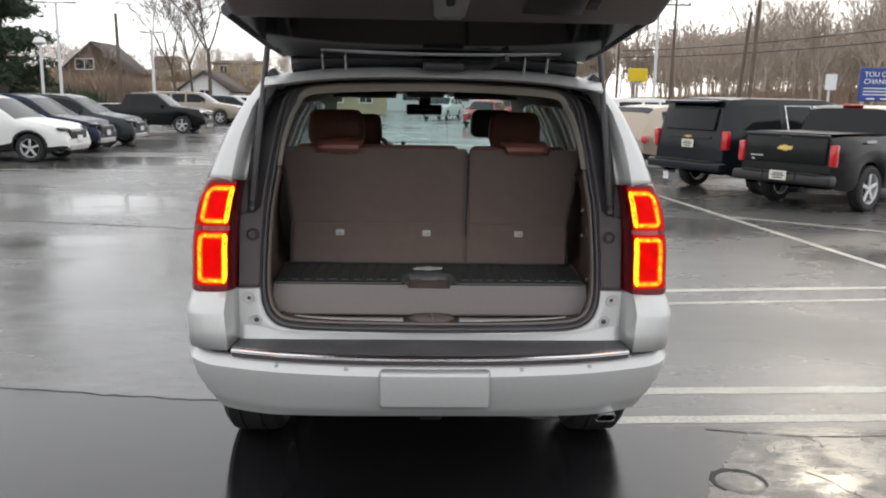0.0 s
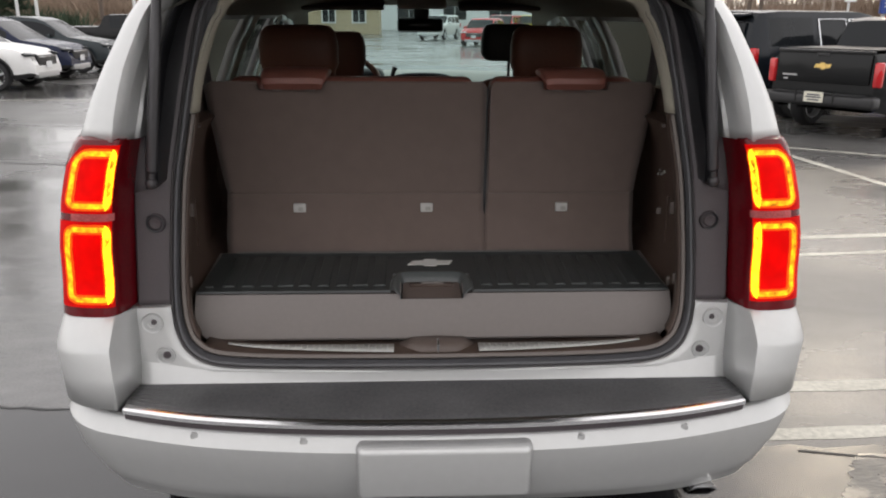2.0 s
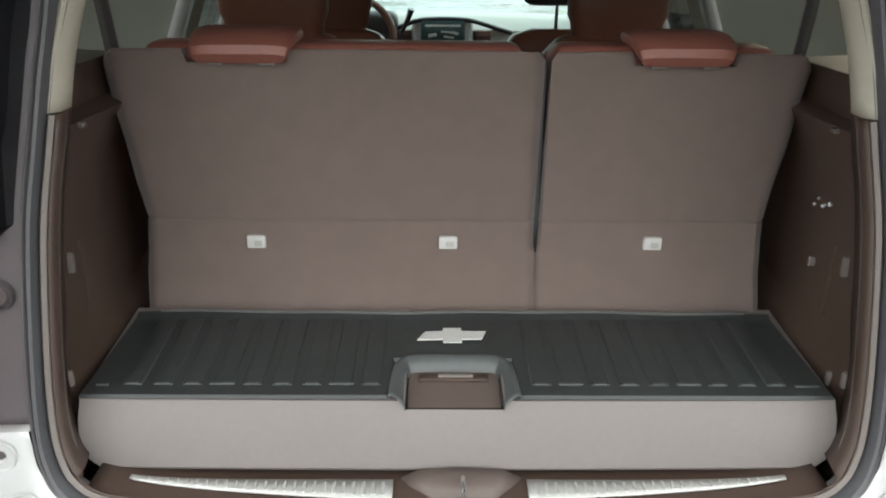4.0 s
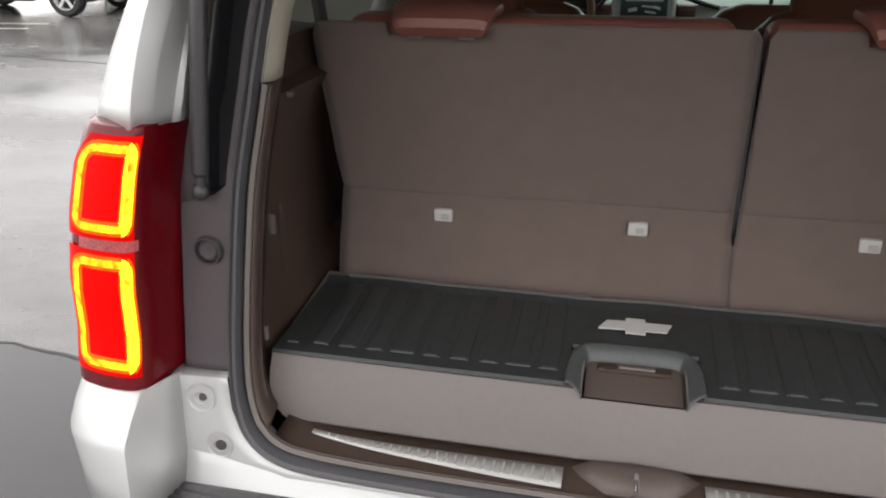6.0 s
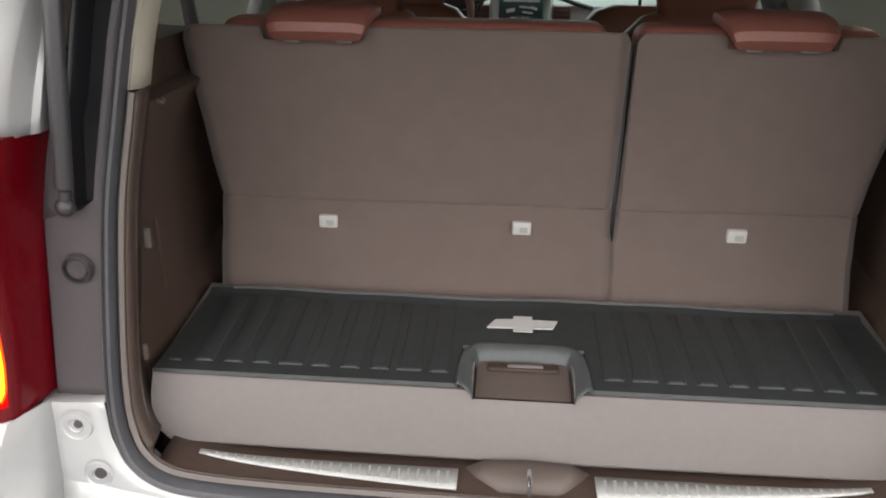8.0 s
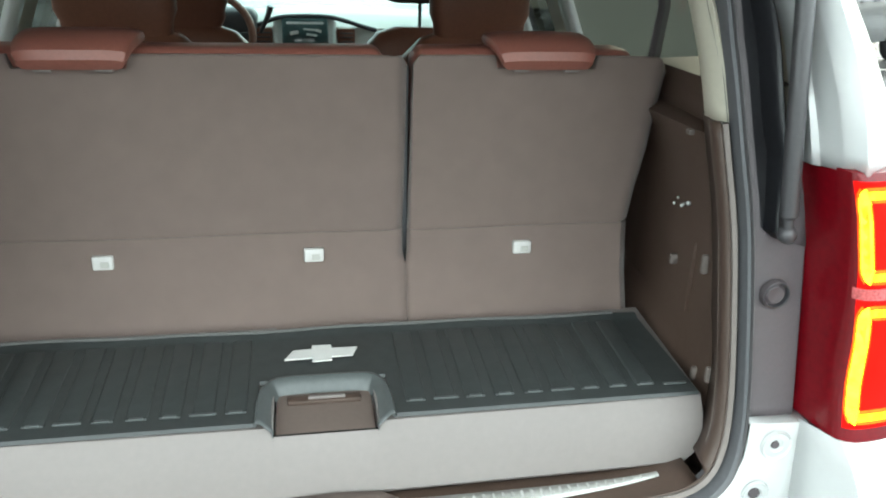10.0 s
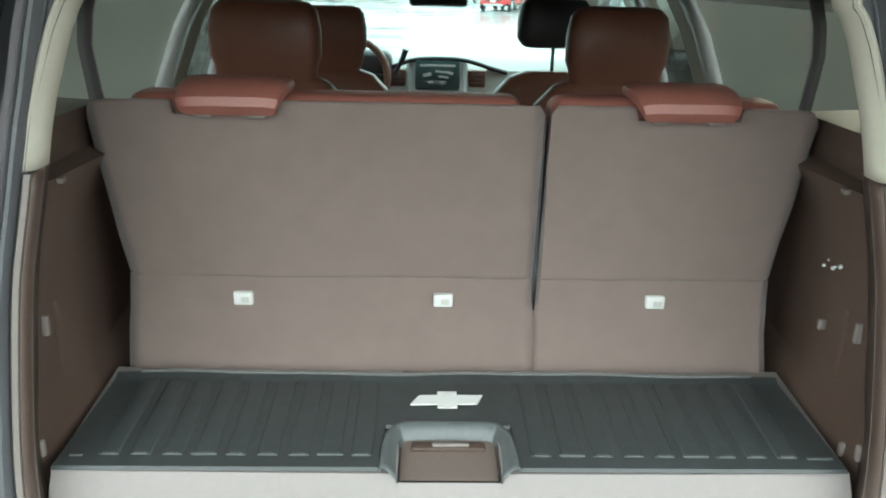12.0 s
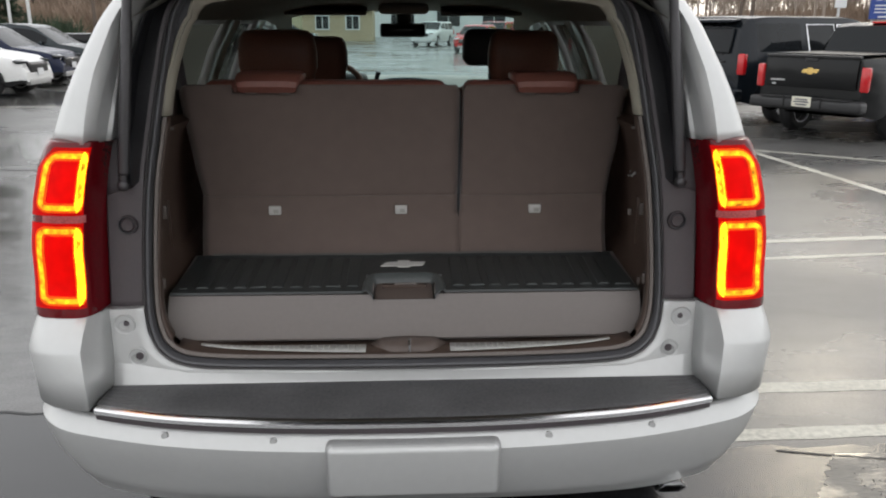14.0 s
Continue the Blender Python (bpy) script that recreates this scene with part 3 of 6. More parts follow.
# step pad, chrome strip
inner = [(p, plan_normal(i)) for i, p in enumerate(PLAN) if p.x < 0.79]
line = [(Vector((-p.x, p.y, 0)), Vector((-n.x, n.y, 0))) for p, n in inner[:0:-1]] + inner
bm = bm_new()
grid(bm, [[(x, y, z + k * 0.010 * (x / 0.55) ** 2 + k * 0.03 * max(0, abs(x) - 0.6) / 0.19) for y, z, k in ((0.016, 0.828, 1), (0.010, 0.824, 1), (-0.002, 0.816, 0.6), (-0.010, 0.810, 0.2), (-0.016, 0.806, 0), (-0.020, 0.796, 0))] for x in np.linspace(-0.79, 0.79, 41)])
part("painted_ledge", bm, M_SILVER, suv, "silver painted ledge under the seal", solid=0.004)
bm = bm_new()
grid(bm, [[(p.x, -0.008, 0.786), (p.x, -0.016, 0.806)] + [(p.x, lerp(-0.016, p.y + 0.034, k / 12), 0.806 + 0.0001 * k + (0.004 if k % 2 else 0.0)) for k in range(1, 12)] + [(p.x, p.y + 0.034, 0.807), (p.x, p.y + 0.030, 0.790)] for p, n in line])
part("step_pad", bm, M_PAD, bumper, "black ribbed rubber step pad", solid=0.004)
bm = bm_new()
grid(bm, [[p + n * d + Vector((0, 0, z)) for d, z in ((0.034, 0.804), (0.026, 0.810), (0.012, 0.808), (0.006, 0.803), (0.005, 0.794), (0.014, 0.791))] for p, n in line])
part("chrome_strip", bm, M_CHROME, bumper, "bright chrome strip along the step")
bm = bm_new()
grid(bm, [[p + n * d + Vector((0, 0, z)) for d, z in ((0.014, 0.794), (0.011, 0.791), (0.012, 0.776), (0.028, 0.772))] for p, n in line])
part("strip_base", bm, M_PLUM, bumper)
bm = box(bm_new(), (0.010, -0.246, 0.6815), (0.418, 0.052, 0.150), 0.016, 4, pose(0, 0, 0, 8, 0, 0))
part("plate_cover", bm, M_SILVER, bumper, "silver blank cover panel")
# grey border round the cover draws the shading lines of its gap
bm = box(bm_new(), (0.010, -0.2405, 0.6795), (0.428, 0.052, 0.160), 0.018, 4, pose(0, 0, 0, 8, 0, 0))
part("cover_gap_shade", bm, M_GREYMETAL, bumper)
bm = box(bm_new(), (0.288, -0.234, 0.690), (0.092, 0.010, 0.058), 0.004, 2, pose(0, 0, 0, 15, 0, 4.5))
part("tow_cover", bm, M_SILVER, bumper)
for x in (-0.60, -0.33, 0.345, 0.615):
    i = min(range(len(PLAN)), key=lambda k: abs(PLAN[k].x - abs(x)))
    bm = lathe(bm_new(), [(-0.0016, 0.0003), (-0.0016, 0.0085), (0.001, 0.0095), (0.006, 0.010)], 16, "y", (x, table(abs(x), [(p.x, p.y) for p in PLAN]) + 0.012, 0.7545))
    part("park_sensor", bm, M_SILVER, bumper)
bm = bm_new()
box(bm, (-0.01, -0.02, 0.525), (0.56, 0.06, 0.05), 0.01)
box(bm, (0.0, -0.05, 0.52), (0.09, 0.10, 0.06), 0.01)
part("tow_bar", bm, M_UNDER, suv, "dark tow bar under the bumper")
bm = bm_new()
rws = []
for y, s in ((0.30, 0.8), (0.0, 0.85), (-0.04, 1.0), (-0.10, 1.03), (-0.10, 0.92), (0.0, 0.85)):
    rws.append([(0.722 + s * a, y + 0.03 * (b < 0), 0.497 + s * b) for a, b in ((-0.038, -0.016), (-0.034, 0.014), (-0.022, 0.021), (0.026, 0.021), (0.037, 0.014), (0.040, -0.014), (0.030, -0.022), (-0.030, -0.022))])
grid(bm, rws, close_v=True)
part("exhaust_tip", bm, M_CHROME, suv, "chrome exhaust tip")
bm = tube(bm_new(), [(0.722, 0.02, 0.497), (0.70, 0.4, 0.47), (0.6, 0.8, 0.5)], 0.03, 10)
part("exhaust_pipe", bm, M_UNDER, suv)

# ---- tail lamps ----
LAMP = catmull([(0.990, 0.26, 0), (0.982, 0.13, 0), (0.968, 0.045, 0), (0.942, 0.002, 0), (0.902, -0.014, 0), (0.860, -0.020, 0), (0.828, -0.019, 0), (0.812, -0.004, 0), (0.803, 0.030, 0), (0.796, 0.080, 0), (0.790, 0.125, 0)], 6)
LAMP_LEN = len(LAMP) - 1


def lamp_at(u, z, out=0.0, sx=1):
    """A point on the lamp's lens: u from its outer end (0) to the opening (1)."""
    f = u * LAMP_LEN
    i = min(int(f), LAMP_LEN - 1)
    p = LAMP[i].lerp(LAMP[i + 1], f - i)
    d = LAMP[i + 1] - LAMP[i]
    n = Vector((d.y, -d.x, 0)).normalized()
    k = table(z, [(1.0, 1.0), (1.18, 1.0), (1.30, 0.986), (1.38, 0.966), (1.43, 0.945), (1.46, 0.930)])
    kk = lerp(k, lerp(1, k, 0.6), min(1, max(0, (u - 0.45) / 0.5)))
    tip = table(z, [(0.99, -0.032), (1.03, -0.022), (1.10, -0.006), (1.2, 0.0), (1.45, 0.030)])
    return Vector((sx * (p.x * kk + n.x * -out), p.y + tip + n.y * -out, z))


def lamp_u(x):
    """The place along the lens whose x is this, on the rear face."""
    return min((abs(lamp_at(u, 1.0).x - x), u) for u in np.linspace(0.2, 1, 400))[1]


U_OUT, U_IN = lamp_u(0.944), lamp_u(0.820)


def lamp_patch(bm, u0, u1, z0, z1, out, sx, nu=6, nz=6, cut=0.0):
    rws = []
    for z in np.linspace(z0, z1, nz):
        a = u0 + cut * (u1 - u0) * max(0, (z - lerp(z0, z1, 0.7)) / (0.3 * (z1 - z0))) if cut else u0
        rws.append([lamp_at(lerp(a, u1, t), z, out, sx) for t in np.linspace(0, 1, nu)])
    grid(bm, rws)


def ring_stroke(bm, u0, u1, z0, z1, cut, wide, bar, out, sx):
    """A rounded rectangular ring on the lens, of the width given; bar: the width of its inner upright."""
    W = 0.137
    a0, a1 = 0.022, W - 0.013
    b0, b1 = z0 + 0.012, z1 - 0.012
    r = 0.016
    c = 0.026 if cut else r
    path = []
    for cx, cz, st, rr in ((a1 - r, b0 + r, -90, r), (a1 - r, b1 - r, 0, r), (a0 + c, b1 - c, 90, c), (a0 + r, b0 + r, 180, r)):
        for k in range(5):
            t = radians(st + 22.5 * k)
            path.append((cx + rr * math.cos(t), cz + rr * math.sin(t)))
    dense = []
    for (p, q), (p2, q2) in zip(path, path[1:] + path[:1]):
        for k in range(4):
            dense.append((lerp(p, p2, k / 4), lerp(q, q2, k / 4)))
    n_ = len(dense)

    def at(p, q):
        return lamp_at(lerp(u0, u1, p / W), q, out, sx)

    quads = []
    for i in range(n_):
        p, q = dense[i]
        d = Vector((dense[(i + 1) % n_][0] - dense[i - 1][0], dense[(i + 1) % n_][1] - dense[i - 1][1])).normalized()
        h_ = wide / 2
        if bar and wide:
            h_ = bar / 2 if p > a1 - 0.006 else h_
        elif bar:
            h_ = bar / 2 if p > a1 - 0.012 else 0
        quads.append((at(p - d.y * h_, q + d.x * h_), at(p + d.y * h_, q - d.x * h_), h_))
    for i in range(n_):
        (p, q, h1), (p2, q2, h2) = quads[i], quads[(i + 1) % n_]
        if h1 > 0 and h2 > 0:
            bm.faces.new([bm.verts.new(v) for v in (p, q, q2, p2)])
    bmesh.ops.remove_doubles(bm, verts=bm.verts[:], dist=1e-6)


for sx in (-1, 1):
    bm = bm_new()
    grid(bm, [[lamp_at(u, z, o, sx) for u in np.linspace(0, 1, 40)] for z, o in ((1.004, -0.03), (1.005, -0.004), (1.008, 0.0), (1.024, 0.001), (1.08, 0.001), (1.14, 0.001), (1.20, 0), (1.248, -0.001), (1.268, -0.001), (1.32, 0), (1.38, 0.001), (1.432, 0), (1.446, -0.004), (1.452, -0.02))])
    lamp = part("tail_lamp", bm, M_LENS, suv, "dark red tail lamp with lit amber rings", solid=0.004)
    for name, z0, z1, cut in (("upper", 1.275, 1.427, 0.22), ("lower", 1.040, 1.241, 0.0)):
        h = 0.024
        du = U_IN - U_OUT
        bm = bm_new()
        lamp_patch(bm, U_OUT - 0.07 * du, U_IN + 0.05 * du, z0 - 0.008, z1 + 0.008, 0.0030, sx, 12, 10, cut)
        part("lens_halo", bm, M_HALO, lamp, "red lit lens")
        bm = bm_new()
        lamp_patch(bm, U_OUT + 0.26 * du, U_IN - 0.22 * du, z0 + h, z1 - h, 0.0055, sx, 8, 8, cut * 0.4)
        part("red_panel", bm, M_REDGLOW, lamp, "lit red panel")
        for nm, m_, wd, wb_, o_ in (("ring_edge", M_EDGEGLOW, 0.024, 0.036, 0.0050), ("light_ring", M_AMBER, 0.0125, 0.0, 0.0062), ("light_bar", M_RING, 0.0, 0.025, 0.0072)):
            bm = bm_new()
            ring_stroke(bm, U_OUT, U_IN, z0, z1, cut, wd, wb_, o_, sx)
            part(nm, bm, m_, lamp, "lit amber light ring" if nm == "light_ring" else "")
    bm = bm_new()
    lamp_patch(bm, U_OUT + 0.2 * (U_IN - U_OUT), U_IN + 0.12 * (1 - U_IN), 1.2490, 1.2675, 0.0040, sx, 12, 3)
    part("reverse_lamp", bm, M_REVERSE, lamp, "clear reversing lamp band")

# ends of the bumper under the lamps: a facet slopes from the lens out to a crease
EAR_TOP = catmull([(0.814, -0.050, 1.009), (0.86, -0.050, 1.008), (0.905, -0.040, 1.007), (0.940, -0.018, 1.006), (0.962, 0.012, 1.005), (0.976, 0.07, 1.006), (0.986, 0.16, 1.010), (0.992, 0.27, 1.012)], 4)
EAR_CREASE = catmull([(0.814, -0.116, 0.943), (0.86, -0.110, 0.938), (0.91, -0.094, 0.932), (0.950, -0.068, 0.926), (0.980, -0.028, 0.924), (1.000, 0.04, 0.928), (1.010, 0.16, 0.936), (1.014, 0.28, 0.945)], 4)
EAR_FOOT = catmull([(0.797, -0.150, 0.800), (0.86, -0.126, 0.795), (0.91, -0.096, 0.79), (0.955, -0.050, 0.785), (0.985, 0.01, 0.780), (1.002, 0.09, 0.775), (1.012, 0.20, 0.775), (1.014, 0.30, 0.775)], 4)
for sx in (-1, 1):
    cols = []
    for t, c, f in zip(EAR_TOP, EAR_CREASE, EAR_FOOT):
        row = [t + Vector((-0.003, 0.012, 0.001)), t, t.lerp(c, 0.5) + Vector((0, -0.003, 0.002)), c.lerp(t, 0.06), c.lerp(f, 0.05) + Vector((0, 0, 0.001)), c.lerp(f, 0.5), f]
        cols.append([Vector((sx * q.x, q.y, q.z)) for q in row])
    wall = []
    for q in cols[0]:
        w0 = Vector((sx * table(q.z, [(0.79, 0.777), (1.01, 0.784)]), table(q.z, [(0.79, -0.004), (1.01, 0.030)]), q.z))
        wall.append([w0, w0.lerp(q, 0.5), w0.lerp(q, 0.95)])
    bm = bm_new()
    grid(bm, [[w[k] for w in wall] for k in range(3)] + cols)
    part("bumper_end", bm, M_SILVER, bumper, solid=0.003)

# ---- wheels ----
WHEEL = {}


def wheel_meshes(r, w, spokes, material):
    key = (r, w, spokes)
    if key not in WHEEL:
        t = lathe(bm_new(), [(-w / 2 + 0.01, r * 0.66), (-w / 2, r * 0.75), (-w / 2, r * 0.9), (-w / 2 + 0.03, r * 0.985), (-w * 0.2, r), (-w * 0.19, r - 0.008), (-w * 0.16, r - 0.008), (-w * 0.15, r), (w * 0.15, r), (w * 0.16, r - 0.008), (w * 0.19, r - 0.008), (w * 0.2, r), (w / 2 - 0.03, r * 0.985), (w / 2, r * 0.9), (w / 2, r * 0.75), (w / 2 - 0.01, r * 0.66)], 32, "x")
        rim = lathe(bm_new(), [(w / 2 - 0.008, r * 0.70), (w / 2 - 0.012, r * 0.64), (w / 2 - 0.05, r * 0.60), (-w / 2 + 0.01, r * 0.62), (-w / 2 + 0.01, r * 0.66)], 32, "x")
        lathe(rim, [(w / 2 - 0.02, 0.001), (w / 2 - 0.02, r * 0.13), (w / 2 - 0.06, r * 0.17)], 16, "x")
        for k in range(spokes):
            m = Matrix.Rotation(2 * math.pi * k / spokes, 4, "X")
            box(rim, m @ Vector((w / 2 - 0.035, 0, r * 0.38)), (0.03, r * 0.16, r * 0.54), 0.008, 1, m)
        disc = lathe(bm_new(), [(0.0, 0.001), (0.0, r * 0.6)], 20, "x")
        obs = []
        for n, b, mt in (("wheel", t, M_TYRE), ("rim", rim, material), ("brake_disc", disc, M_UNDER)):
            o = part(n, b, mt)
            obs.append(o.data)
            bpy.data.objects.remove(o)
        WHEEL[key] = obs
    return WHEEL[key]


def add_wheel(parent, x, y, r, w, spokes=6, material=None):
    ms = wheel_meshes(r, w, spokes, material or M_RIM)
    t = new("wheel", ms[0])
    t.parent = parent
    t.matrix_local = pose(x, y, r, 0, 0, 0 if x > 0 else 180)
    for n, me in (("rim", ms[1]), ("brake_disc", ms[2])):
        o = new(n, me)
        o.parent = t
    return t


for x in (-0.885, 0.885):
    for y in AXLES:
        add_wheel(suv, x, y, 0.41, 0.285, 6)

# ---- liftgate, open overhead ----
GATE = pose(0, 0.055, 1.915, -19, 0, 0)
gate_w = [(0.0, 0.60), (0.10, 0.64), (0.34, 0.715), (0.45, 0.755), (0.80, 0.775), (0.97, 0.745)]


def gate_bm(rows_vz, close=True):
    bm = bm_new()
    grid(bm, [[GATE @ Vector((x, -v, z)) for x, v, z in r] for r in rows_vz])
    return bm


bm = gate_bm([[(x * table(v, gate_w), v + 0.03 * (1 - abs(x)) * (v > 0.5), 0.075 + 0.02 * math.sin(math.pi * v) - 0.03 * x * x) for x in np.linspace(-1, 1, 17)] for v in (-0.06, 0.0, 0.1, 0.34, 0.45, 0.6, 0.75, 0.86, 0.93, 0.965)])
gate = part("liftgate", bm, M_SILVER, suv, "raised silver liftgate", solid=0.012)
bm = bm_new()
box(bm, GATE @ Vector((0.02, -0.685, 0.006)), (1.42, 0.45, 0.105), 0.034, 4, GATE.to_3x3().to_4x4())
part("gate_trim", bm, M_GATE, gate, "dark plastic inner liftgate trim")
bm = bm_new()
for (cx, v, sx_, sv) in ((0.02, 0.435, 1.40, 0.05), (0, 0.035, 1.16, 0.05)):
    box(bm, GATE @ Vector((cx, -v, 0.03)), (sx_, sv, 0.05), 0.012, 2, GATE.to_3x3().to_4x4())
for s in (-1, 1):
    tube(bm, [GATE @ Vector((s * 0.58, -0.02, 0.03)), GATE @ Vector((s * 0.63, -0.12, 0.03)), GATE @ Vector((s * 0.72, -0.38, 0.03))], 0.028, 8)
part("gate_frame", bm, M_CHANNEL, gate)
bm = gate_bm([[(x * table(v, gate_w) * 0.93, v, -0.004) for x in np.linspace(-1, 1, 9)] for v in (0.05, 0.20, 0.445)])
part("rear_window", bm, M_DARKGLASS, gate, "dark tinted liftgate window")
bm = gate_bm([[(0.02 + x * 0.49, v + 0.05 * max(0, abs(x) - 0.85), -0.010 + 0.014 * x * x) for x in np.linspace(-1.1, 1.1, 13)] for v in (0.102, 0.122)])
part("frame_edge", bm, M_SILVER, gate, solid=0.006)
bm = bm_new()
rws = []
for v, w_, z in ((0.525, 0.034, -0.050), (0.56, 0.050, -0.054), (0.80, 0.066, -0.054), (0.90, 0.068, -0.050), (0.93, 0.060, -0.02)):
    rws.append([GATE @ Vector((0.03 + x, -v, z)) for x in (-w_, -w_ * 0.5, w_ * 0.5, w_)])
grid(bm, rws)
part("latch_bracket", bm, M_GREYMETAL, gate, "pale grey latch bracket", solid=0.01)
bm = box(bm_new(), GATE @ Vector((0.03, -0.66, -0.062)), (0.03, 0.05, 0.012), 0.004, 1, GATE.to_3x3().to_4x4())
part("latch", bm, M_CHANNEL, gate)
bm = bm_new()
box(bm, GATE @ Vector((0.36, -0.66, -0.0485)), (0.19, 0.20, 0.010), 0.004, 2, GATE.to_3x3().to_4x4())
part("pull_pocket", bm, M_CHANNEL, gate, "black pull pocket")
bm = box(bm_new(), GATE @ Vector((0.48, -0.63, -0.049)), (0.04, 0.06, 0.008), 0.003, 1, GATE.to_3x3().to_4x4())
part("gate_button", bm, M_CHANNEL, gate)
bm = tube(bm_new(), [GATE @ Vector((0.70, -0.46, 0.06)), GATE @ Vector((0.80, -0.50, 0.055)), GATE @ Vector((0.86, -0.50, 0.05))], [0.02, 0.014, 0.006], 8)
part("gate_corner", bm, M_SILVER, gate)
# roof edge with hinges
bm = bm_new()
grid(bm, [[(x, y, z - 0.045 * (abs(x) / 0.66) ** 3) for y, z in ((0.175, 1.850), (0.04, 1.849), (0.014, 1.856), (0.016, 1.864), (0.050, 1.892), (0.09, 1.897), (0.14, 1.897))] for x in np.linspace(-0.66, 0.66, 25)])
part("roof_edge", bm, M_SILVER, suv, "silver roof edge under the hinges", solid=0.004)
for s in (-1, 1):
    for dx in (-0.044, 0.044):
        bm = tube(bm_new(), [(s * 0.39 + dx, 0.03, 1.875), (s * 0.39 + dx, 0.0, 1.925), (s * 0.39 + dx, -0.03, 1.965)], 0.005, 8)
        part("hinge_arm", bm, M_CHROME, suv)
    bm = bm_new()
    box(bm, (s * 0.618, 0.075, 1.842), (0.045, 0.05, 0.085), 0.012, 2, pose(0, 0, 0, 0, s * 40, 0))
    part("rubber_buffer", bm, M_CHANNEL, suv)
bm = bm_new()
grid(bm, [[(x, 0.085, 1.898 - 0.04 * (abs(x) / 0.6) ** 3), (x, 0.06, 1.915 - 0.03 * (abs(x) / 0.6) ** 3), (x, 0.052, 1.935)] for x in np.linspace(-0.56, 0.56, 21)])
part("hinge_cover", bm, M_CHANNEL, suv, "black rubber strip behind the hinges", solid=0.004)
bm = tube(bm_new(), catmull([(0.08, 0.02, 1.895), (0.14, -0.01, 1.905), (0.20, -0.01, 1.90), (0.24, -0.02, 1.925), (0.27, -0.06, 1.93)], 5), 0.012, 8)
part("wiring_boot", bm, M_CHANNEL, suv, "black rubber wiring boot")
bm = box(bm_new(), (0.03, 0.005, 1.898), (0.16, 0.07, 0.035), 0.01)
part("lock_cover", bm, M_CHANNEL, suv)


# ---- the cargo space ----
for sx in (-1, 1):
    bm = bm_new()
    rws = []
    for y in (0.07, 0.10, 0.16, 0.24, 0.34, 0.46, 0.60, 0.85):
        f = table(y, [(0.07, 0.0), (0.16, 0.012), (0.34, 0.02), (0.46, 0.05), (0.85, 0.08)])
        rws.append([(sx * (x + 0.016 * max(0, 1 - (y - 0.07) / 0.35) + f * k - (0.10 * min(0.32, max(0, y - 0.1)) if z < 1.0 else 0)), y + (0.012 + lean(z)) * max(0, 1 - (y - 0.07) / 0.45), z) for x, z, k in ((0.668, 0.84, 0), (0.668, 0.985, 0), (0.656, 1.06, 1), (0.656, 1.20, 1.2), (0.652, 1.36, 1), (0.648, 1.42, 0.6), (0.658, 1.448, 0), (0.690, 1.462, 0), (0.700 + 0.16 * min(1, max(0, (y - 0.2) / 0.1)), 1.475, 0))])
    grid(bm, rws)
    side = part("cargo_side", bm, M_BROWN, suv, "brown moulded cargo side panel", solid=0.004)
    bm = bm_new()
    grid(bm, [[(sx * x, y, z) for x, z in ((0.69, 1.455), (0.700, 1.50), (0.705, 1.53), (0.83, 1.536))] for y in (0.27, 0.33, 0.42, 0.62)])
    part("belt_recess", bm, M_BROWN, suv, "dark brown recess above the cargo side", solid=0.004)
    # loops, plugs and the seam of the panel
    bm = box(bm_new(), (sx * 0.664, 0.314, 1.442), (0.016, 0.016, 0.010), 0.003)
    part("screw_cover", bm, M_LIP, side)
    bm = box(bm_new(), (sx * 0.668, 0.243, 1.421), (0.012, 0.010, 0.030), 0.003)
    part("trim_clip", bm, M_BROWN, side)
    for y, z, h in ((0.218, 1.221, 0.038), (0.146, 1.035, 0.032)) + (((0.338, 1.184, 0.022), (0.196, 1.010, 0.028)) if sx > 0 else ()):
        bm = box(bm_new(), (sx * 0.677, y, z), (0.016, 0.012, h), 0.005)
        part("tie_hook", bm, M_LIP, side)
    bm = box(bm_new(), (sx * 0.680, 0.264, 1.175), (0.010, 0.0018, 0.14), 0.0008)
    part("panel_seam", bm, M_BROWN, side)
    if sx > 0:
        for k in range(5):
            bm = bm_new()
            bmesh.ops.create_uvsphere(bm, u_segments=8, v_segments=5, radius=(0.005, 0.003, 0.0045, 0.003, 0.004)[k], matrix=Matrix.Translation((0.674, (0.306, 0.322, 0.330, 0.349, 0.362)[k], (1.308, 1.302, 1.297, 1.306, 1.291)[k])))
            part("socket_pin", bm, M_GREYMETAL, side)
    # belt strap beside the third row
    bm = bm_new()
    pts = [Vector((sx * 0.66, 0.57, 1.81)), Vector((sx * 0.70, 0.58, 1.70)), Vector((sx * 0.708, 0.58, 1.64)), Vector((sx * 0.698, 0.58, 1.54)), Vector((sx * 0.68, 0.58, 1.40))]
    grid(bm, [[p + Vector((d, 0.02 * d / 0.022 * sx, 0)) for d in (-0.022, 0.022)] for p in pts])
    part("seat_belt", bm, M_PLUM, suv, "dark seat belt webbing", solid=0.003)

def sill_rise(x):
    return 0.03 * (abs(x) / 0.645) ** 8


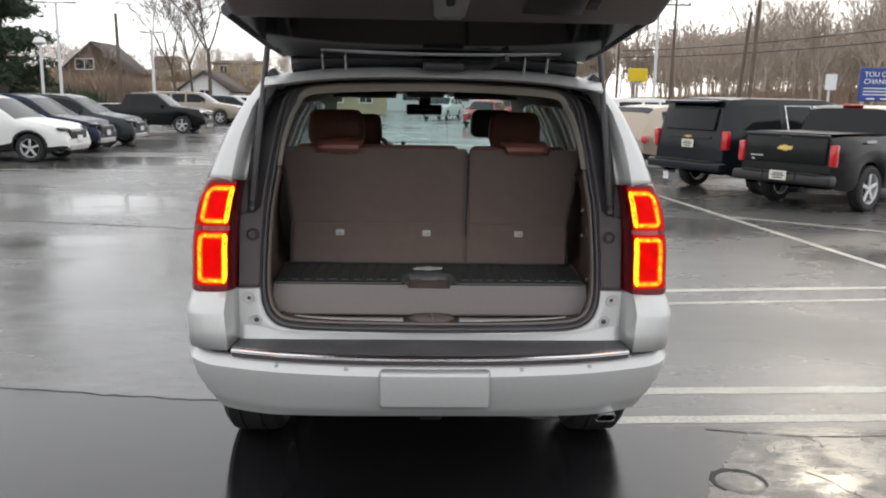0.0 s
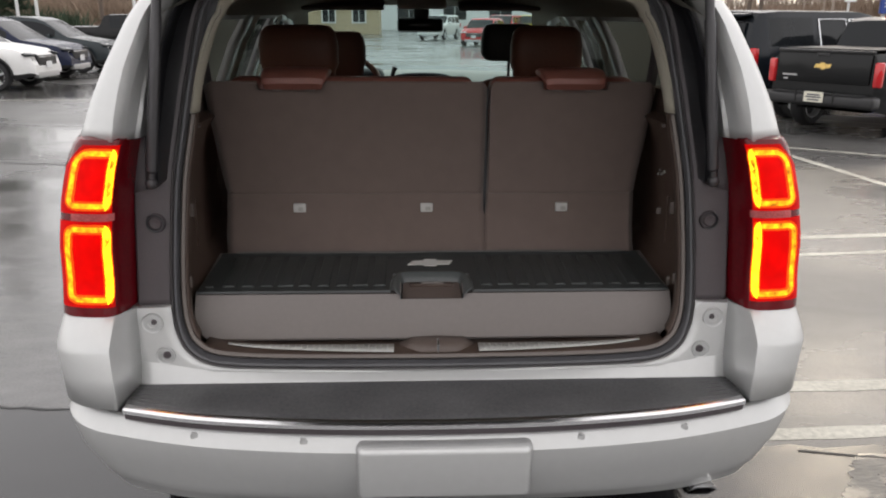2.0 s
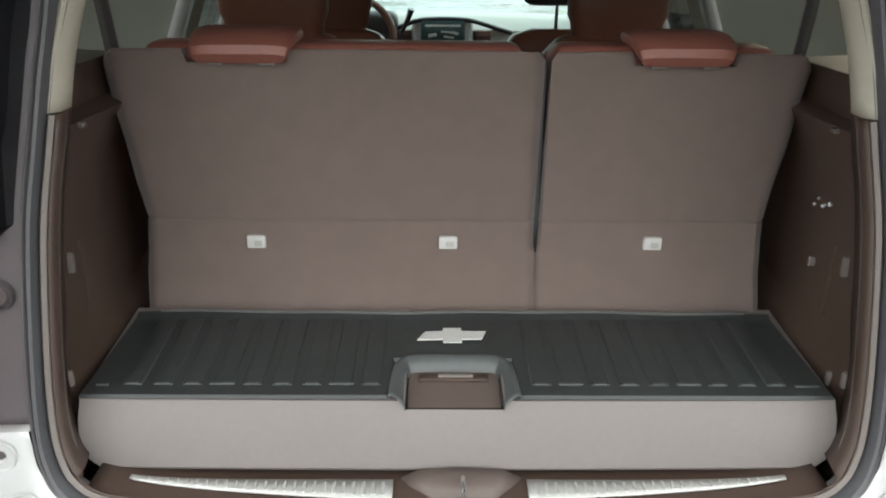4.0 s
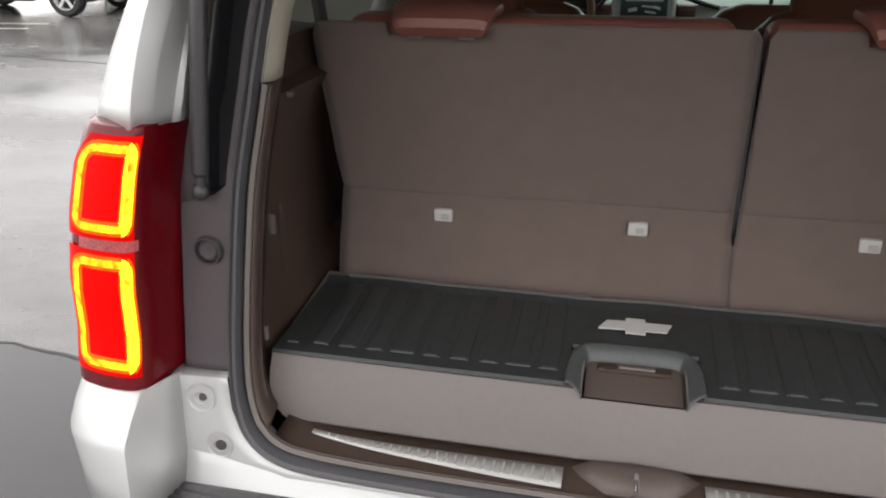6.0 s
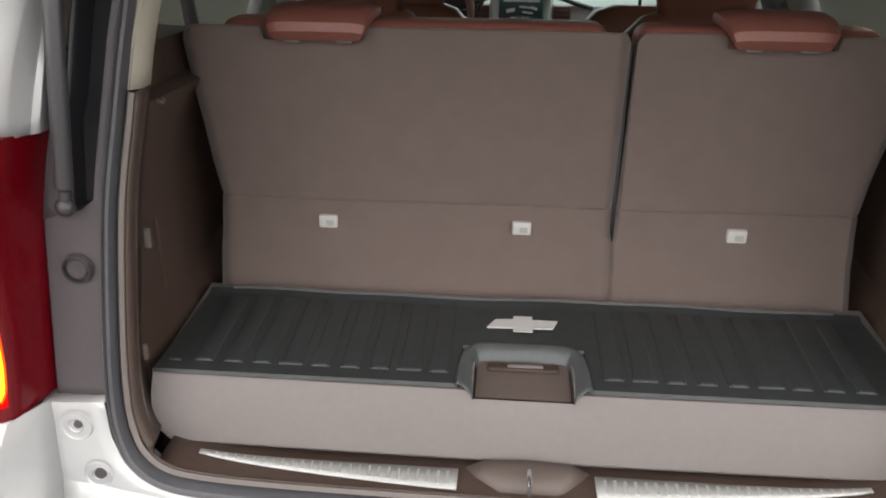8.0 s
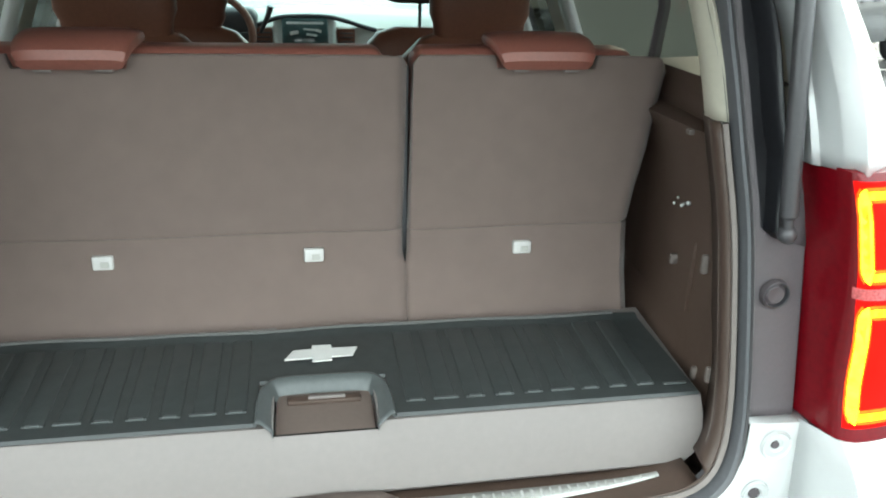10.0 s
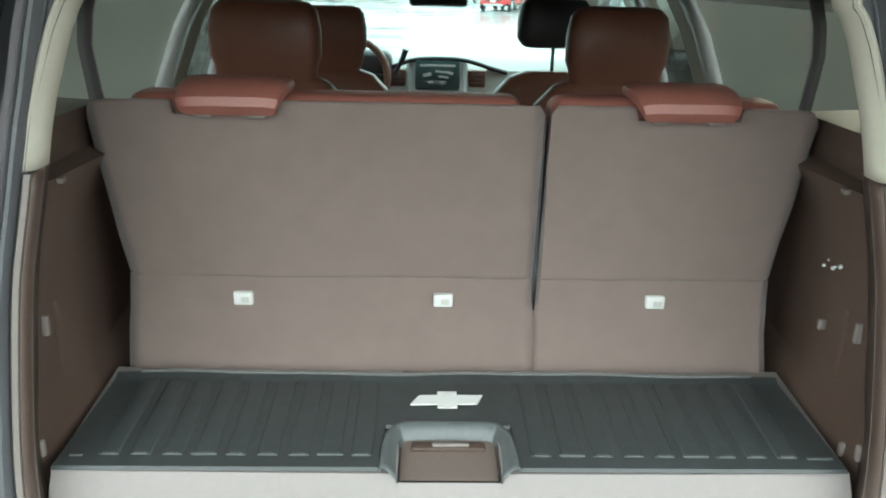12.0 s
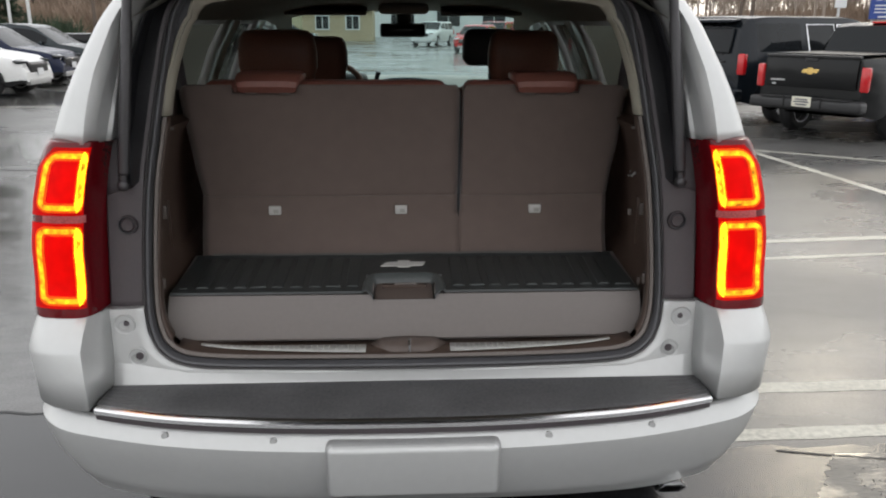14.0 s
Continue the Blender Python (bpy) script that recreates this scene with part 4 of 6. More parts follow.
bm = bm_new()
grid(bm, [[(x, y, z + sill_rise(x)) for y, z in ((0.024, 0.836), (0.024, 0.852), (0.027, 0.863), (0.034, 0.866), (0.13, 0.866), (0.16, 0.85))] for x in np.linspace(-0.625, 0.625, 41)])
sill = part("cargo_sill", bm, M_BROWN, suv, "brown plastic cargo sill", solid=0.004)
for sx in (-1, 1):
    x0, x1 = 0.116, 0.568
    bm = bm_new()
    grid(bm, [[(sx * x, lerp(0.084, lerp(0.031, 0.073, ((x - x0) / (x1 - x0)) ** 1.3), t), 0.8715 + sill_rise(x)) for t in (0, 0.5, 1)] for x in np.linspace(x0, x1, 24)])
    plate = part("scuff_plate", bm, M_SCUFF, sill, "brushed metal scuff plate", solid=0.003)
    n = 25
    for k in range(n):
        x = lerp(x0 + 0.016, x1 - 0.03, k / (n - 1))
        d = lerp(0.053, 0.012, ((x - x0) / (x1 - x0)) ** 1.3)
        bm = box(bm_new(), (sx * x, 0.084 - d / 2, 0.8722 + sill_rise(x)), (0.007, d * 0.70, 0.003), 0.0014, 1)
        part("rib", bm, M_SCUFF, plate)
bm = bm_new()
grid(bm, [[(x, y, z) for x, y, z in r] for r in (
    [(-0.105, 0.094, 0.867), (-0.07, 0.094, 0.886), (0.0, 0.094, 0.890), (0.075, 0.094, 0.886), (0.110, 0.094, 0.867)],
    [(-0.085, 0.07, 0.866), (-0.055, 0.068, 0.882), (0.0, 0.066, 0.886), (0.060, 0.068, 0.882), (0.090, 0.07, 0.866)],
    [(-0.060, 0.036, 0.862), (-0.045, 0.036, 0.866), (0.0, 0.034, 0.867), (0.05, 0.036, 0.866), (0.065, 0.036, 0.862)])])
part("striker_cover", bm, M_POCKET, sill, "taupe striker cover", solid=0.003)
bm = tube(bm_new(), [(0.004, 0.030, 0.857), (0.004, 0.028, 0.890), (0.004, 0.040, 0.896), (0.004, 0.062, 0.892), (0.004, 0.064, 0.872)], 0.0038, 8)
part("striker", bm, M_CHROME, sill, "chrome striker loop")

# raised cargo box with its latch pocket
cargo_box = thing("cargo_box", "taupe plastic cargo floor box with a brown latch pocket", "cargo box")
bm = bm_new()


def box_low(x):
    """The box's lower edge, rounded at its ends."""
    r = 0.032
    d = max(0, abs(x) - (0.662 - r))
    return 0.874 + (r - math.sqrt(max(0, r * r - d * d))) * 0.95


PX0, PX1 = -0.096, 0.076
xs_ = sorted(set([round(v, 4) for v in np.linspace(-0.662, 0.662, 45)] + [PX0, PX1]))
for a, b in zip(xs_, xs_[1:]):
    topz = 0.987 if a >= PX0 - 1e-6 and b <= PX1 + 1e-6 else 1.000
    col = []
    for x in (a, b):
        lo = min(box_low(x), topz - 0.002)
        yb = 0.100 + 0.006 * (x / 0.645) ** 2
        col.append([(x, yb + 0.03, lo - 0.004), (x, yb + 0.006, lo), (x, yb, lo + 0.008), (x, yb + 0.014, 0.970), (x, yb + 0.014 + (topz - 0.970) * 0.5, topz - 0.006), (x, yb + 0.018 + (topz - 0.970) * 0.43, topz), (x, yb + (0.042 if topz < 0.99 else 0.34), topz + (0.0 if topz < 0.99 else 0.028))])
    if topz > 0.99:
        grid(bm, col)
    else:
        grid(bm, [c[:6] for c in col])
bmesh.ops.remove_doubles(bm, verts=bm.verts[:], dist=1e-5)
part("box_body", bm, M_TAUPE, cargo_box)
bm = bm_new()
grid(bm, [[(x, 0.130, 0.9872), (x, 0.16, 0.992), (x, 0.208, 0.996), (x, 0.220, 0.999), (x, 0.232, 1.001)] for x in (PX0 + 0.004, -0.05, 0.03, PX1 - 0.004)])
for x in (PX0 + 0.002, PX1 - 0.002):
    f = [bm.verts.new(p) for p in ((x, 0.130, 0.984), (x, 0.222, 0.993), (x, 0.226, 1.004), (x, 0.131, 1.000))]
    bm.faces.new(f)
part("latch_pocket", bm, M_POCKET, cargo_box, "brown recessed latch pocket")
bm = box(bm_new(), (-0.006, 0.209, 1.0055), (0.064, 0.008, 0.005), 0.002, 2)
part("latch_handle", bm, M_TAUPE, cargo_box)
bm = box(bm_new(), (-0.010, 0.212, 0.999), (0.128, 0.022, 0.010), 0.004, 2)
part("handle_slot", bm, M_BROWN, cargo_box)

# rubber mat
mat_thing = thing("cargo_mat", "black ribbed rubber cargo mat with a pale emblem", "floor mat")


def mat_z(y):
    return table(y, [(0.08, 1.0055), (0.44, 1.0375)])


bm = bm_new()
CUT0, CUT1, CUTY = -0.120, 0.100, 0.248
xs_ = sorted(set([round(v, 4) for v in np.linspace(-0.645, 0.640, 60)] + [CUT0, CUT1]))
for a, b in zip(xs_, xs_[1:]):
    y0 = CUTY if a >= CUT0 - 1e-6 and b <= CUT1 + 1e-6 else 0.134
    wave = lambda x: 0.003 * math.sin(9 * x) + 0.002 * math.sin(23 * x + 1)
    col = []
    for x in (a, b):
        yb = 0.398 + wave(x)
        xf = x * 1.02
        c = [(lerp(x * 1.024, x, (y - 0.1) / 0.3), y, mat_z(y)) for y in (y0, 0.25, 0.30, 0.36, yb - 0.02)]
        col.append([(x * 1.024 if y0 < 0.2 else x, y0 - 0.003, mat_z(y0) - 0.006)] + c + [(x, yb - 0.008, mat_z(yb) + 0.001), (x, yb, mat_z(yb) + 0.006), (x, yb + 0.006, mat_z(yb) + 0.006)])
    grid(bm, col)
bmesh.ops.remove_doubles(bm, verts=bm.verts[:], dist=1e-5)
part("mat_sheet", bm, M_MAT, mat_thing)
bm = tube(bm_new(), [(x, 0.402 + 0.003 * math.sin(9 * x) + 0.002 * math.sin(23 * x + 1), mat_z(0.40) + 0.007) for x in np.linspace(-0.60, 0.59, 50)], 0.0035, 6)
M_EDGE = surf("pale_rubber_edge", (0.10, 0.098, 0.095), 0.5, 0, 0.2, 20)
part("mat_lip", bm, M_EDGE, mat_thing, "pale grey back lip of the mat")
LIP_OUT = catmull([(-0.128, 0.128, 0), (-0.125, 0.20, 0), (-0.112, 0.238, 0), (-0.085, 0.255, 0), (-0.01, 0.256, 0), (0.065, 0.255, 0), (0.092, 0.238, 0), (0.105, 0.20, 0), (0.108, 0.128, 0)], 4)
LIP_IN = catmull([(-0.095, 0.118, 0), (-0.093, 0.19, 0), (-0.089, 0.216, 0), (-0.078, 0.226, 0), (-0.01, 0.227, 0), (0.058, 0.226, 0), (0.069, 0.216, 0), (0.073, 0.19, 0), (0.075, 0.118, 0)], 4)
# raised lip in paler rubber, the sky sheen painted in
bm = bm_new()
grid(bm, [[Vector((q.x, q.y, z)) for q, z in ((o, mat_z(o.y) - 0.001), (o.lerp(i, 0.10), mat_z(o.y) + 0.0045), (o.lerp(i, 0.30), mat_z(o.y) + 0.0055), (o.lerp(i, 0.50), mat_z(o.y) + 0.002), (o.lerp(i, 0.92), 0.9995), (i, 0.990))] for o, i in zip(LIP_OUT, LIP_IN)])
part("cutout_lip", bm, M_SHEENMAT, mat_thing, "smooth raised lip round the latch cutout", solid=0.002)
rib_long = box(bm_new(), (0, 0.272, 0), (0.036, 0.222, 0.0075), 0.0036, 3, pose(0, 0, 0, 5, 0, 0))
rib_ob = part("mat_rib", rib_long, M_MAT, mat_thing)
rib_me = rib_ob.data
# raised rib ends in paler rubber for the row of bright highlights
stud = part("rib_end_glint", box(bm_new(), (0, 0, 0), (0.022, 0.006, 0.004), 0.0018, 2), M_SHEENMAT, mat_thing)
stud_w = part("rib_end_glint", box(bm_new(), (0, 0, 0), (0.044, 0.006, 0.004), 0.0018, 2), M_SHEENMAT, mat_thing)
first = True
k = 0
for side_, n in ((-1, 9), (1, 9)):
    for i in range(n):
        x = (CUT0 - 0.037 - i * 0.0525) if side_ < 0 else (CUT1 + 0.045 + i * 0.0525)
        if first:
            o, first = rib_ob, False
        else:
            o = new("mat_rib", rib_me)
            o.parent = mat_thing
        o.location = (x, 0, mat_z(0.265) - 0.0002)
        src = stud_w if i % 4 == 1 else stud
        e = new("rib_end_glint", src.data)
        e.parent = mat_thing
        e.location = (x, 0.162, mat_z(0.162) + 0.0035)
stud.location, stud_w.location = (-0.628, 0.158, mat_z(0.158) + 0.003), (0.618, 0.158, mat_z(0.158) + 0.003)
bm = bm_new()
tie = [(-0.078, -0.020), (-0.060, 0.012), (-0.020, 0.014), (-0.020, 0.027), (0.022, 0.027), (0.022, 0.014), (0.078, 0.014), (0.066, -0.016), (0.022, -0.017), (0.022, -0.030), (-0.020, -0.030), (-0.020, -0.018)]
vb = [bm.verts.new((-0.011 + 0.86 * x, 0.318 + 0.86 * y, mat_z(0.318 + y) + 0.0045)) for x, y in tie]
f = bm.faces.new(vb)
r_ = bmesh.ops.extrude_face_region(bm, geom=[f])
bmesh.ops.translate(bm, verts=[v for v in r_["geom"] if isinstance(v, bmesh.types.BMVert)], vec=(0, 0, 0.003))
part("emblem", bm, M_WHITEPL, mat_thing, "pale grey emblem shape", smooth=False)

# ---- seats ----
seat3 = thing("third_row_seat", "third row bench with taupe carpet backs and cocoa leather edges", "car seat")


def back_y(z):
    return table(z, [(1.0, 0.432), (1.05, 0.447), (1.16, 0.490), (1.21, 0.497), (1.55, 0.492), (1.6, 0.50)])


def seat_edge(z):
    return table(z, [(1.0, 0.640), (1.21, 0.643), (1.35, 0.665), (1.54, 0.692)])


def third_back(x0, x1, notch):
    """One folding back: carpet panel with a rounded outline, leather cushion behind."""
    outer = -1 if x0 < 0 else 1
    zs = [1.0, 1.03, 1.10, 1.139, 1.141, 1.16, 1.205, 1.2055, 1.2105, 1.211, 1.28, 1.36, 1.44, 1.50, 1.52, 1.535, 1.545, 1.551]
    rws = []
    n0, n1 = ((v - x0) / (x1 - x0) for v in notch)
    ts = sorted([k / 32 for k in range(33) if min(abs(k / 32 - n0), abs(k / 32 - n1)) > 0.012] + [n0 - 0.006, n0 + 0.001, n0 + 0.012, n1 - 0.012, n1 - 0.001, n1 + 0.006])
    for z in zs:
        a, b = x0, x1
        e = seat_edge(z) + 0.0025 * math.sin(61 * z) * math.sin(23 * z + outer)
        r = 0.04
        d = max(0, z - (1.553 - r))
        cut = r - math.sqrt(max(0, r * r - d * d))
        ci = 0.012 * max(0, (z - 1.535) / 0.018) + table(z, [(1.0, 0.006), (1.13, 0.006), (1.15, -0.0005), (1.55, -0.002)]) * -1
        cs = table(z, [(1.0, -0.004), (1.55, 0.007)])
        if outer < 0:
            a, b = -e + cut, x1 - ci + cs - 0.0012 if z > 1.14 else 0.1664
        else:
            a, b = x0 + ci + cs + 0.0012 if z > 1.14 else 0.1670, e - cut
        groove = 0.004 if abs(z - 1.208) < 0.0026 else 0.0
        row = []
        for t in ts:
            x = min(max(lerp(-e if outer < 0 else x0 - 0.006, x1 + 0.006 if outer < 0 else e, t), a), b)
            zz = z
            if z > 1.5 and n0 < t < n1:
                zz = min(z, 1.523 + 0.004 * (z - 1.5) / 0.05)
            edge = min(t, 1 - t)
            row.append((x, back_y(z) + groove + (0.0012 if z < 1.145 and (t > 0.5) == (outer < 0) else 0.010) * max(0, 1 - edge / 0.03) ** 2 + 0.003 * math.sin(11 * x + 7 * z) * (edge > 0.05), zz))
        rws.append(row)
    bm = bm_new()
    grid(bm, rws)
    o = part("backrest", bm, M_CARPET, seat3, "taupe carpeted seat back", solid=0.02)
    bm = bm_new()
    w = x1 - x0
    box(bm, ((x0 + x1) / 2 * 0.97, 0.568, 1.266), (abs(x1 - x0) * 0.90, 0.110, 0.590), 0.03, 4)
    part("cushion", bm, M_LEATHER, seat3, "cocoa leather cushion")
    return o


third_back(-0.67, 0.1645, (-0.508, -0.322))
third_back(0.1695, 0.67, (0.338, 0.524))
# dark bar behind the split, standing in for the shade between the backs
bm = box(bm_new(), (0.167, 0.525, 1.33), (0.012, 0.03, 0.40), 0.002, 1)
part("seat_gap_shade", bm, M_CHANNEL, seat3)
for cx in (-0.415, 0.431):
    bm = bm_new()
    rws = []
    for y, z, h, w in ((0.600, 1.570, 0.008, 0.095), (0.57, 1.575, 0.016, 0.106), (0.52, 1.571, 0.020, 0.102), (0.485, 1.564, 0.020, 0.098), (0.465, 1.553, 0.017, 0.094), (0.458, 1.541, 0.011, 0.088), (0.462, 1.532, 0.004, 0.081)):
        n = Vector((0, -0.2, 0.98)).lerp(Vector((0, -0.75, 0.66)), min(1, max(0, (0.56 - y) / 0.10))).normalized()
        ring = []
        for k in range(20):
            a = 2 * math.pi * k / 20
            ca, sa = math.cos(a), math.sin(a)
            ring.append(Vector((cx + w * math.copysign(abs(ca) ** 0.45, ca), y, z)) + n * h * math.copysign(abs(sa) ** 0.6, sa))
        rws.append(ring)
    grid(bm, rws, close_v=True, cap=True)
    hr = part("headrest", bm, M_LEATHER, seat3, "folded cocoa leather headrest pad")
    for dx in (-0.05, 0.05):
        bm = box(bm_new(), (cx + dx, 0.472, 1.528), (0.03, 0.014, 0.006), 0.002, 2)
        part("headrest_post", bm, M_LIP, hr)
for cx in (-0.415, -0.017, 0.411):
    bm = box(bm_new(), (cx, 0.488, 1.162), (0.039, 0.014, 0.028), 0.004, 2)
    c = part("anchor_cap", bm, M_WHITEPL, seat3, "pale plastic anchor cap")
    bm = box(bm_new(), (cx + 0.004, 0.4802, 1.160), (0.016, 0.002, 0.012), 0.001, 1)
    part("anchor_mark", bm, M_GREYDASH, c)


def cabin_seat(x, y, mat_, label, head_z=0.0, dark=False, lift=0.0, wide=1.0):
    """A bucket seat seen from behind: cushion, tapered back, headrest on posts."""
    s = thing("bucket_seat", label, "car seat", group="cabin seats")
    bm = bm_new()
    rws = []
    for z, w, d, yo in ((0.78, 0.24, 0.10, -0.10), (0.95, 0.265, 0.12, -0.06), (1.15, 0.27, 0.11, -0.02), (1.35, 0.255, 0.09, 0.02), (1.46, 0.225, 0.075, 0.045), (1.52, 0.17, 0.055, 0.055), (1.545, 0.10, 0.03, 0.055)):
        rws.append([(x + w * math.copysign(abs(math.cos(a)) ** 0.55, math.cos(a)), y - yo + d * math.copysign(abs(math.sin(a)) ** 0.7, math.sin(a)), z + lift) for a in (2 * math.pi * k / 28 for k in range(28))])
    grid(bm, rws, close_v=True, cap=True)
    part("backrest", bm, mat_, s)
    bm = box(bm_new(), (x, y + 0.28, 0.80), (0.50, 0.56, 0.18), 0.06, 4)
    part("seat_base", bm, mat_, s)
    bm = bm_new()
    rws = []
    for z, w, d in (((1.545, 0.10, 0.035),) if dark else ((1.49, 0.115, 0.04), (1.52, 0.130, 0.045))) + ((1.552, 0.132 if not dark else 0.122, 0.050), (1.58, 0.143, 0.058), (1.65, 0.143, 0.06), (1.70, 0.134, 0.055), (1.722, 0.116, 0.040), (1.728, 0.085, 0.02)):
        rws.append([(x + w * wide * math.copysign(abs(math.cos(a)) ** 0.4, math.cos(a)), y - 0.06 + d * math.copysign(abs(math.sin(a)) ** 0.7, math.sin(a)), z + head_z) for a in (2 * math.pi * k / 28 for k in range(28))])
    grid(bm, rws, close_v=True, cap=True)
    h = part("headrest", bm, M_BLACKPL if dark else mat_, s)
    for dx in (-0.05, 0.05) if not dark else (0.0,):
        bm = tube(bm_new(), [(x + dx, y - 0.06, 1.50 + lift), (x + dx, y - 0.06, 1.56 + head_z)], 0.007, 8)
        part("headrest_post", bm, M_CHROME if not dark else M_CHANNEL, h)
    return s


cabin_seat(-0.504, 1.36, M_LEATHER2, "second row captain chair in saddle brown leather", -0.02, lift=-0.03, wide=1.08)
cabin_seat(0.480, 1.36, M_LEATHER2, "second row captain chair in saddle brown leather", -0.02, lift=-0.03)
cabin_seat(-0.43, 2.25, M_LEATHER2, "driver seat in saddle brown leather", -0.06, lift=-0.11)
cabin_seat(0.44, 2.25, M_LEATHER2, "front passenger seat with a raised dark headrest", -0.02, True, lift=-0.11)

# ---- dashboard ----
dash = thing("dashboard", "pale grey dashboard with a central screen", "dashboard", pose(0, 0, 0.135))
bm = bm_new()
grid(bm, [[(x, y, z - 0.03 * (x / 0.85) ** 2) for y, z in ((3.00, 0.95), (2.93, 1.10), (2.96, 1.22), (3.05, 1.27), (3.25, 1.28), (3.42, 1.265))] for x in np.linspace(-0.85, 0.85, 21)])
part("dash_top", bm, M_GREYDASH, dash, solid=0.01)
bm = bm_new()
box(bm, (0, 2.955, 1.13), (0.30, 0.09, 0.29), 0.03, 3, pose(0, 0, 0, -14, 0, 0))
part("centre_panel", bm, M_SCUFF, dash, "silver framed centre stack")
bm = box(bm_new(), (0, 2.895, 1.195), (0.215, 0.03, 0.14), 0.012, 2, pose(0, 0, 0, -14, 0, 0))
scr = part("screen", bm, M_SCREEN, dash, "glossy screen with bright reflections")
# pale bars laid on the screen stand in for its bright reflections
for cx, cz, w, h in ((-0.03, 1.17, 0.07, 0.012), (0.03, 1.19, 0.05, 0.010), (-0.05, 1.20, 0.04, 0.016), (0.05, 1.165, 0.06, 0.010), (0.0, 1.245, 0.17, 0.010), (-0.06, 1.155, 0.05, 0.010), (0.02, 1.215, 0.06, 0.008), (-0.02, 1.145, 0.05, 0.008), (0.06, 1.21, 0.03, 0.012)):
    bm = box(bm_new(), (cx, 2.872 + (1.2 - cz) * 0.25, cz), (w, 0.004, h), 0.001, 1, pose(0, 0, 0, -14, 12 * (cx * 20), 0))
    part("screen_glint", bm, M_WHITEPL, scr)
for sx in (-1, 1):
    bm = box(bm_new(), (sx * 0.195, 2.95, 1.175), (0.085, 0.03, 0.085), 0.012, 2)
    v = part("air_vent", bm, M_LEATHER2, dash, "dark wood-toned air vent")
    for k in range(3):
        bm = box(bm_new(), (sx * 0.195, 2.933, 1.153 + 0.02 * k), (0.066, 0.008, 0.006), 0.002, 1)
        part("vent_slat", bm, M_CHANNEL, v)
bm = tube(bm_new(), catmull([(-0.30, 2.96, 1.198), (-0.235, 2.95, 1.219), (-0.177, 2.94, 1.243), (-0.115, 2.93, 1.264), (0.0, 2.92, 1.272), (0.115, 2.93, 1.267), (0.19, 2.94, 1.250), (0.266, 2.95, 1.226), (0.34, 2.96, 1.205)], 4), 0.011, 8)
part("dash_brow", bm, M_CHANNEL, dash, "dark arched brow over the screen")
bm = box(bm_new(), (-0.42, 2.97, 1.24), (0.40, 0.16, 0.13), 0.04, 3)
part("gauge_hood", bm, M_BLACKPL, dash, "black gauge hood")
wheel_ = thing("steering_wheel", "dark brown leather steering wheel", "steering wheel", pose(0, 0, 0.145))
bm = bm_new()
cm = pose(-0.42, 2.70, 1.19, -25, 0, 0)
pts = [cm @ Vector((0.19 * math.cos(a), 0, 0.19 * math.sin(a))) for a in (2 * math.pi * k / 32 for k in range(33))]
tube(bm, pts, 0.017, 8, cap=False)
part("wheel_rim", bm, M_LEATHER2, wheel_)
bm = bm_new()
box(bm, cm @ Vector((0, 0.02, 0)), (0.36, 0.03, 0.05), 0.012, 2, pose(0, 0, 0, -25, 0, 0))
box(bm, cm @ Vector((0, 0.02, -0.06)), (0.14, 0.04, 0.14), 0.02, 2, pose(0, 0, 0, -25, 0, 0))
part("wheel_hub", bm, M_BLACKPL, wheel_)
bm = tube(bm_new(), [(-0.20, 2.82, 1.20), (-0.165, 2.80, 1.27), (-0.15, 2.79, 1.315)], [0.008, 0.012, 0.016], 8)
part("gear_lever", bm, M_CHANNEL, wheel_)
mirror = thing("rear_view_mirror", "dark rear-view mirror on the windshield", "mirror")
bm = box(bm_new(), (-0.005, 2.62, 1.695), (0.255, 0.035, 0.075), 0.022, 4)
part("mirror_shell", bm, M_BLACKPL, mirror)
bm = box(bm_new(), (-0.005, 2.60, 1.695), (0.235, 0.006, 0.058), 0.002, 2)
part("mirror_glass", bm, M_DARKGLASS, mirror)
bm = box(bm_new(), (0.0, 2.68, 1.76), (0.09, 0.10, 0.08), 0.02, 2)
part("mirror_mount", bm, M_BLACKPL, mirror)
console = thing("overhead_console", "pale overhead console with lit lamps", "console")
bm = box(bm_new(), (0.0, 2.45, 1.805), (0.26, 0.26, 0.05), 0.02, 3)
part("console_shell", bm, M_GREYDASH, console)
for s in (-1, 1):
    v = thing("sun_visor", "grey cloth sun visor folded up", "sun visor", group="sun visors")
    bm = box(bm_new(), (s * 0.42, 2.55, 1.80), (0.44, 0.17, 0.025), 0.01, 3, pose(0, 0, 0, 12, 0, 0))
    part("visor_pad", bm, M_LIP, v)


# ---- ground ----
def sheet(name, pts, z, material, label, category, kind="structure"):
    bm = bm_new()
    bm.faces.new([bm.verts.new((x, y, z)) for x, y in pts])
    bmesh.ops.triangulate(bm, faces=bm.faces)
    o = part(name, bm, material, None, smooth=False)
    return tagged(o, label, category, kind=kind)


bm = bm_new()
n = 24
grid(bm, [[(x, y, 0.0) for x in (-900, -300, -60, -20, -6, 0, 6, 20, 60, 300, 900)] for y in (-900, -300, -60, -20, -6, 0, 6, 20, 60, 300, 900)])
tagged(part("ground", bm, M_ASPHALT, None, smooth=False), "wet grey asphalt of the car lot with a film of rain", "ground", kind="structure")
rng = random.Random(5)
EDGE = [(-12, 1.9), (-4, 1.66), (-2.57, 1.525), (-1.29, 1.35), (0, 1.2), (1.14, 0.99), (2.7, 0.93), (6, 0.7), (14, 0.2)]
edge = []
x = -12.0
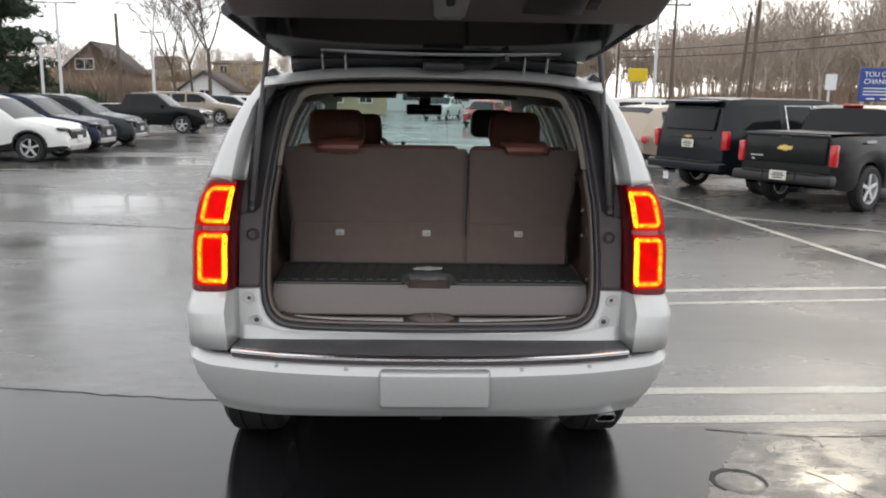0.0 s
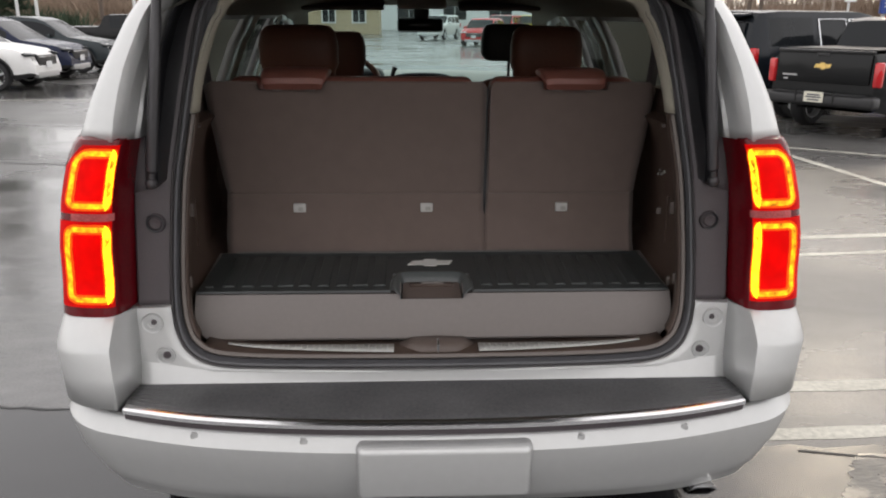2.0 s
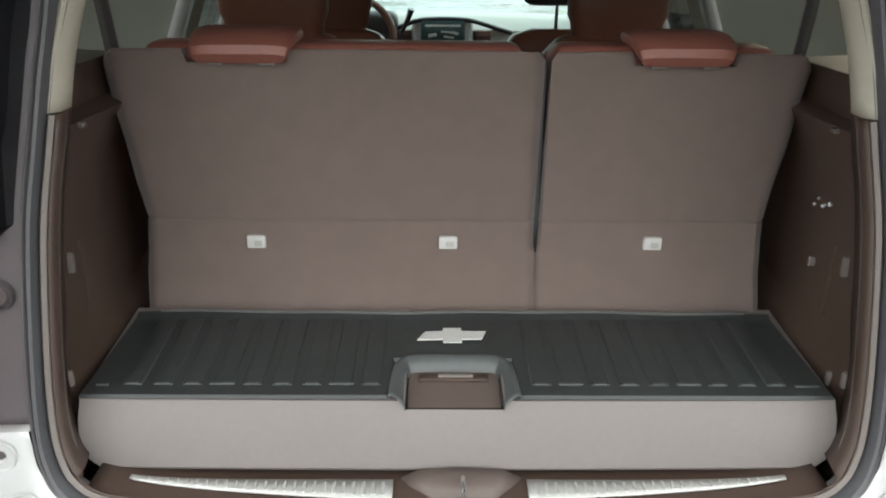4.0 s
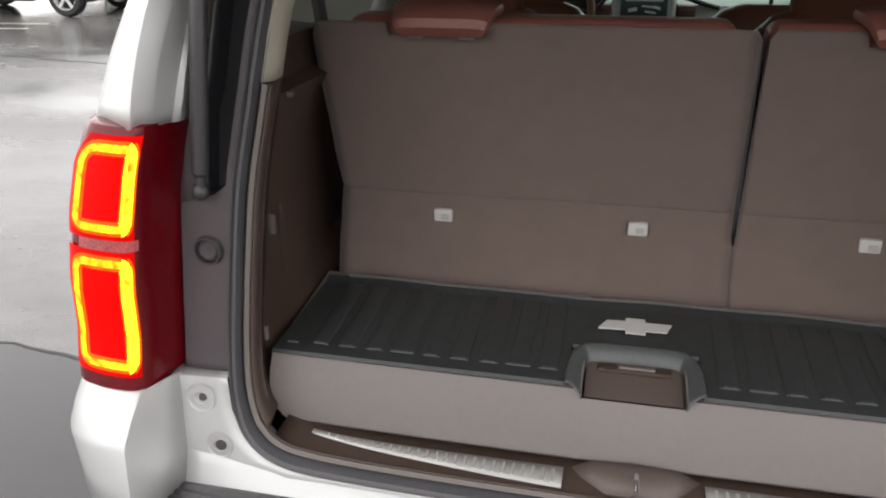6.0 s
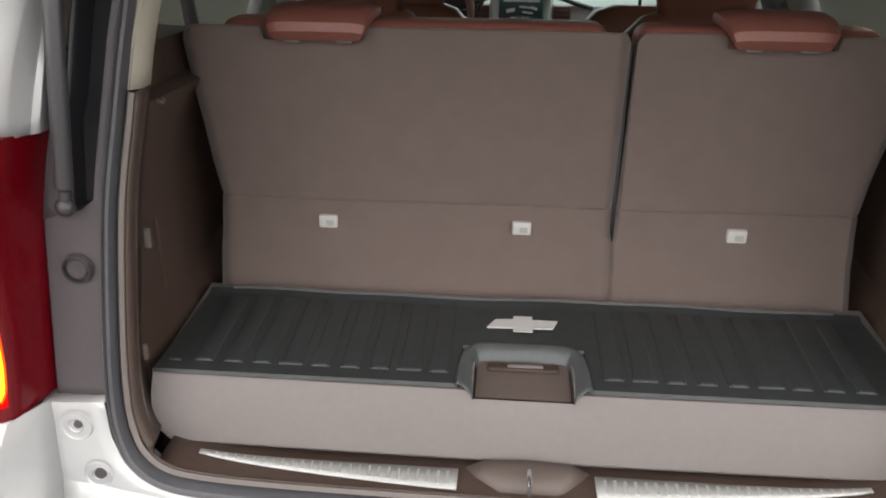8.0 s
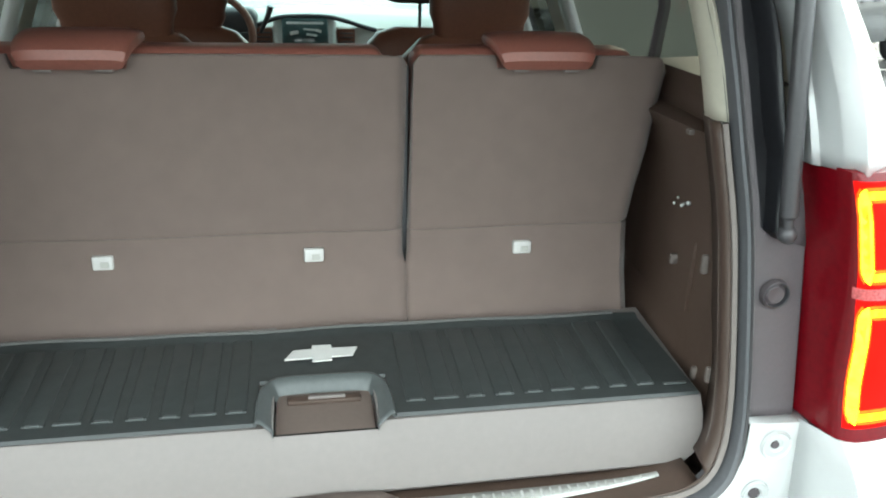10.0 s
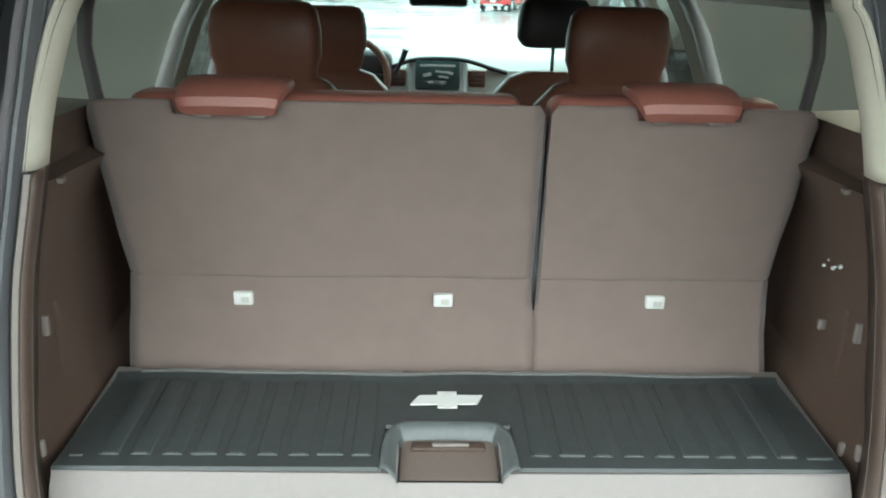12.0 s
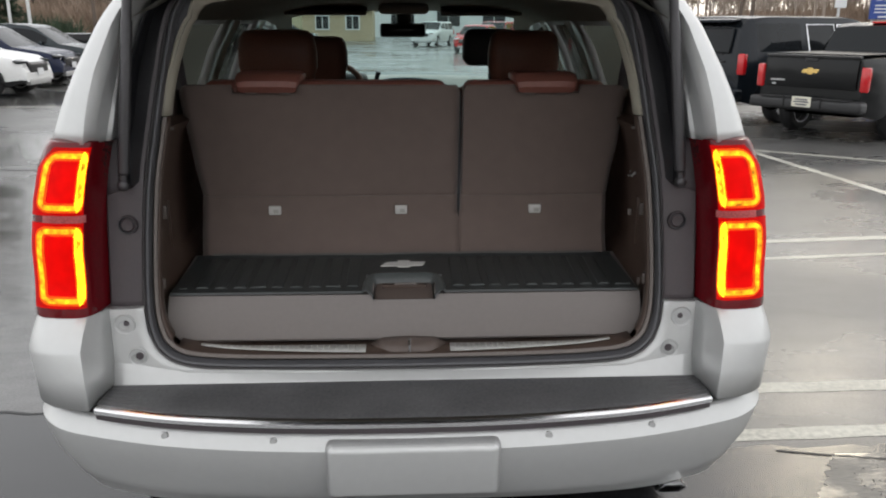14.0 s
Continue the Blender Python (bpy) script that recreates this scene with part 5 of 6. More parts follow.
while x < 14:
    edge.append((x, table(x, EDGE) + rng.uniform(-0.022, 0.022)))
    x += rng.uniform(0.05, 0.14)
sheet("asphalt_patch", [(-12, -14), (14, -14)] + edge[::-1], 0.002, M_NEWTAR, "darker newer asphalt patch, wet and glossy", "asphalt")
FAR = [(-40, 13.8), (-5.8, 7.98), (-3.04, 7.47), (0, 7.0), (2.2, 6.7)]
fedge, x = [], -40.0
while x < 2.2:
    fedge.append((x, table(x, FAR) + rng.uniform(-0.03, 0.03)))
    x += rng.uniform(0.12, 0.35)


def strip(name, a, b, w, label, mat_=None, z=0.0015):
    """A painted line with ragged, worn sides."""
    a, b = Vector((*a, 0)), Vector((*b, 0))
    d = (b - a).normalized()
    s = Vector((-d.y, d.x, 0))
    n_ = max(2, int((b - a).length / 0.12))
    up = [a.lerp(b, i / n_) + s * (w / 2 + rng.uniform(-0.007, 0.007)) for i in range(n_ + 1)]
    dn = [a.lerp(b, i / n_) - s * (w / 2 + rng.uniform(-0.007, 0.007)) for i in range(n_ + 1)]
    return sheet(name, [(p.x, p.y) for p in up] + [(p.x, p.y) for p in dn[::-1]], z, mat_ or M_LOTLINE, label, "road marking")


M_CRACK = surf("tar_joint", (0.010, 0.010, 0.010), 0.5, 0, 0.2, 5)
bm = bm_new()
pts = [p for p in edge if -6 < p[0] < 1.0]
grid(bm, [[(x, y - 0.008 - 0.006 * rng.random(), 0.0035), (x, y + 0.006 + 0.008 * rng.random(), 0.0035)] for x, y in pts])
tagged(part("tar_joint", bm, M_CRACK, None, smooth=False), "black tar joint between two asphalt layers", "tar joint", kind="structure")
bm = bm_new()
grid(bm, [[(x, y - 0.012 - 0.012 * rng.random(), 0.004), (x, y + 0.012, 0.004)] for x, y in fedge])
tagged(part("tar_joint", bm, M_CRACK, None, smooth=False), "dark seam across the lot", "tar joint", kind="structure")
for a, b, w in (((1.0, 1.50), (9.5, 1.74), 0.11), ((0.9, 1.055), (9.5, 1.28), 0.10), ((1.2, 4.06), (8.6, 4.72), 0.10), ((1.2, 3.58), (8.2, 4.25), 0.07), ((4.55, 13.2), (5.52, 1.8), 0.11), ((5.0, 9.1), (8.8, 6.3), 0.10), ((6.9, 12.3), (10.6, 9.6), 0.10), ((-9.5, 15.35), (-5.9, 15.5), 0.10), ((-14.5, 10.45), (-10.0, 10.95), 0.10), ((-14.5, 11.1), (-10.1, 11.6), 0.10), ((-8.2, 19.7), (-6.1, 19.8), 0.10)):
    strip("lot_line", a, b, w, "worn white painted lot line")
rough = []
for k in np.linspace(0, 39, 110):
    x, y = table(k, [(0, 1.78), (8, 1.60), (18, 1.36), (26, 1.26), (39, 1.10)]), table(k, [(0, 0.90), (8, 0.65), (18, 0.34), (26, 0.12), (39, -1.2)])
    rough.append((x + 0.03 * noise.noise((k * 0.6, 3, 0)) + rng.uniform(-0.012, 0.012), y))
bm = bm_new()
grid(bm, [[(lerp(x, 5.5, t ** 2), lerp(y, y - 0.03, t), 0.0035) for t in np.linspace(0, 1, 8)] for x, y in rough])
tagged(part("asphalt_patch", bm, M_ROUGH, None, smooth=False), "broken rough wet asphalt round the cover", "asphalt", kind="structure")
drain = thing("manhole_cover", "small wet round cover sunk in broken asphalt", "manhole cover")
bm = lathe(bm_new(), [(0.0082, 0.0005), (0.0075, 0.06), (0.0086, 0.10), (0.0038, 0.117)], 32, "z", (1.49, 0.31, 0))
part("cover", bm, M_ROUGH, drain)
# rim as a dark crescent on the far side, drawn for the shadow there
bm = bm_new()
rws = []
for k in range(29):
    a = radians(-20 + k * 8.5)
    w_ = 0.034 * math.sin(math.pi * k / 28) ** 0.7 * rng.uniform(0.7, 1.15) + 0.004
    rws.append([(1.49 + r * math.cos(a), 0.31 + r * math.sin(a), z) for r, z in ((0.114, 0.0060), (0.118, 0.0066), (0.120 + w_ * 0.7, 0.0062), (0.122 + w_ * 0.7, 0.0036))])
grid(bm, rws)
part("rim", bm, M_RIMSHADE, drain)
# loose grit and chips of the broken surface
verts, faces = [], []
for _ in range(1600):
    a, q = rng.uniform(0, 2 * math.pi), math.sqrt(rng.random())
    cx, cy = 2.45 + 1.5 * q * math.cos(a), 0.36 + 0.50 * q * math.sin(a)
    if cy > 0.84 or cx < 1.75:
        continue
    s = rng.choice((0.002, 0.0025, 0.003, 0.004)) * rng.uniform(0.7, 1.2)
    b0, t0, h = len(verts), rng.uniform(0, 6.28), s * rng.uniform(0.25, 0.5)
    for k in range(5):
        an = t0 + k * 1.2566
        verts.append((cx + s * math.cos(an) * rng.uniform(0.7, 1.1), cy + s * math.sin(an) * rng.uniform(0.7, 1.1), 0.0037))
    for k in range(5):
        an = t0 + k * 1.2566
        verts.append((cx + 0.6 * s * math.cos(an), cy + 0.6 * s * math.sin(an), 0.0037 + h))
    faces += [(b0 + k, b0 + (k + 1) % 5, b0 + 5 + (k + 1) % 5, b0 + 5 + k) for k in range(5)] + [tuple(b0 + 5 + k for k in range(5))]
me = bpy.data.meshes.new("grit")
me.from_pydata(verts, [], faces)
me.materials.append(M_NEWTAR)
tagged(new("grit", me), "wet grit and chips of broken asphalt", "gravel", kind="stuff")

for pts in ([(1.55, 0.93), (1.80, 0.88), (2.02, 0.84), (2.3, 0.83), (2.8, 0.86)], [(2.06, 0.83), (2.10, 0.76), (2.09, 0.70)], [(1.86, 0.42), (1.93, 0.33), (1.98, 0.20), (2.08, 0.10)]):
    line_ = catmull([(x, y, 0.0048) for x, y in pts], 7)
    bm = bm_new()
    grid(bm, [[p + Vector((rng.uniform(-0.006, 0.006), d * rng.uniform(0.3, 1.3), 0)) for d in (-0.008, 0.008)] for p in line_])
    tagged(part("crack", bm, M_CRACK, None, smooth=False), "dark crack in the wet asphalt", "crack", kind="structure")


# ---- parked cars ----
KINDS = {
    "crossover": dict(L=4.86, w=0.965, belt=1.03, wb=2.86, r=0.36, clear=0.27, shift=0.14, roofk=0.76,
                      top=[(-2.43, 0.86), (-2.40, 1.02), (-2.15, 1.50), (-1.95, 1.63), (-1.2, 1.70), (-0.2, 1.70), (0.25, 1.66), (0.5, 1.58), (1.22, 1.10), (1.5, 1.06), (2.1, 0.96), (2.33, 0.84), (2.43, 0.62)],
                      glass=((-1.75, -1.15), (-1.05, -0.25), (-0.17, 0.85))),
    "suv": dict(L=5.70, w=1.02, belt=1.22, wb=3.30, r=0.40, clear=0.36, shift=-0.05, roofk=0.80,
                top=[(-2.85, 0.90), (-2.84, 1.20), (-2.74, 1.70), (-2.62, 1.86), (-2.2, 1.89), (0.0, 1.89), (0.35, 1.84), (1.15, 1.30), (1.4, 1.26), (2.3, 1.15), (2.7, 1.02), (2.85, 0.66)],
                glass=((-2.45, -1.35), (-1.2, -0.45), (-0.35, 0.75))),
    "pickup": dict(L=5.40, w=0.94, belt=1.16, wb=3.26, r=0.39, clear=0.36, shift=0.05, roofk=0.78,
                   top=[(-2.70, 0.80), (-2.69, 1.28), (-2.3, 1.29), (-1.1, 1.30), (-1.0, 1.32), (-0.80, 1.72), (-0.62, 1.78), (0.3, 1.79), (0.6, 1.73), (1.2, 1.24), (1.45, 1.20), (2.3, 1.12), (2.58, 1.00), (2.70, 0.66)],
                   glass=((-0.55, -0.1), (0.0, 0.95))),
}


def parked_car(name, label, kind, material, x, y, heading, rear=False, plate=False, detail=True, category="car"):
    """A parked car; heading in degrees clockwise from +y. Body lofted from its side outline, with arches, glass, wheels and lamps."""
    k = KINDS[kind]
    car = thing(name, label, category, pose(x, y, 0, 0, 0, -heading), group="parked cars")
    wy = (k["shift"] - k["wb"] / 2, k["shift"] + k["wb"] / 2)
    R = k["r"] + 0.06
    st = {round(p[0], 4) for p in k["top"]} | {round(v, 4) for g in k["glass"] for v in g}
    for a in wy:
        st |= {round(a + R * math.sin(radians(d)), 4) for d in (-90, -70, -45, -20, 0, 20, 45, 70, 90)}
    st = sorted(st)
    half_l, roof_top = k["L"] / 2, max(p[1] for p in k["top"])

    def ring(yy):
        top = table(yy, k["top"])
        zb = k["clear"] + 0.10 * max(0, (abs(yy) - half_l + 0.35) / 0.35)
        for a in wy:
            if abs(yy - a) < R:
                zb = max(zb, k["r"] + math.sqrt(R * R - (yy - a) ** 2))
        taper = 1 - (0.24 if yy > 0 and kind == "crossover" else 0.13) * max(0, (abs(yy) - half_l + 0.6) / 0.6) ** 2
        w = k["w"] * taper
        belt = min(k["belt"], top - 0.10)
        zb = min(zb, belt - 0.12)
        f = min(1, max(0, (top - k["belt"] - 0.10) / 0.40))
        h = [(w * 0.93, zb), (w * 0.985, lerp(zb, belt, 0.2)), (w, lerp(zb, belt, 0.5)), (w * 0.995, lerp(zb, belt, 0.82)), (w * 0.965, belt),
             (w * lerp(0.94, 0.945, f), lerp(belt, top, lerp(0.4, 0.08, f))), (w * lerp(0.91, 0.83, f), lerp(belt, top, lerp(0.75, 0.80, f))),
             (w * lerp(0.86, k["roofk"], f), top - 0.03), (w * 0.5, top - 0.004), (0, top)]
        return [(-a, yy, b) for a, b in h] + [(a, yy, b) for a, b in h[-2::-1]]

    def pick(i, j):
        jj = min(j, 17 - j)
        a, b = st[i], st[i + 1]
        ta, tb = table(a, k["top"]), table(b, k["top"])
        if jj == 5 and any(lo - 0.01 <= a and b <= hi + 0.01 for lo, hi in k["glass"]):
            return "side" + str(int(j > 8))
        if jj in (7, 8) and abs(tb - ta) / max(1e-6, b - a) > 0.45 and min(ta, tb) > k["belt"] + 0.04 and max(ta, tb) < roof_top + 0.01:
            return "front" if b > 0 else "back"
        if jj == 0 and kind == "crossover":
            return "cladding"
        return "body"

    made, rows = shell(st, ring, pick)
    b = made.pop("body")
    for r in (rows[0], rows[-1]):
        b.faces.new([b.verts.new(p) for p in r])
    b.faces.new([b.verts.new(p) for p in ((-0.6, -half_l + 0.3, k["clear"] + 0.02), (0.6, -half_l + 0.3, k["clear"] + 0.02), (0.6, half_l - 0.3, k["clear"] + 0.02), (-0.6, half_l - 0.3, k["clear"] + 0.02))])
    part("body", b, material, car)
    for key, bmx in made.items():
        if key == "cladding":
            part("cladding", bmx, M_BLACKPL, car, "black plastic sill cladding")
        else:
            part("windshield" if key == "front" else "rear_window" if key == "back" else "side_window", bmx, M_DARKGLASS, car)
    bm = box(bm_new(), (0, 0, k["clear"] + 0.12), (k["w"] * 1.5, k["L"] * 0.86, 0.16), 0.03)
    part("underbody", bm, M_UNDER, car)
    for a in wy:
        for s in (-1, 1):
            add_wheel(car, s * (k["w"] - 0.125), a, k["r"], 0.23, 5)
            if kind == "crossover" and detail:
                bm = tube(bm_new(), [(s * k["w"] * 0.985, a + (R + 0.01) * math.cos(t), k["r"] + (R + 0.01) * math.sin(t)) for t in np.linspace(0.0, math.pi, 13)], 0.026, 6)
                part("arch_trim", bm, M_BLACKPL, car)
    zl = k["belt"] - 0.22
    for s in (-1, 1):
        # lamps front and back, mirror
        bm = box(bm_new(), (s * k["w"] * 0.70, half_l - 0.14, zl + 0.03), (0.34, 0.22, 0.05 if kind == "crossover" else 0.09), 0.02, 2, pose(0, 0, 0, -12, 0, s * -24))
        part("headlight", bm, M_DARKGLASS if kind == "crossover" and detail else M_CHROME, car)
        if kind == "crossover" and detail:
            bm = box(bm_new(), (s * k["w"] * 0.70, half_l - 0.165, zl - 0.17), (0.17, 0.22, 0.20), 0.04, 2, pose(0, 0, 0, 0, s * 14, s * -24))
            part("fog_lamp", bm, M_BLACKPL, car, "black fog lamp pocket")
        tall = 0.36 if kind != "crossover" else 0.16
        bm = box(bm_new(), (s * (k["w"] - 0.115), -half_l + 0.05, k["belt"] - 0.20 if kind != "suv" else k["belt"] - 0.15), (0.17 if kind == "crossover" else 0.13, 0.16, tall), 0.03, 2, pose(0, 0, 0, 0, 0, s * 18))
        part("taillight", bm, M_LENSRED, car, "red tail lamp")
        my = k["glass"][-1][1] - 0.12
        bm = box(bm_new(), (s * (k["w"] + 0.07), my, k["belt"] + 0.07), (0.20, 0.09, 0.15), 0.03, 2)
        part("wing_mirror", bm, material, car)
        if detail:
            for lo, hi in k["glass"][-2:]:
                bm = box(bm_new(), (s * k["w"] * 0.998, lo + 0.16, k["belt"] - 0.12), (0.03, 0.18, 0.03), 0.01, 1)
                part("door_handle", bm, material, car)
    if not rear:
        bm = box(bm_new(), (0, half_l - 0.05, zl - 0.12), (k["w"] * 1.05, 0.12, 0.24), 0.03, 2)
        g = part("grille", bm, M_BLACKPL, car, "black front grille")
        for q in range(4):
            bm = box(bm_new(), (0, half_l + 0.012, zl - 0.20 + 0.055 * q), (k["w"] * 0.95, 0.012, 0.018), 0.004, 1)
            part("grille_bar", bm, M_CHROME if q == 3 else M_BLACKPL, g)
        bm = box(bm_new(), (0, half_l - 0.05, 0.36), (k["w"] * 1.2, 0.14, 0.14), 0.03, 2)
        part("skid_plate", bm, M_GREYMETAL, car)
        bm = box(bm_new(), (0, half_l + 0.03, zl - 0.22), (0.30, 0.012, 0.15), 0.004, 1)
        part("front_plate", bm, M_SIGNWHITE, car)
    return car


def rear_details(car, kind, material):
    """Bumper, gate lines, plate bars and badge of a car seen from behind."""
    k = KINDS[kind]
    y = -k["L"] / 2
    bm = bm_new()
    box(bm, (0, y - 0.05, 0.56), (k["w"] * 1.92, 0.24, 0.18), 0.05, 3)
    bumper_ = part("rear_bumper", bm, M_BLACKPL if kind == "pickup" else material, car, "dark rear bumper")
    bm = box(bm_new(), (0, y - 0.08, 0.655), (k["w"] * 1.5, 0.18, 0.02), 0.006, 2)
    part("step_pad", bm, M_BLACKPL, bumper_)
    pz = 0.60 if kind == "pickup" else 0.98
    px = 0.0 if kind == "pickup" else 0.0
    py = y - 0.178 if kind == "pickup" else y - 0.028
    bm = box(bm_new(), (px, py, pz), (0.31, 0.012, 0.155), 0.004, 1)
    pl = part("number_plate", bm, M_PLATE, car, "cream dealer plate with dark bars")
    for dz, w_ in ((0.035, 0.20), (0.0, 0.24), (-0.04, 0.18)):
        bm = box(bm_new(), (px, py - 0.008, pz + dz), (w_, 0.003, 0.022), 0.001, 1)
        part("plate_bar", bm, M_INK, pl)
    if kind == "pickup":
        for s in (-1, 1):
            bm = box(bm_new(), (s * 0.30, y - 0.17, 0.60), (0.03, 0.02, 0.17), 0.006, 1)
            part("bumper_notch", bm, M_UNDER, bumper_)
        bm = box(bm_new(), (0, y - 0.012, 1.02), (1.46, 0.03, 0.44), 0.02, 2)
        tg = part("tailgate", bm, material, car, "black tailgate")
        bm = box(bm_new(), (0, y + 0.0, 1.275), (1.50, 0.09, 0.04), 0.015, 2)
        part("gate_cap", bm, M_BLACKPL, tg)
        badge(tg, 0, y - 0.032, 1.06, 0.28, M_GOLD)
        bm = box(bm_new(), (0, y - 0.03, 1.225), (0.20, 0.012, 0.05), 0.01, 2)
        part("gate_handle", bm, M_BLACKPL, tg)
        for cx, cz, w_ in ((-0.52, 0.905, 0.24), (-0.58, 0.845, 0.07)):
            bm = box(bm_new(), (cx, y - 0.030, cz), (w_, 0.006, 0.026), 0.002, 1)
            part("badge_bar", bm, M_GREYMETAL, tg)
        # bed with its inner walls, cab rear window
        bm = bm_new()
        box(bm, (0, -1.82, 1.305), (1.42, 1.50, 0.012), 0.004, 1)
        part("bed_cover", bm, M_BLACKPL, car, "black bed cover")
        bm = box(bm_new(), (0, -0.70, 1.775), (0.36, 0.06, 0.035), 0.01, 2)
        part("high_brake_lamp", bm, M_LENSRED, car)
        bm = box(bm_new(), (0.945, -1.75, 1.18), (0.012, 0.30, 0.05), 0.004, 1)
        part("side_badge", bm, M_GREYMETAL, car)
    else:
        bm = box(bm_new(), (0, y + 0.06, 1.80), (1.34, 0.26, 0.05), 0.02, 3, pose(0, 0, 0, 6, 0, 0))
        part("spoiler", bm, material, car)
        bm = box(bm_new(), (0, y - 0.012, 1.105), (1.12, 0.03, 0.03), 0.008, 2)
        part("gate_trim", bm, M_BLACKPL, car)
        bm = box(bm_new(), (0, y + 0.035, 1.46), (1.30, 0.05, 0.44), 0.02, 3, pose(0, 0, 0, -11, 0, 0))
        part("rear_window", bm, M_DARKGLASS, car)
        badge(car, 0, y - 0.03, 1.12, 0.20, M_GOLD)
        bm = box(bm_new(), (-0.55, y - 0.02, 0.30), (0.16, 0.01, 0.16), 0.003, 1)
        part("tow_tag", bm, M_SIGNWHITE, car)
        for lo, hi in KINDS["suv"]["glass"][1:]:
            bm = bm_new()
            zb_, zt_ = 1.265, 1.735
            tube(bm, [(1.0, lo, zb_), (0.865, lo, zt_), (0.865, hi if hi < 0.5 else 0.55, zt_), (1.0, hi, zb_), (1.0, lo, zb_)], 0.012, 6)
            part("window_trim", bm, M_CHROME, car)


def badge(parent, x, y, z, w, material):
    """A plain cross-shaped badge."""
    bm = bm_new()
    s = w / 0.156
    pts = [(-0.078, -0.018), (-0.062, 0.014), (-0.02, 0.014), (-0.02, 0.026), (0.02, 0.026), (0.02, 0.014), (0.078, 0.014), (0.062, -0.018), (0.02, -0.018), (0.02, -0.030), (-0.02, -0.030), (-0.02, -0.018)]
    f = bm.faces.new([bm.verts.new((x + a * s, y, z + b * s)) for a, b in pts])
    r = bmesh.ops.extrude_face_region(bm, geom=[f])
    bmesh.ops.translate(bm, verts=[v for v in r["geom"] if isinstance(v, bmesh.types.BMVert)], vec=(0, 0.015, 0))
    return part("badge", bm, material, parent, "gold badge shape", smooth=False)


P_WHITE, P_NAVY, P_GREY = paint("white_paint", (0.72, 0.72, 0.71), 0), paint("navy_paint", (0.007, 0.012, 0.036), 0.1), paint("slate_paint", (0.028, 0.036, 0.040), 0.1)
P_BLACK, P_TAN, P_RED = paint("black_paint", (0.004, 0.0045, 0.005), 0.0), paint("tan_paint", (0.30, 0.265, 0.21)), paint("red_paint", (0.48, 0.018, 0.02), 0)
P_YELLOW, P_SUB, P_BEIGE = paint("yellow_paint", (0.75, 0.55, 0.03), 0), paint("dark_blue_paint", (0.007, 0.010, 0.014), 0.0), paint("beige_paint", (0.42, 0.36, 0.29))

# noses towards the lane, side by side
parked_car("crossover", "white crossover with black cladding on wet asphalt", "crossover", P_WHITE, -11.28, 18.20, 90)
parked_car("crossover", "dark crossover at the near end of the row", "crossover", P_SUB, -12.0, 13.5, 90)
parked_car("crossover", "navy blue crossover parked beside a white one", "crossover", P_NAVY, -11.75, 21.45, 90)
parked_car("crossover", "dark slate crossover at the end of the row", "crossover", P_GREY, -11.85, 24.75, 90)
parked_car("pickup_truck", "black crew cab pickup parked side on", "pickup", P_BLACK, -12.15, 34.2, 90, category="pickup")
parked_car("suv_tan", "tan metallic SUV behind the black pickup", "suv", P_TAN, -13.2, 46.2, 90).name = "suv"
for i, (cx, cy, m_) in enumerate(((-12.5, 52.0, P_GREY), (-12.0, 57.0, P_WHITE), (-11.4, 62.0, P_GREY))):
    parked_car("crossover", "car further along the row, seen small", "crossover", m_, cx, cy, 90, detail=False)


def rear_at(bx, by, heading, kind):
    """The middle of a car whose tail stands at (bx, by)."""
    h = radians(heading)
    d = KINDS[kind]["L"] / 2
    return bx + math.sin(h) * d, by + math.cos(h) * d


cx, cy = rear_at(6.22, 10.1, 57, "pickup")
truck = parked_car("pickup_truck", "black pickup truck seen from behind, gold badge on its tailgate", "pickup", P_BLACK, cx, cy, 57, rear=True, category="pickup")
rear_details(truck, "pickup", P_BLACK)
cx, cy = rear_at(5.42, 12.6, 64, "suv")
big = parked_car("suv", "dark blue long SUV with privacy glass and chrome window trim", "suv", P_SUB, cx, cy, 64, rear=True)
rear_details(big, "suv", P_SUB)
cx, cy = rear_at(5.3, 17.6, 57, "crossover")
parked_car("crossover", "beige crossover beyond the dark SUV", "crossover", P_BEIGE, cx, cy, 57, rear=True)
cx, cy = rear_at(6.0, 24.0, 57, "suv")
parked_car("suv", "white SUV far down the row", "suv", P_WHITE, cx, cy, 57, rear=True, detail=False)
# row ahead, seen through the windshield
for (cx, cy, m_, kd, lb) in ((4.7, 50.0, P_RED, "crossover", "red car ahead of the SUV"), (6.3, 54.0, P_RED, "suv", "red SUV in the far row"), (8.6, 58.0, P_YELLOW, "suv", "yellow van-like car in the far row"), (2.4, 64.0, P_WHITE, "suv", "white SUV in the far row"), (-9.5, 66.0, P_GREY, "crossover", "slate car in the far row")):
    parked_car("suv" if kd == "suv" else "crossover", lb, kd, m_, cx, cy, 200 if cx > 0 else 90, detail=False)

# ---- poles, lamps, wires ----


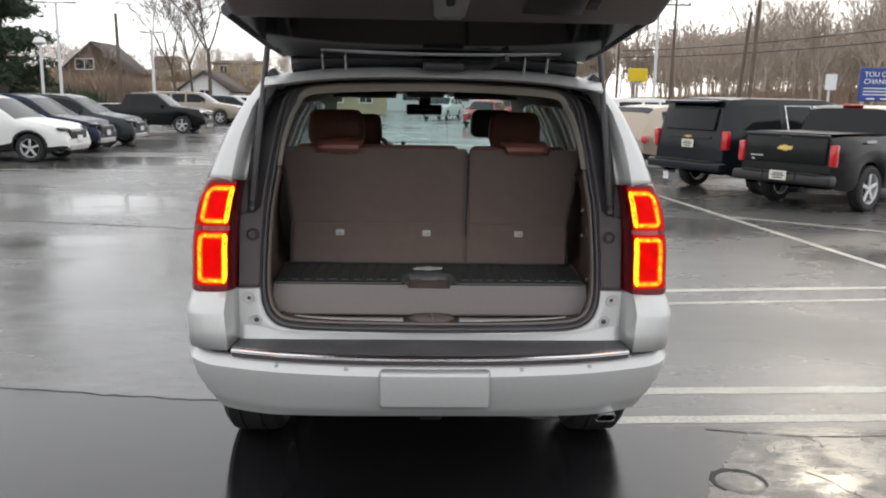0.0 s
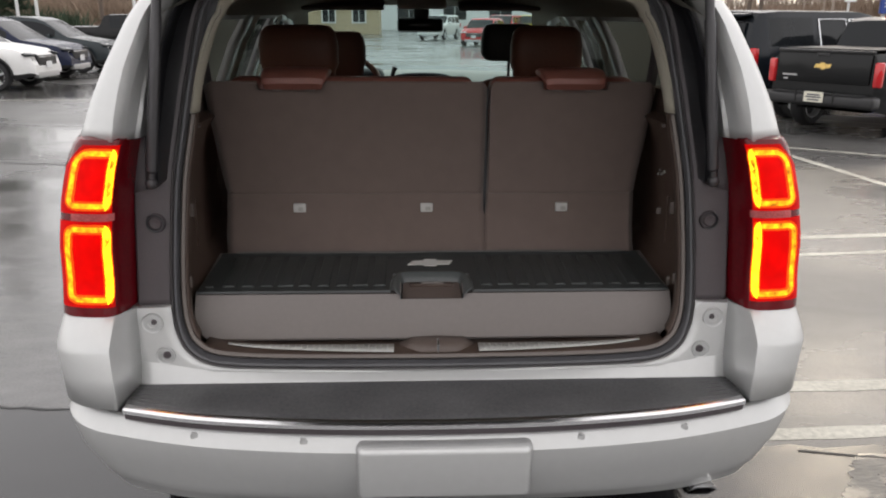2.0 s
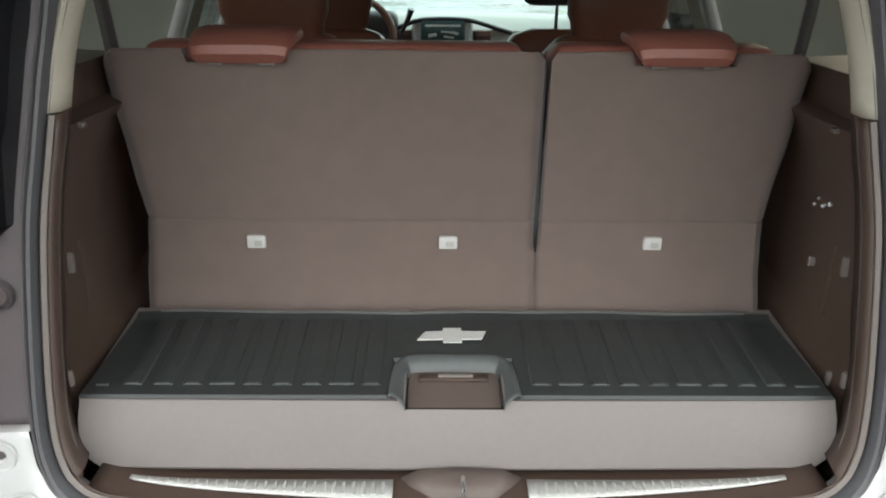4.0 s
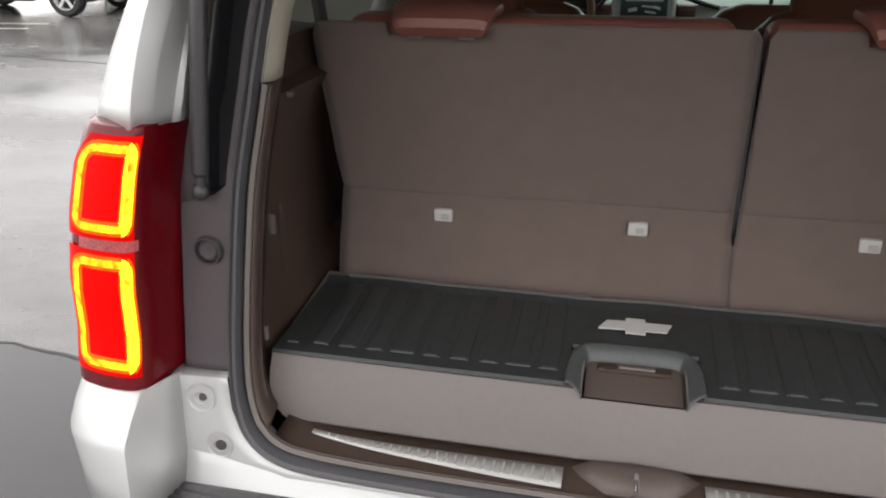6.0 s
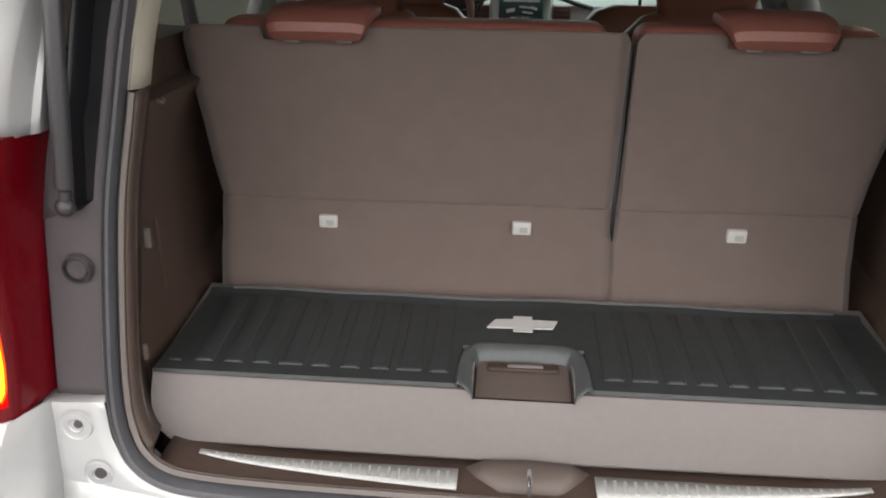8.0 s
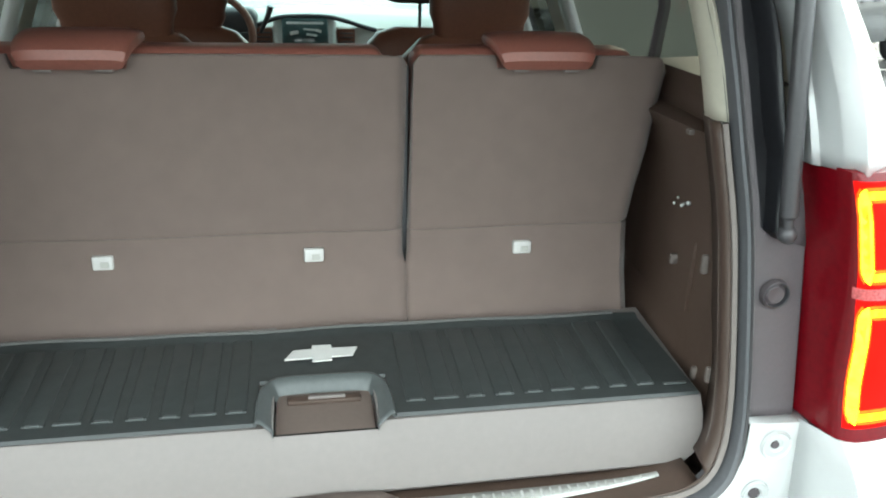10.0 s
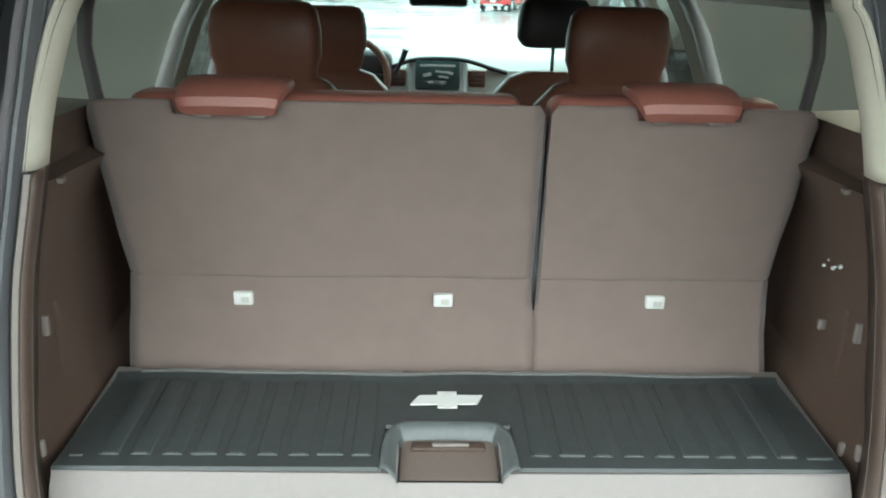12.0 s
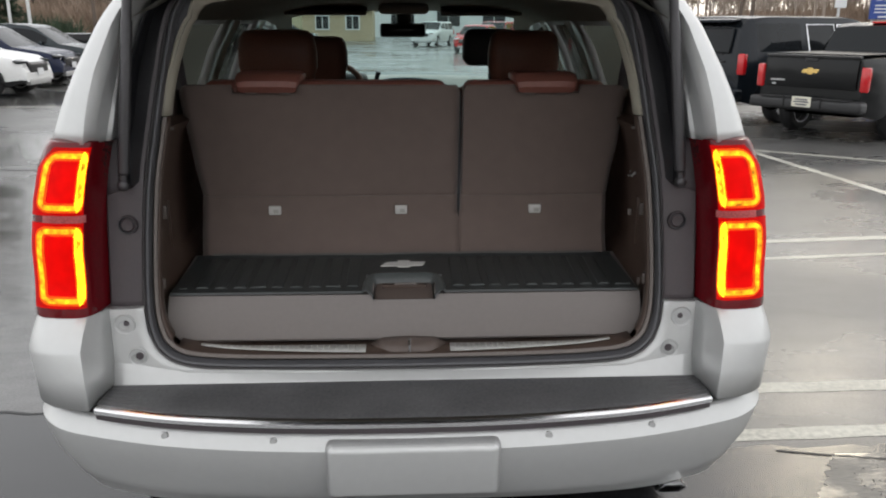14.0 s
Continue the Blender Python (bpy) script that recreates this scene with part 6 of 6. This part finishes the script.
def lot_lamp(x, y, h, head, label, k=1.0):
    t = thing("street_lamp", label, "street lamp", group="lot lamps")
    part("pole", tube(bm_new(), [(x, y, 0), (x, y, h * 0.5), (x, y, h)], [0.09, 0.08, 0.06], 10), M_LAMPPOLE, t)
    part("base", lathe(bm_new(), [(0, 0.001), (0, 0.3), (0.6, 0.3), (0.62, 0.001)], 16, "z", (x, y, 0)), M_GREYMETAL, t)
    if head == "tee":
        part("arm", tube(bm_new(), [(x - 0.95 * k, y, h + 0.02), (x + 0.95 * k, y, h + 0.02)], 0.04, 8), M_LAMPPOLE, t)
        for s in (-1, 1):
            part("lamp_head", box(bm_new(), (x + s * 0.75 * k, y, h + 0.04), (0.62 * k, 0.30, 0.09), 0.04, 2), M_LAMPPOLE, t)
    elif head == "cap":
        part("lamp_head", lathe(bm_new(), [(h - 0.1, 0.1), (h + 0.05, 0.34), (h + 0.30, 0.22), (h + 0.34, 0.001)], 14, "z", (x, y, 0)), M_SIGNWHITE, t)
    else:
        part("arm", tube(bm_new(), [(x, y, h - 0.5), (x + 0.5, y, h - 0.05), (x + 1.4, y, h + 0.1)], [0.06, 0.05, 0.04], 8), M_LAMPPOLE, t)
        part("lamp_head", box(bm_new(), (x + 1.6, y, h + 0.1), (0.6, 0.3, 0.12), 0.04, 2), M_LAMPPOLE, t)
    return t


lot_lamp(-18.55, 40.0, 6.25, "tee", "pale painted lot lamp with two heads")
lot_lamp(-19.5, 40.0, 4.2, "cap", "short white lamp with a capped head")
lot_lamp(-13.75, 40.0, 4.85, "tee", "pale lot lamp with a small double head", 0.55)
lot_lamp(12.9, 40.0, 8.2, "tee", "tall pale lot lamp beside the road")


def utility_pole(x, y, h, lean, arms, label):
    t = thing("utility_pole", label, "utility pole", group="utility poles")
    part("pole", tube(bm_new(), [(x, y, 0), (x + lean * 0.5, y, h * 0.5), (x + lean, y, h)], [0.14, 0.12, 0.09], 10), M_WOODPOLE, t)
    for k in range(arms):
        z = h - 0.5 - 0.9 * k
        part("crossarm", box(bm_new(), (x + lean, y - 0.12, z), (2.4, 0.10, 0.12), 0.02, 1), M_WOODPOLE, t)
        for dx in (-1.05, -0.5, 0.5, 1.05):
            part("insulator", lathe(bm_new(), [(0, 0.03), (0.05, 0.05), (0.12, 0.05), (0.15, 0.001)], 8, "z", (x + lean + dx, y - 0.12, z + 0.06)), M_GREYMETAL, t)
    return Vector((x + lean, y - 0.12, h - 0.44))


tops = [utility_pole(21.5, 48.0, 12.5, 0.3, 2, "weathered wooden utility pole with crossarms"), utility_pole(20.9, 62.0, 9.9, 0.0, 1, "wooden utility pole along the road"),
        utility_pole(20.0, 76.0, 9.2, 0.0, 2, "wooden utility pole along the road"), utility_pole(19.5, 95.0, 9.4, 0.0, 1, "wooden utility pole along the road")]
utility_pole(-20.1, 53.0, 7.0, -0.1, 0, "bare leaning wooden pole")
utility_pole(20.9, 48.6, 7.5, 0.55, 0, "short wooden stub pole braced against another")
tops.insert(0, Vector((34.0, 22.0, 12.8)))
for dx in (-1.05, 0.5, 1.05):
    for a, b in zip(tops, tops[1:]):
        a2, b2 = a + Vector((dx, 0, 0.1)), b + Vector((dx, 0, 0.1))
        pts = [a2.lerp(b2, t) - Vector((0, 0, 1.0 * 4 * t * (1 - t))) for t in np.linspace(0, 1, 12)]
        tagged(part("overhead_wire", tube(bm_new(), pts, 0.022, 5), M_WIRE, None), "black overhead wire slung between utility poles", "wire", "overhead wires")
for z0, z1 in ((6.2, 6.6), (5.4, 6.0)):
    pts = [Vector((34, 24, z0 + 1)).lerp(Vector((20.0, 76.0, z1)), t) - Vector((0, 0, 1.4 * 4 * t * (1 - t) * 0.5)) for t in np.linspace(0, 1, 16)]
    tagged(part("overhead_wire", tube(bm_new(), pts, 0.03, 5), M_WIRE, None), "thick black cable along the road", "wire", "overhead wires")

# ---- signs ----
sign = thing("billboard", "blue billboard with white lettering on posts", "sign")
sx0, sy, sz0, sz1 = 18.55, 30.0, 1.95, 3.32
part("board", box(bm_new(), (sx0 + 1.7, sy, (sz0 + sz1) / 2), (3.4, 0.12, sz1 - sz0), 0.02, 1), M_SIGNBLUE, sign)
for dx in (0.25, 3.15):
    part("post", box(bm_new(), (sx0 + dx, sy + 0.12, 1.6), (0.12, 0.12, 3.2), 0.01, 1), M_GREYMETAL, sign)


def lettering(text, x, y, z, size, material, parent):
    """Built-in font letters, standing upright and facing the lot."""
    c = bpy.data.curves.new("lettering", "FONT")
    c.body, c.size, c.extrude = text, size, 0.008
    tmp = bpy.data.objects.new("tmp", c)
    scene.collection.objects.link(tmp)
    me = bpy.data.meshes.new_from_object(tmp.evaluated_get(bpy.context.evaluated_depsgraph_get()))
    bpy.data.objects.remove(tmp)
    me.transform(Matrix.Translation((x, y, z)) @ Matrix.Rotation(radians(90), 4, "X"))
    me.materials.clear()
    me.materials.append(material)
    o = new("lettering", me)
    o.parent = parent
    return o


lettering("YOU CAN", sx0 + 0.15, sy - 0.07, sz1 - 0.36, 0.30, M_SIGNWHITE, sign)
lettering("CHANGE", sx0 + 0.15, sy - 0.07, sz1 - 0.66, 0.30, M_SIGNWHITE, sign)
for k, w_ in enumerate((2.2, 2.6, 1.9)):
    part("text_bar", box(bm_new(), (sx0 + 0.15 + w_ / 2, sy - 0.068, sz1 - 0.84 - 0.13 * k), (w_, 0.012, 0.045), 0.002, 1), M_SIGNWHITE, sign)
for dx in (0.5, 1.1, 1.8):
    part("text_bar", box(bm_new(), (sx0 + dx, sy - 0.068, sz0 + 0.10), (0.35, 0.012, 0.06), 0.002, 1), M_SIGNWHITE, sign)
plain = thing("road_sign", "plain pale road sign seen on its post", "sign")
part("post", tube(bm_new(), [(17.6, 30.6, 0), (17.6, 30.6, 3.0)], 0.05, 8), M_LAMPPOLE, plain)
part("panel", box(bm_new(), (17.6, 30.5, 2.72), (0.50, 0.03, 0.66), 0.02, 1), M_SIGNWHITE, plain)
shop = thing("shop_sign", "small yellow lit roadside sign far off", "sign")
part("panel", box(bm_new(), (22.6, 78, 4.4), (1.9, 0.3, 1.3), 0.05, 1), P_YELLOW, shop)
part("post", tube(bm_new(), [(22.6, 78, 0), (22.6, 78, 4.0)], 0.12, 8), M_GREYMETAL, shop)

# ---- houses ----


def house(x, y, w, d, h, rise, wall_m, roof_m, label, windows, ridge="x"):
    t = thing("house", label, "house", pose(x, y, 0))
    bm = bm_new()
    box(bm, (0, 0, h / 2), (w, d, h), 0.02, 1)
    if ridge == "x":
        f = [[bm.verts.new((s * w / 2, a, b)) for a, b in ((-d / 2, h), (d / 2, h), (0, h + rise))] for s in (-1, 1)]
    else:
        f = [[bm.verts.new((a, s * d / 2, b)) for a, b in ((-w / 2, h), (w / 2, h), (0, h + rise))] for s in (-1, 1)]
    for q in f:
        bm.faces.new(q)
    part("wall", bm, wall_m, t)
    for s in (-1, 1):
        bm = bm_new()
        if ridge == "x":
            grid(bm, [[(-w / 2 - 0.4, s * (d / 2 + 0.4), h - 0.25), (w / 2 + 0.4, s * (d / 2 + 0.4), h - 0.25)], [(-w / 2 - 0.4, 0, h + rise + 0.05), (w / 2 + 0.4, 0, h + rise + 0.05)]])
        else:
            grid(bm, [[(s * (w / 2 + 0.4), -d / 2 - 0.4, h - 0.25), (s * (w / 2 + 0.4), d / 2 + 0.4, h - 0.25)], [(0, -d / 2 - 0.4, h + rise + 0.05), (0, d / 2 + 0.4, h + rise + 0.05)]])
        part("roof", bm, roof_m, t, solid=0.15)
    for wx, wz, ww, wh in windows:
        fr = part("window", box(bm_new(), (wx, -d / 2 - 0.04, wz), (ww + 0.25, 0.10, wh + 0.25), 0.02, 1), M_WHITEWALL, t)
        part("pane", box(bm_new(), (wx, -d / 2 - 0.085, wz), (ww, 0.04, wh), 0.01, 1), M_DARKGLASS, fr)
        part("glazing_bar", box(bm_new(), (wx, -d / 2 - 0.11, wz), (0.07, 0.03, wh), 0.005, 1), M_WHITEWALL, fr)
    return t


house(-37.8, 98.0, 7.6, 8.0, 4.2, 3.4, M_SIDING, M_ROOF, "brown shingled house with white window frames", ((-1.0, 5.0, 2.0, 1.1), (1.6, 2.2, 1.6, 1.3), (-1.4, 2.2, 1.2, 1.3)), "y")
house(-18.9, 74.0, 4.4, 7.0, 2.3, 1.5, M_WHITEWALL, M_ROOF, "low white gabled building behind the cars", ((0.0, 1.7, 0.9, 0.8),), "y")
house(-26.2, 120.0, 6.0, 8.0, 6.3, 0.3, M_BUFF, M_ROOF, "buff flat-roofed building on the rise", ((-1.5, 5.3, 1.0, 1.0), (1.5, 5.3, 1.0, 1.0)))
house(-60.7, 200.0, 5.0, 6.0, 9.8, 0.8, M_SIDING, M_ROOF, "dark distant house on the hillside", ((-1.2, 8.8, 0.9, 0.9), (1.2, 8.8, 0.9, 0.9)))
house(3.0, 112.0, 30.0, 12.0, 4.5, 1.0, M_WHITEWALL, M_ROOF, "long white building at the end of the lot", ((-9.0, 2.4, 3.0, 2.0), (-3.0, 2.4, 3.0, 2.0), (3.0, 2.4, 3.0, 2.0), (9.0, 2.4, 3.0, 2.0)))
house(-6.5, 84.0, 7.0, 7.0, 3.2, 2.4, M_BUFF, M_ROOF, "buff cottage beyond the lot", ((-1.5, 1.8, 1.2, 1.2), (1.5, 1.8, 1.2, 1.2)))

# low rise with winter grass, and the grass bank beside the road
bm = bm_new()
grid(bm, [[(x, y, z + 0.5 * noise.noise((x * 0.05, y * 0.05, 0))) for y, z in ((72, -0.6), (80, 0.5), (95, 2.6), (125, 5.0), (180, 7.0), (260, 8.0))] for x in np.linspace(-160, -9, 40)])
tagged(part("ground", bm, M_GRASS, None), "rising ground of dull winter grass", "ground", kind="structure")
bm = bm_new()
grid(bm, [[(x, y, z + 0.3 * noise.noise((x * 0.08, y * 0.08, 3))) for x, z in ((24, -0.5), (28, 0.4), (40, 1.5), (70, 3.0), (160, 6.0))] for y in np.linspace(20, 260, 40)])
tagged(part("ground", bm, M_GRASS, None), "grass bank beside the road", "ground", kind="structure")


# ---- trees ----
def limb(segs, p, d, length, r, depth, rnd, spread):
    """Grows a limb as bent pieces, with side shoots, and forks it at its end into thinner ones."""
    n_ = 3
    for i in range(n_):
        d = (d + Vector((rnd.uniform(-1, 1), rnd.uniform(-1, 1), rnd.uniform(-0.35, 0.65))) * 0.15).normalized()
        q = p + d * (length / n_)
        r2 = r * 0.90
        segs.append((p.copy(), q.copy(), r, r2))
        p, r = q, r2
        if depth > 0 and i < n_ - 1 and rnd.random() < 0.75:
            s = d.orthogonal().normalized()
            s = (s * math.cos(rnd.uniform(0, 6.28)) + d.cross(s) * math.sin(rnd.uniform(0, 6.28)))
            limb(segs, p, (d * 0.6 + s * spread + Vector((0, 0, 0.25))).normalized(), length * rnd.uniform(0.42, 0.62), r * 0.45, depth - 2 if depth > 1 else 0, rnd, spread)
    if depth > 0:
        s = d.orthogonal().normalized()
        a = rnd.uniform(0, 6.28)
        for k in range(2 if depth > 1 else 3):
            e = s * math.cos(a + k * 2.6) + d.cross(s) * math.sin(a + k * 2.6)
            nd = (d + e * spread * rnd.uniform(0.7, 1.15) + Vector((0, 0, 0.10))).normalized()
            limb(segs, p, nd, length * rnd.uniform(0.68, 0.86), r * rnd.uniform(0.66, 0.78), depth - 1, rnd, spread)


def segs_mesh(segs, sides, verts, faces, off=Vector((0, 0, 0)), scale=1.0, turn=0.0, minr=0.0):
    ct, st_ = math.cos(turn), math.sin(turn)
    for a, b, r0, r1 in segs:
        d = (b - a)
        if d.length < 1e-6:
            continue
        s = d.orthogonal().normalized()
        u = d.normalized().cross(s)
        base = len(verts)
        for p, r in ((a, r0), (b, r1)):
            r = max(r, minr)
            for k in range(sides):
                an = 2 * math.pi * k / sides
                v = p + r * (math.cos(an) * s + math.sin(an) * u)
                verts.append(((v.x * ct - v.y * st_) * scale + off.x, (v.x * st_ + v.y * ct) * scale + off.y, v.z * scale + off.z))
        for k in range(sides):
            faces.append((base + k, base + (k + 1) % sides, base + sides + (k + 1) % sides, base + sides + k))


def mesh_part(name, verts, faces, material, parent=None, label="", kind=""):
    me = bpy.data.meshes.new(name)
    me.from_pydata(verts, [], faces)
    me.materials.append(material)
    o = new(name, me)
    if parent is not None:
        o.parent = parent
    if label or kind:
        tagged(o, label=label, kind=kind)
    return o


def bare_tree(x, y, h, lean, seed, label, depth=4, fork=0.35):
    rnd = random.Random(seed)
    t = thing("tree", label, "tree", pose(x, y, 0), group="bare trees")
    segs, twigs = [], []
    p, d, r = Vector((0, 0, 0)), Vector((lean, 0, 1)).normalized(), h * 0.012
    for i in range(4):
        q = p + d * h * fork / 4
        segs.append((p.copy(), q.copy(), r, r * 0.93))
        p, r = q, r * 0.93
        d = (d + Vector((rnd.uniform(-1, 1), rnd.uniform(-1, 1), 0)) * 0.07).normalized()
    grown = []
    for k in range(3):
        a = 2 * math.pi * k / 3 + rnd.uniform(-0.5, 0.5)
        limb(grown, p, (d + Vector((math.cos(a), math.sin(a), 0)) * 0.50).normalized(), h * (1 - fork) * 0.32, r * 0.66, depth, rnd, 0.55)
    thick = [s for s in grown if s[2] > 0.02]
    thin = [s for s in grown if s[2] <= 0.02]
    v, f = [], []
    segs_mesh(segs + thick, 6, v, f)
    mesh_part("trunk", v, f, M_BARK, t)
    v, f = [], []
    segs_mesh(thin, 3, v, f, minr=0.012)
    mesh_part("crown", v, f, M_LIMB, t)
    return t


bare_tree(-18.2, 60.0, 12.5, -0.10, 3, "bare winter tree with spreading grey limbs", 6, 0.30)
bare_tree(-17.6, 61.5, 11.0, 0.02, 8, "bare winter tree with a thin trunk", 6, 0.36)
bare_tree(-15.8, 60.0, 14.5, 0.0, 12, "bare winter tree with an upright trunk", 6, 0.34)

# pine: whorls of drooping boughs carrying needle clumps
pine = thing("pine_tree", "tall dark green pine at the edge of the lot", "tree")
part("trunk", tube(bm_new(), [(-22.6, 42.0, 0), (-22.6, 42.0, 7), (-22.5, 42.0, 14)], [0.34, 0.24, 0.05], 10), M_BARK, pine)
rnd = random.Random(21)
bv, bf, nv, nf = [], [], [], []
boughs = []
for i in range(120):
    z = 1.3 + 12.3 * (i / 120)
    a = rnd.uniform(0, 2 * math.pi)
    ln = lerp(3.2, 0.6, (z - 1.6) / 12) * rnd.uniform(0.7, 1.15)
    base = Vector((-22.6, 42.0, z))
    end = base + Vector((math.cos(a) * ln, math.sin(a) * ln, rnd.uniform(-0.5, 0.5)))
    boughs.append((base, end, 0.05, 0.015))
    for k in range(int(14 + ln * 22)):
        c = base.lerp(end, rnd.uniform(0.22, 1.04)) + Vector((rnd.gauss(0, 0.22), rnd.gauss(0, 0.22), rnd.gauss(0, 0.16)))
        for _ in range(7):
            d = Vector((rnd.gauss(0, 1), rnd.gauss(0, 1), rnd.gauss(0, 0.7))).normalized() * rnd.uniform(0.18, 0.42)
            s = d.orthogonal().normalized() * 0.034
            n0 = len(nv)
            nv += [tuple(c - s), tuple(c + s), tuple(c + d)]
            nf.append((n0, n0 + 1, n0 + 2))
segs_mesh(boughs, 4, bv, bf)
mesh_part("bough", bv, bf, M_BARK, pine, kind="stuff")
mesh_part("crown", nv, nf, M_NEEDLE, pine)

# far woods: many bare trees behind the road and behind the houses
variants = []
for sd in (31, 32, 33, 34, 35):
    rnd = random.Random(sd)
    segs = []
    p, d, r = Vector((0, 0, 0)), Vector((rnd.uniform(-0.06, 0.06), 0, 1)).normalized(), 0.20
    for i in range(3):
        q = p + d * 1.5
        segs.append((p.copy(), q.copy(), r, r * 0.9))
        p, r = q, r * 0.9
        if i == 1:
            limb(segs, p, (d + Vector((rnd.uniform(-1, 1), rnd.uniform(-1, 1), 0.5)) * 0.6).normalized(), 2.4, r * 0.5, 3, rnd, 0.6)
    for k in range(3):
        a = 2.1 * k + rnd.uniform(-0.5, 0.5)
        limb(segs, p, (d + Vector((math.cos(a), math.sin(a), 0)) * 0.42).normalized(), 2.7, r * 0.62, 5, rnd, 0.50)
    variants.append(segs)


def woods(name, places, label, seed, minr):
    rnd = random.Random(seed)
    v, f = [], []
    for x, y, z, s in places:
        segs_mesh(variants[rnd.randrange(5)], 3, v, f, Vector((x, y, z)), s, rnd.uniform(0, 6.28), minr)
    # pale twig colour carries the haze of distance
    o = mesh_part(name, v, f, M_TWIGHAZE)
    return tagged(o, label, "trees", kind="stuff")


rnd = random.Random(77)
right_wood = [(rnd.uniform(30, 62) + 0.16 * (y - 60), y, 0.8, rnd.uniform(0.6, 0.95)) for y in (rnd.uniform(48, 150) for _ in range(150))]
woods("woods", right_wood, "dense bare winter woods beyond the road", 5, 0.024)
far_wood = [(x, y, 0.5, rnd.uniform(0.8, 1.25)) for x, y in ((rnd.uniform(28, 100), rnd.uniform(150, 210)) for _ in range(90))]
woods("woods", far_wood, "bare woods far beyond the road, haze put into their colour", 15, 0.05)
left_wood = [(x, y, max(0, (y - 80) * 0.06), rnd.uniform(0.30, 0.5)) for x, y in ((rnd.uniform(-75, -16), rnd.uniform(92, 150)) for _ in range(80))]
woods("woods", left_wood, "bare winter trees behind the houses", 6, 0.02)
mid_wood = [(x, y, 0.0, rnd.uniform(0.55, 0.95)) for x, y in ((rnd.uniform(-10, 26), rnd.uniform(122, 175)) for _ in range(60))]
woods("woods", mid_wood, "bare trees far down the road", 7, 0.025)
# added out of view: a tree line that cuts sky reflection and fill light
unseen_wood = [(x, y, 0.0, rnd.uniform(0.7, 1.0)) for x, y in ((rnd.uniform(-70, 70), rnd.uniform(-75, -55)) for _ in range(36))]
woods("woods", unseen_wood, "unseen bare trees added behind the camera to darken reflections", 8, 0.05)


def brush(name, spans, label, seed, material=None):
    """Undergrowth: countless crossing stems and dead leaves."""
    rnd = random.Random(seed)
    v, f = [], []
    for x0, x1, y0, y1, z0, h, n_ in spans:
        for _ in range(n_):
            t = rnd.random()
            p = Vector((lerp(x0, x1, t) + rnd.gauss(0, 0.6), lerp(y0, y1, rnd.random() * 0.15 + t * 0.85) + rnd.gauss(0, 1.0), z0))
            hh = h * rnd.uniform(0.35, 1.0) * (0.75 + 0.35 * math.sin(t * 23 + seed) * math.sin(t * 61))
            d = Vector((rnd.gauss(0, 0.35), rnd.gauss(0, 0.35), 1)) * hh
            s = Vector((1, rnd.uniform(-0.6, 0.6), 0)) * rnd.uniform(0.015, 0.055)
            b = len(v)
            v += [tuple(p - s), tuple(p + s), tuple(p + d * 0.6 + s * 1.4), tuple(p + d)]
            f.append((b, b + 1, b + 2, b + 3))
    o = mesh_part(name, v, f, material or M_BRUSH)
    return tagged(o, label, "undergrowth", kind="stuff")


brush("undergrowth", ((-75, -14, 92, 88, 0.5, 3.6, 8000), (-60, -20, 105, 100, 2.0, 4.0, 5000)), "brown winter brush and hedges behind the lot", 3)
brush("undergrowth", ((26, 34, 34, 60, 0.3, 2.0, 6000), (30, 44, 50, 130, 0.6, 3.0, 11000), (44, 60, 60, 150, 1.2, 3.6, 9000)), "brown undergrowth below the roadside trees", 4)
# added out of view behind the camera, closes the horizon for reflections
brush("undergrowth", ((-80, 80, -62, -58, 0, 7.0, 7000),), "unseen brown brush added behind the camera to darken reflections", 12)
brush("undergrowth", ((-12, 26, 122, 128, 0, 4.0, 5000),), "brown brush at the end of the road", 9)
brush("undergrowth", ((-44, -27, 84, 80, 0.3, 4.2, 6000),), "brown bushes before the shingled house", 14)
brush("hedge", ((-36, -27, 66, 66, 0, 2.6, 3500),), "dark evergreen hedge before the house", 10, M_NEEDLE)
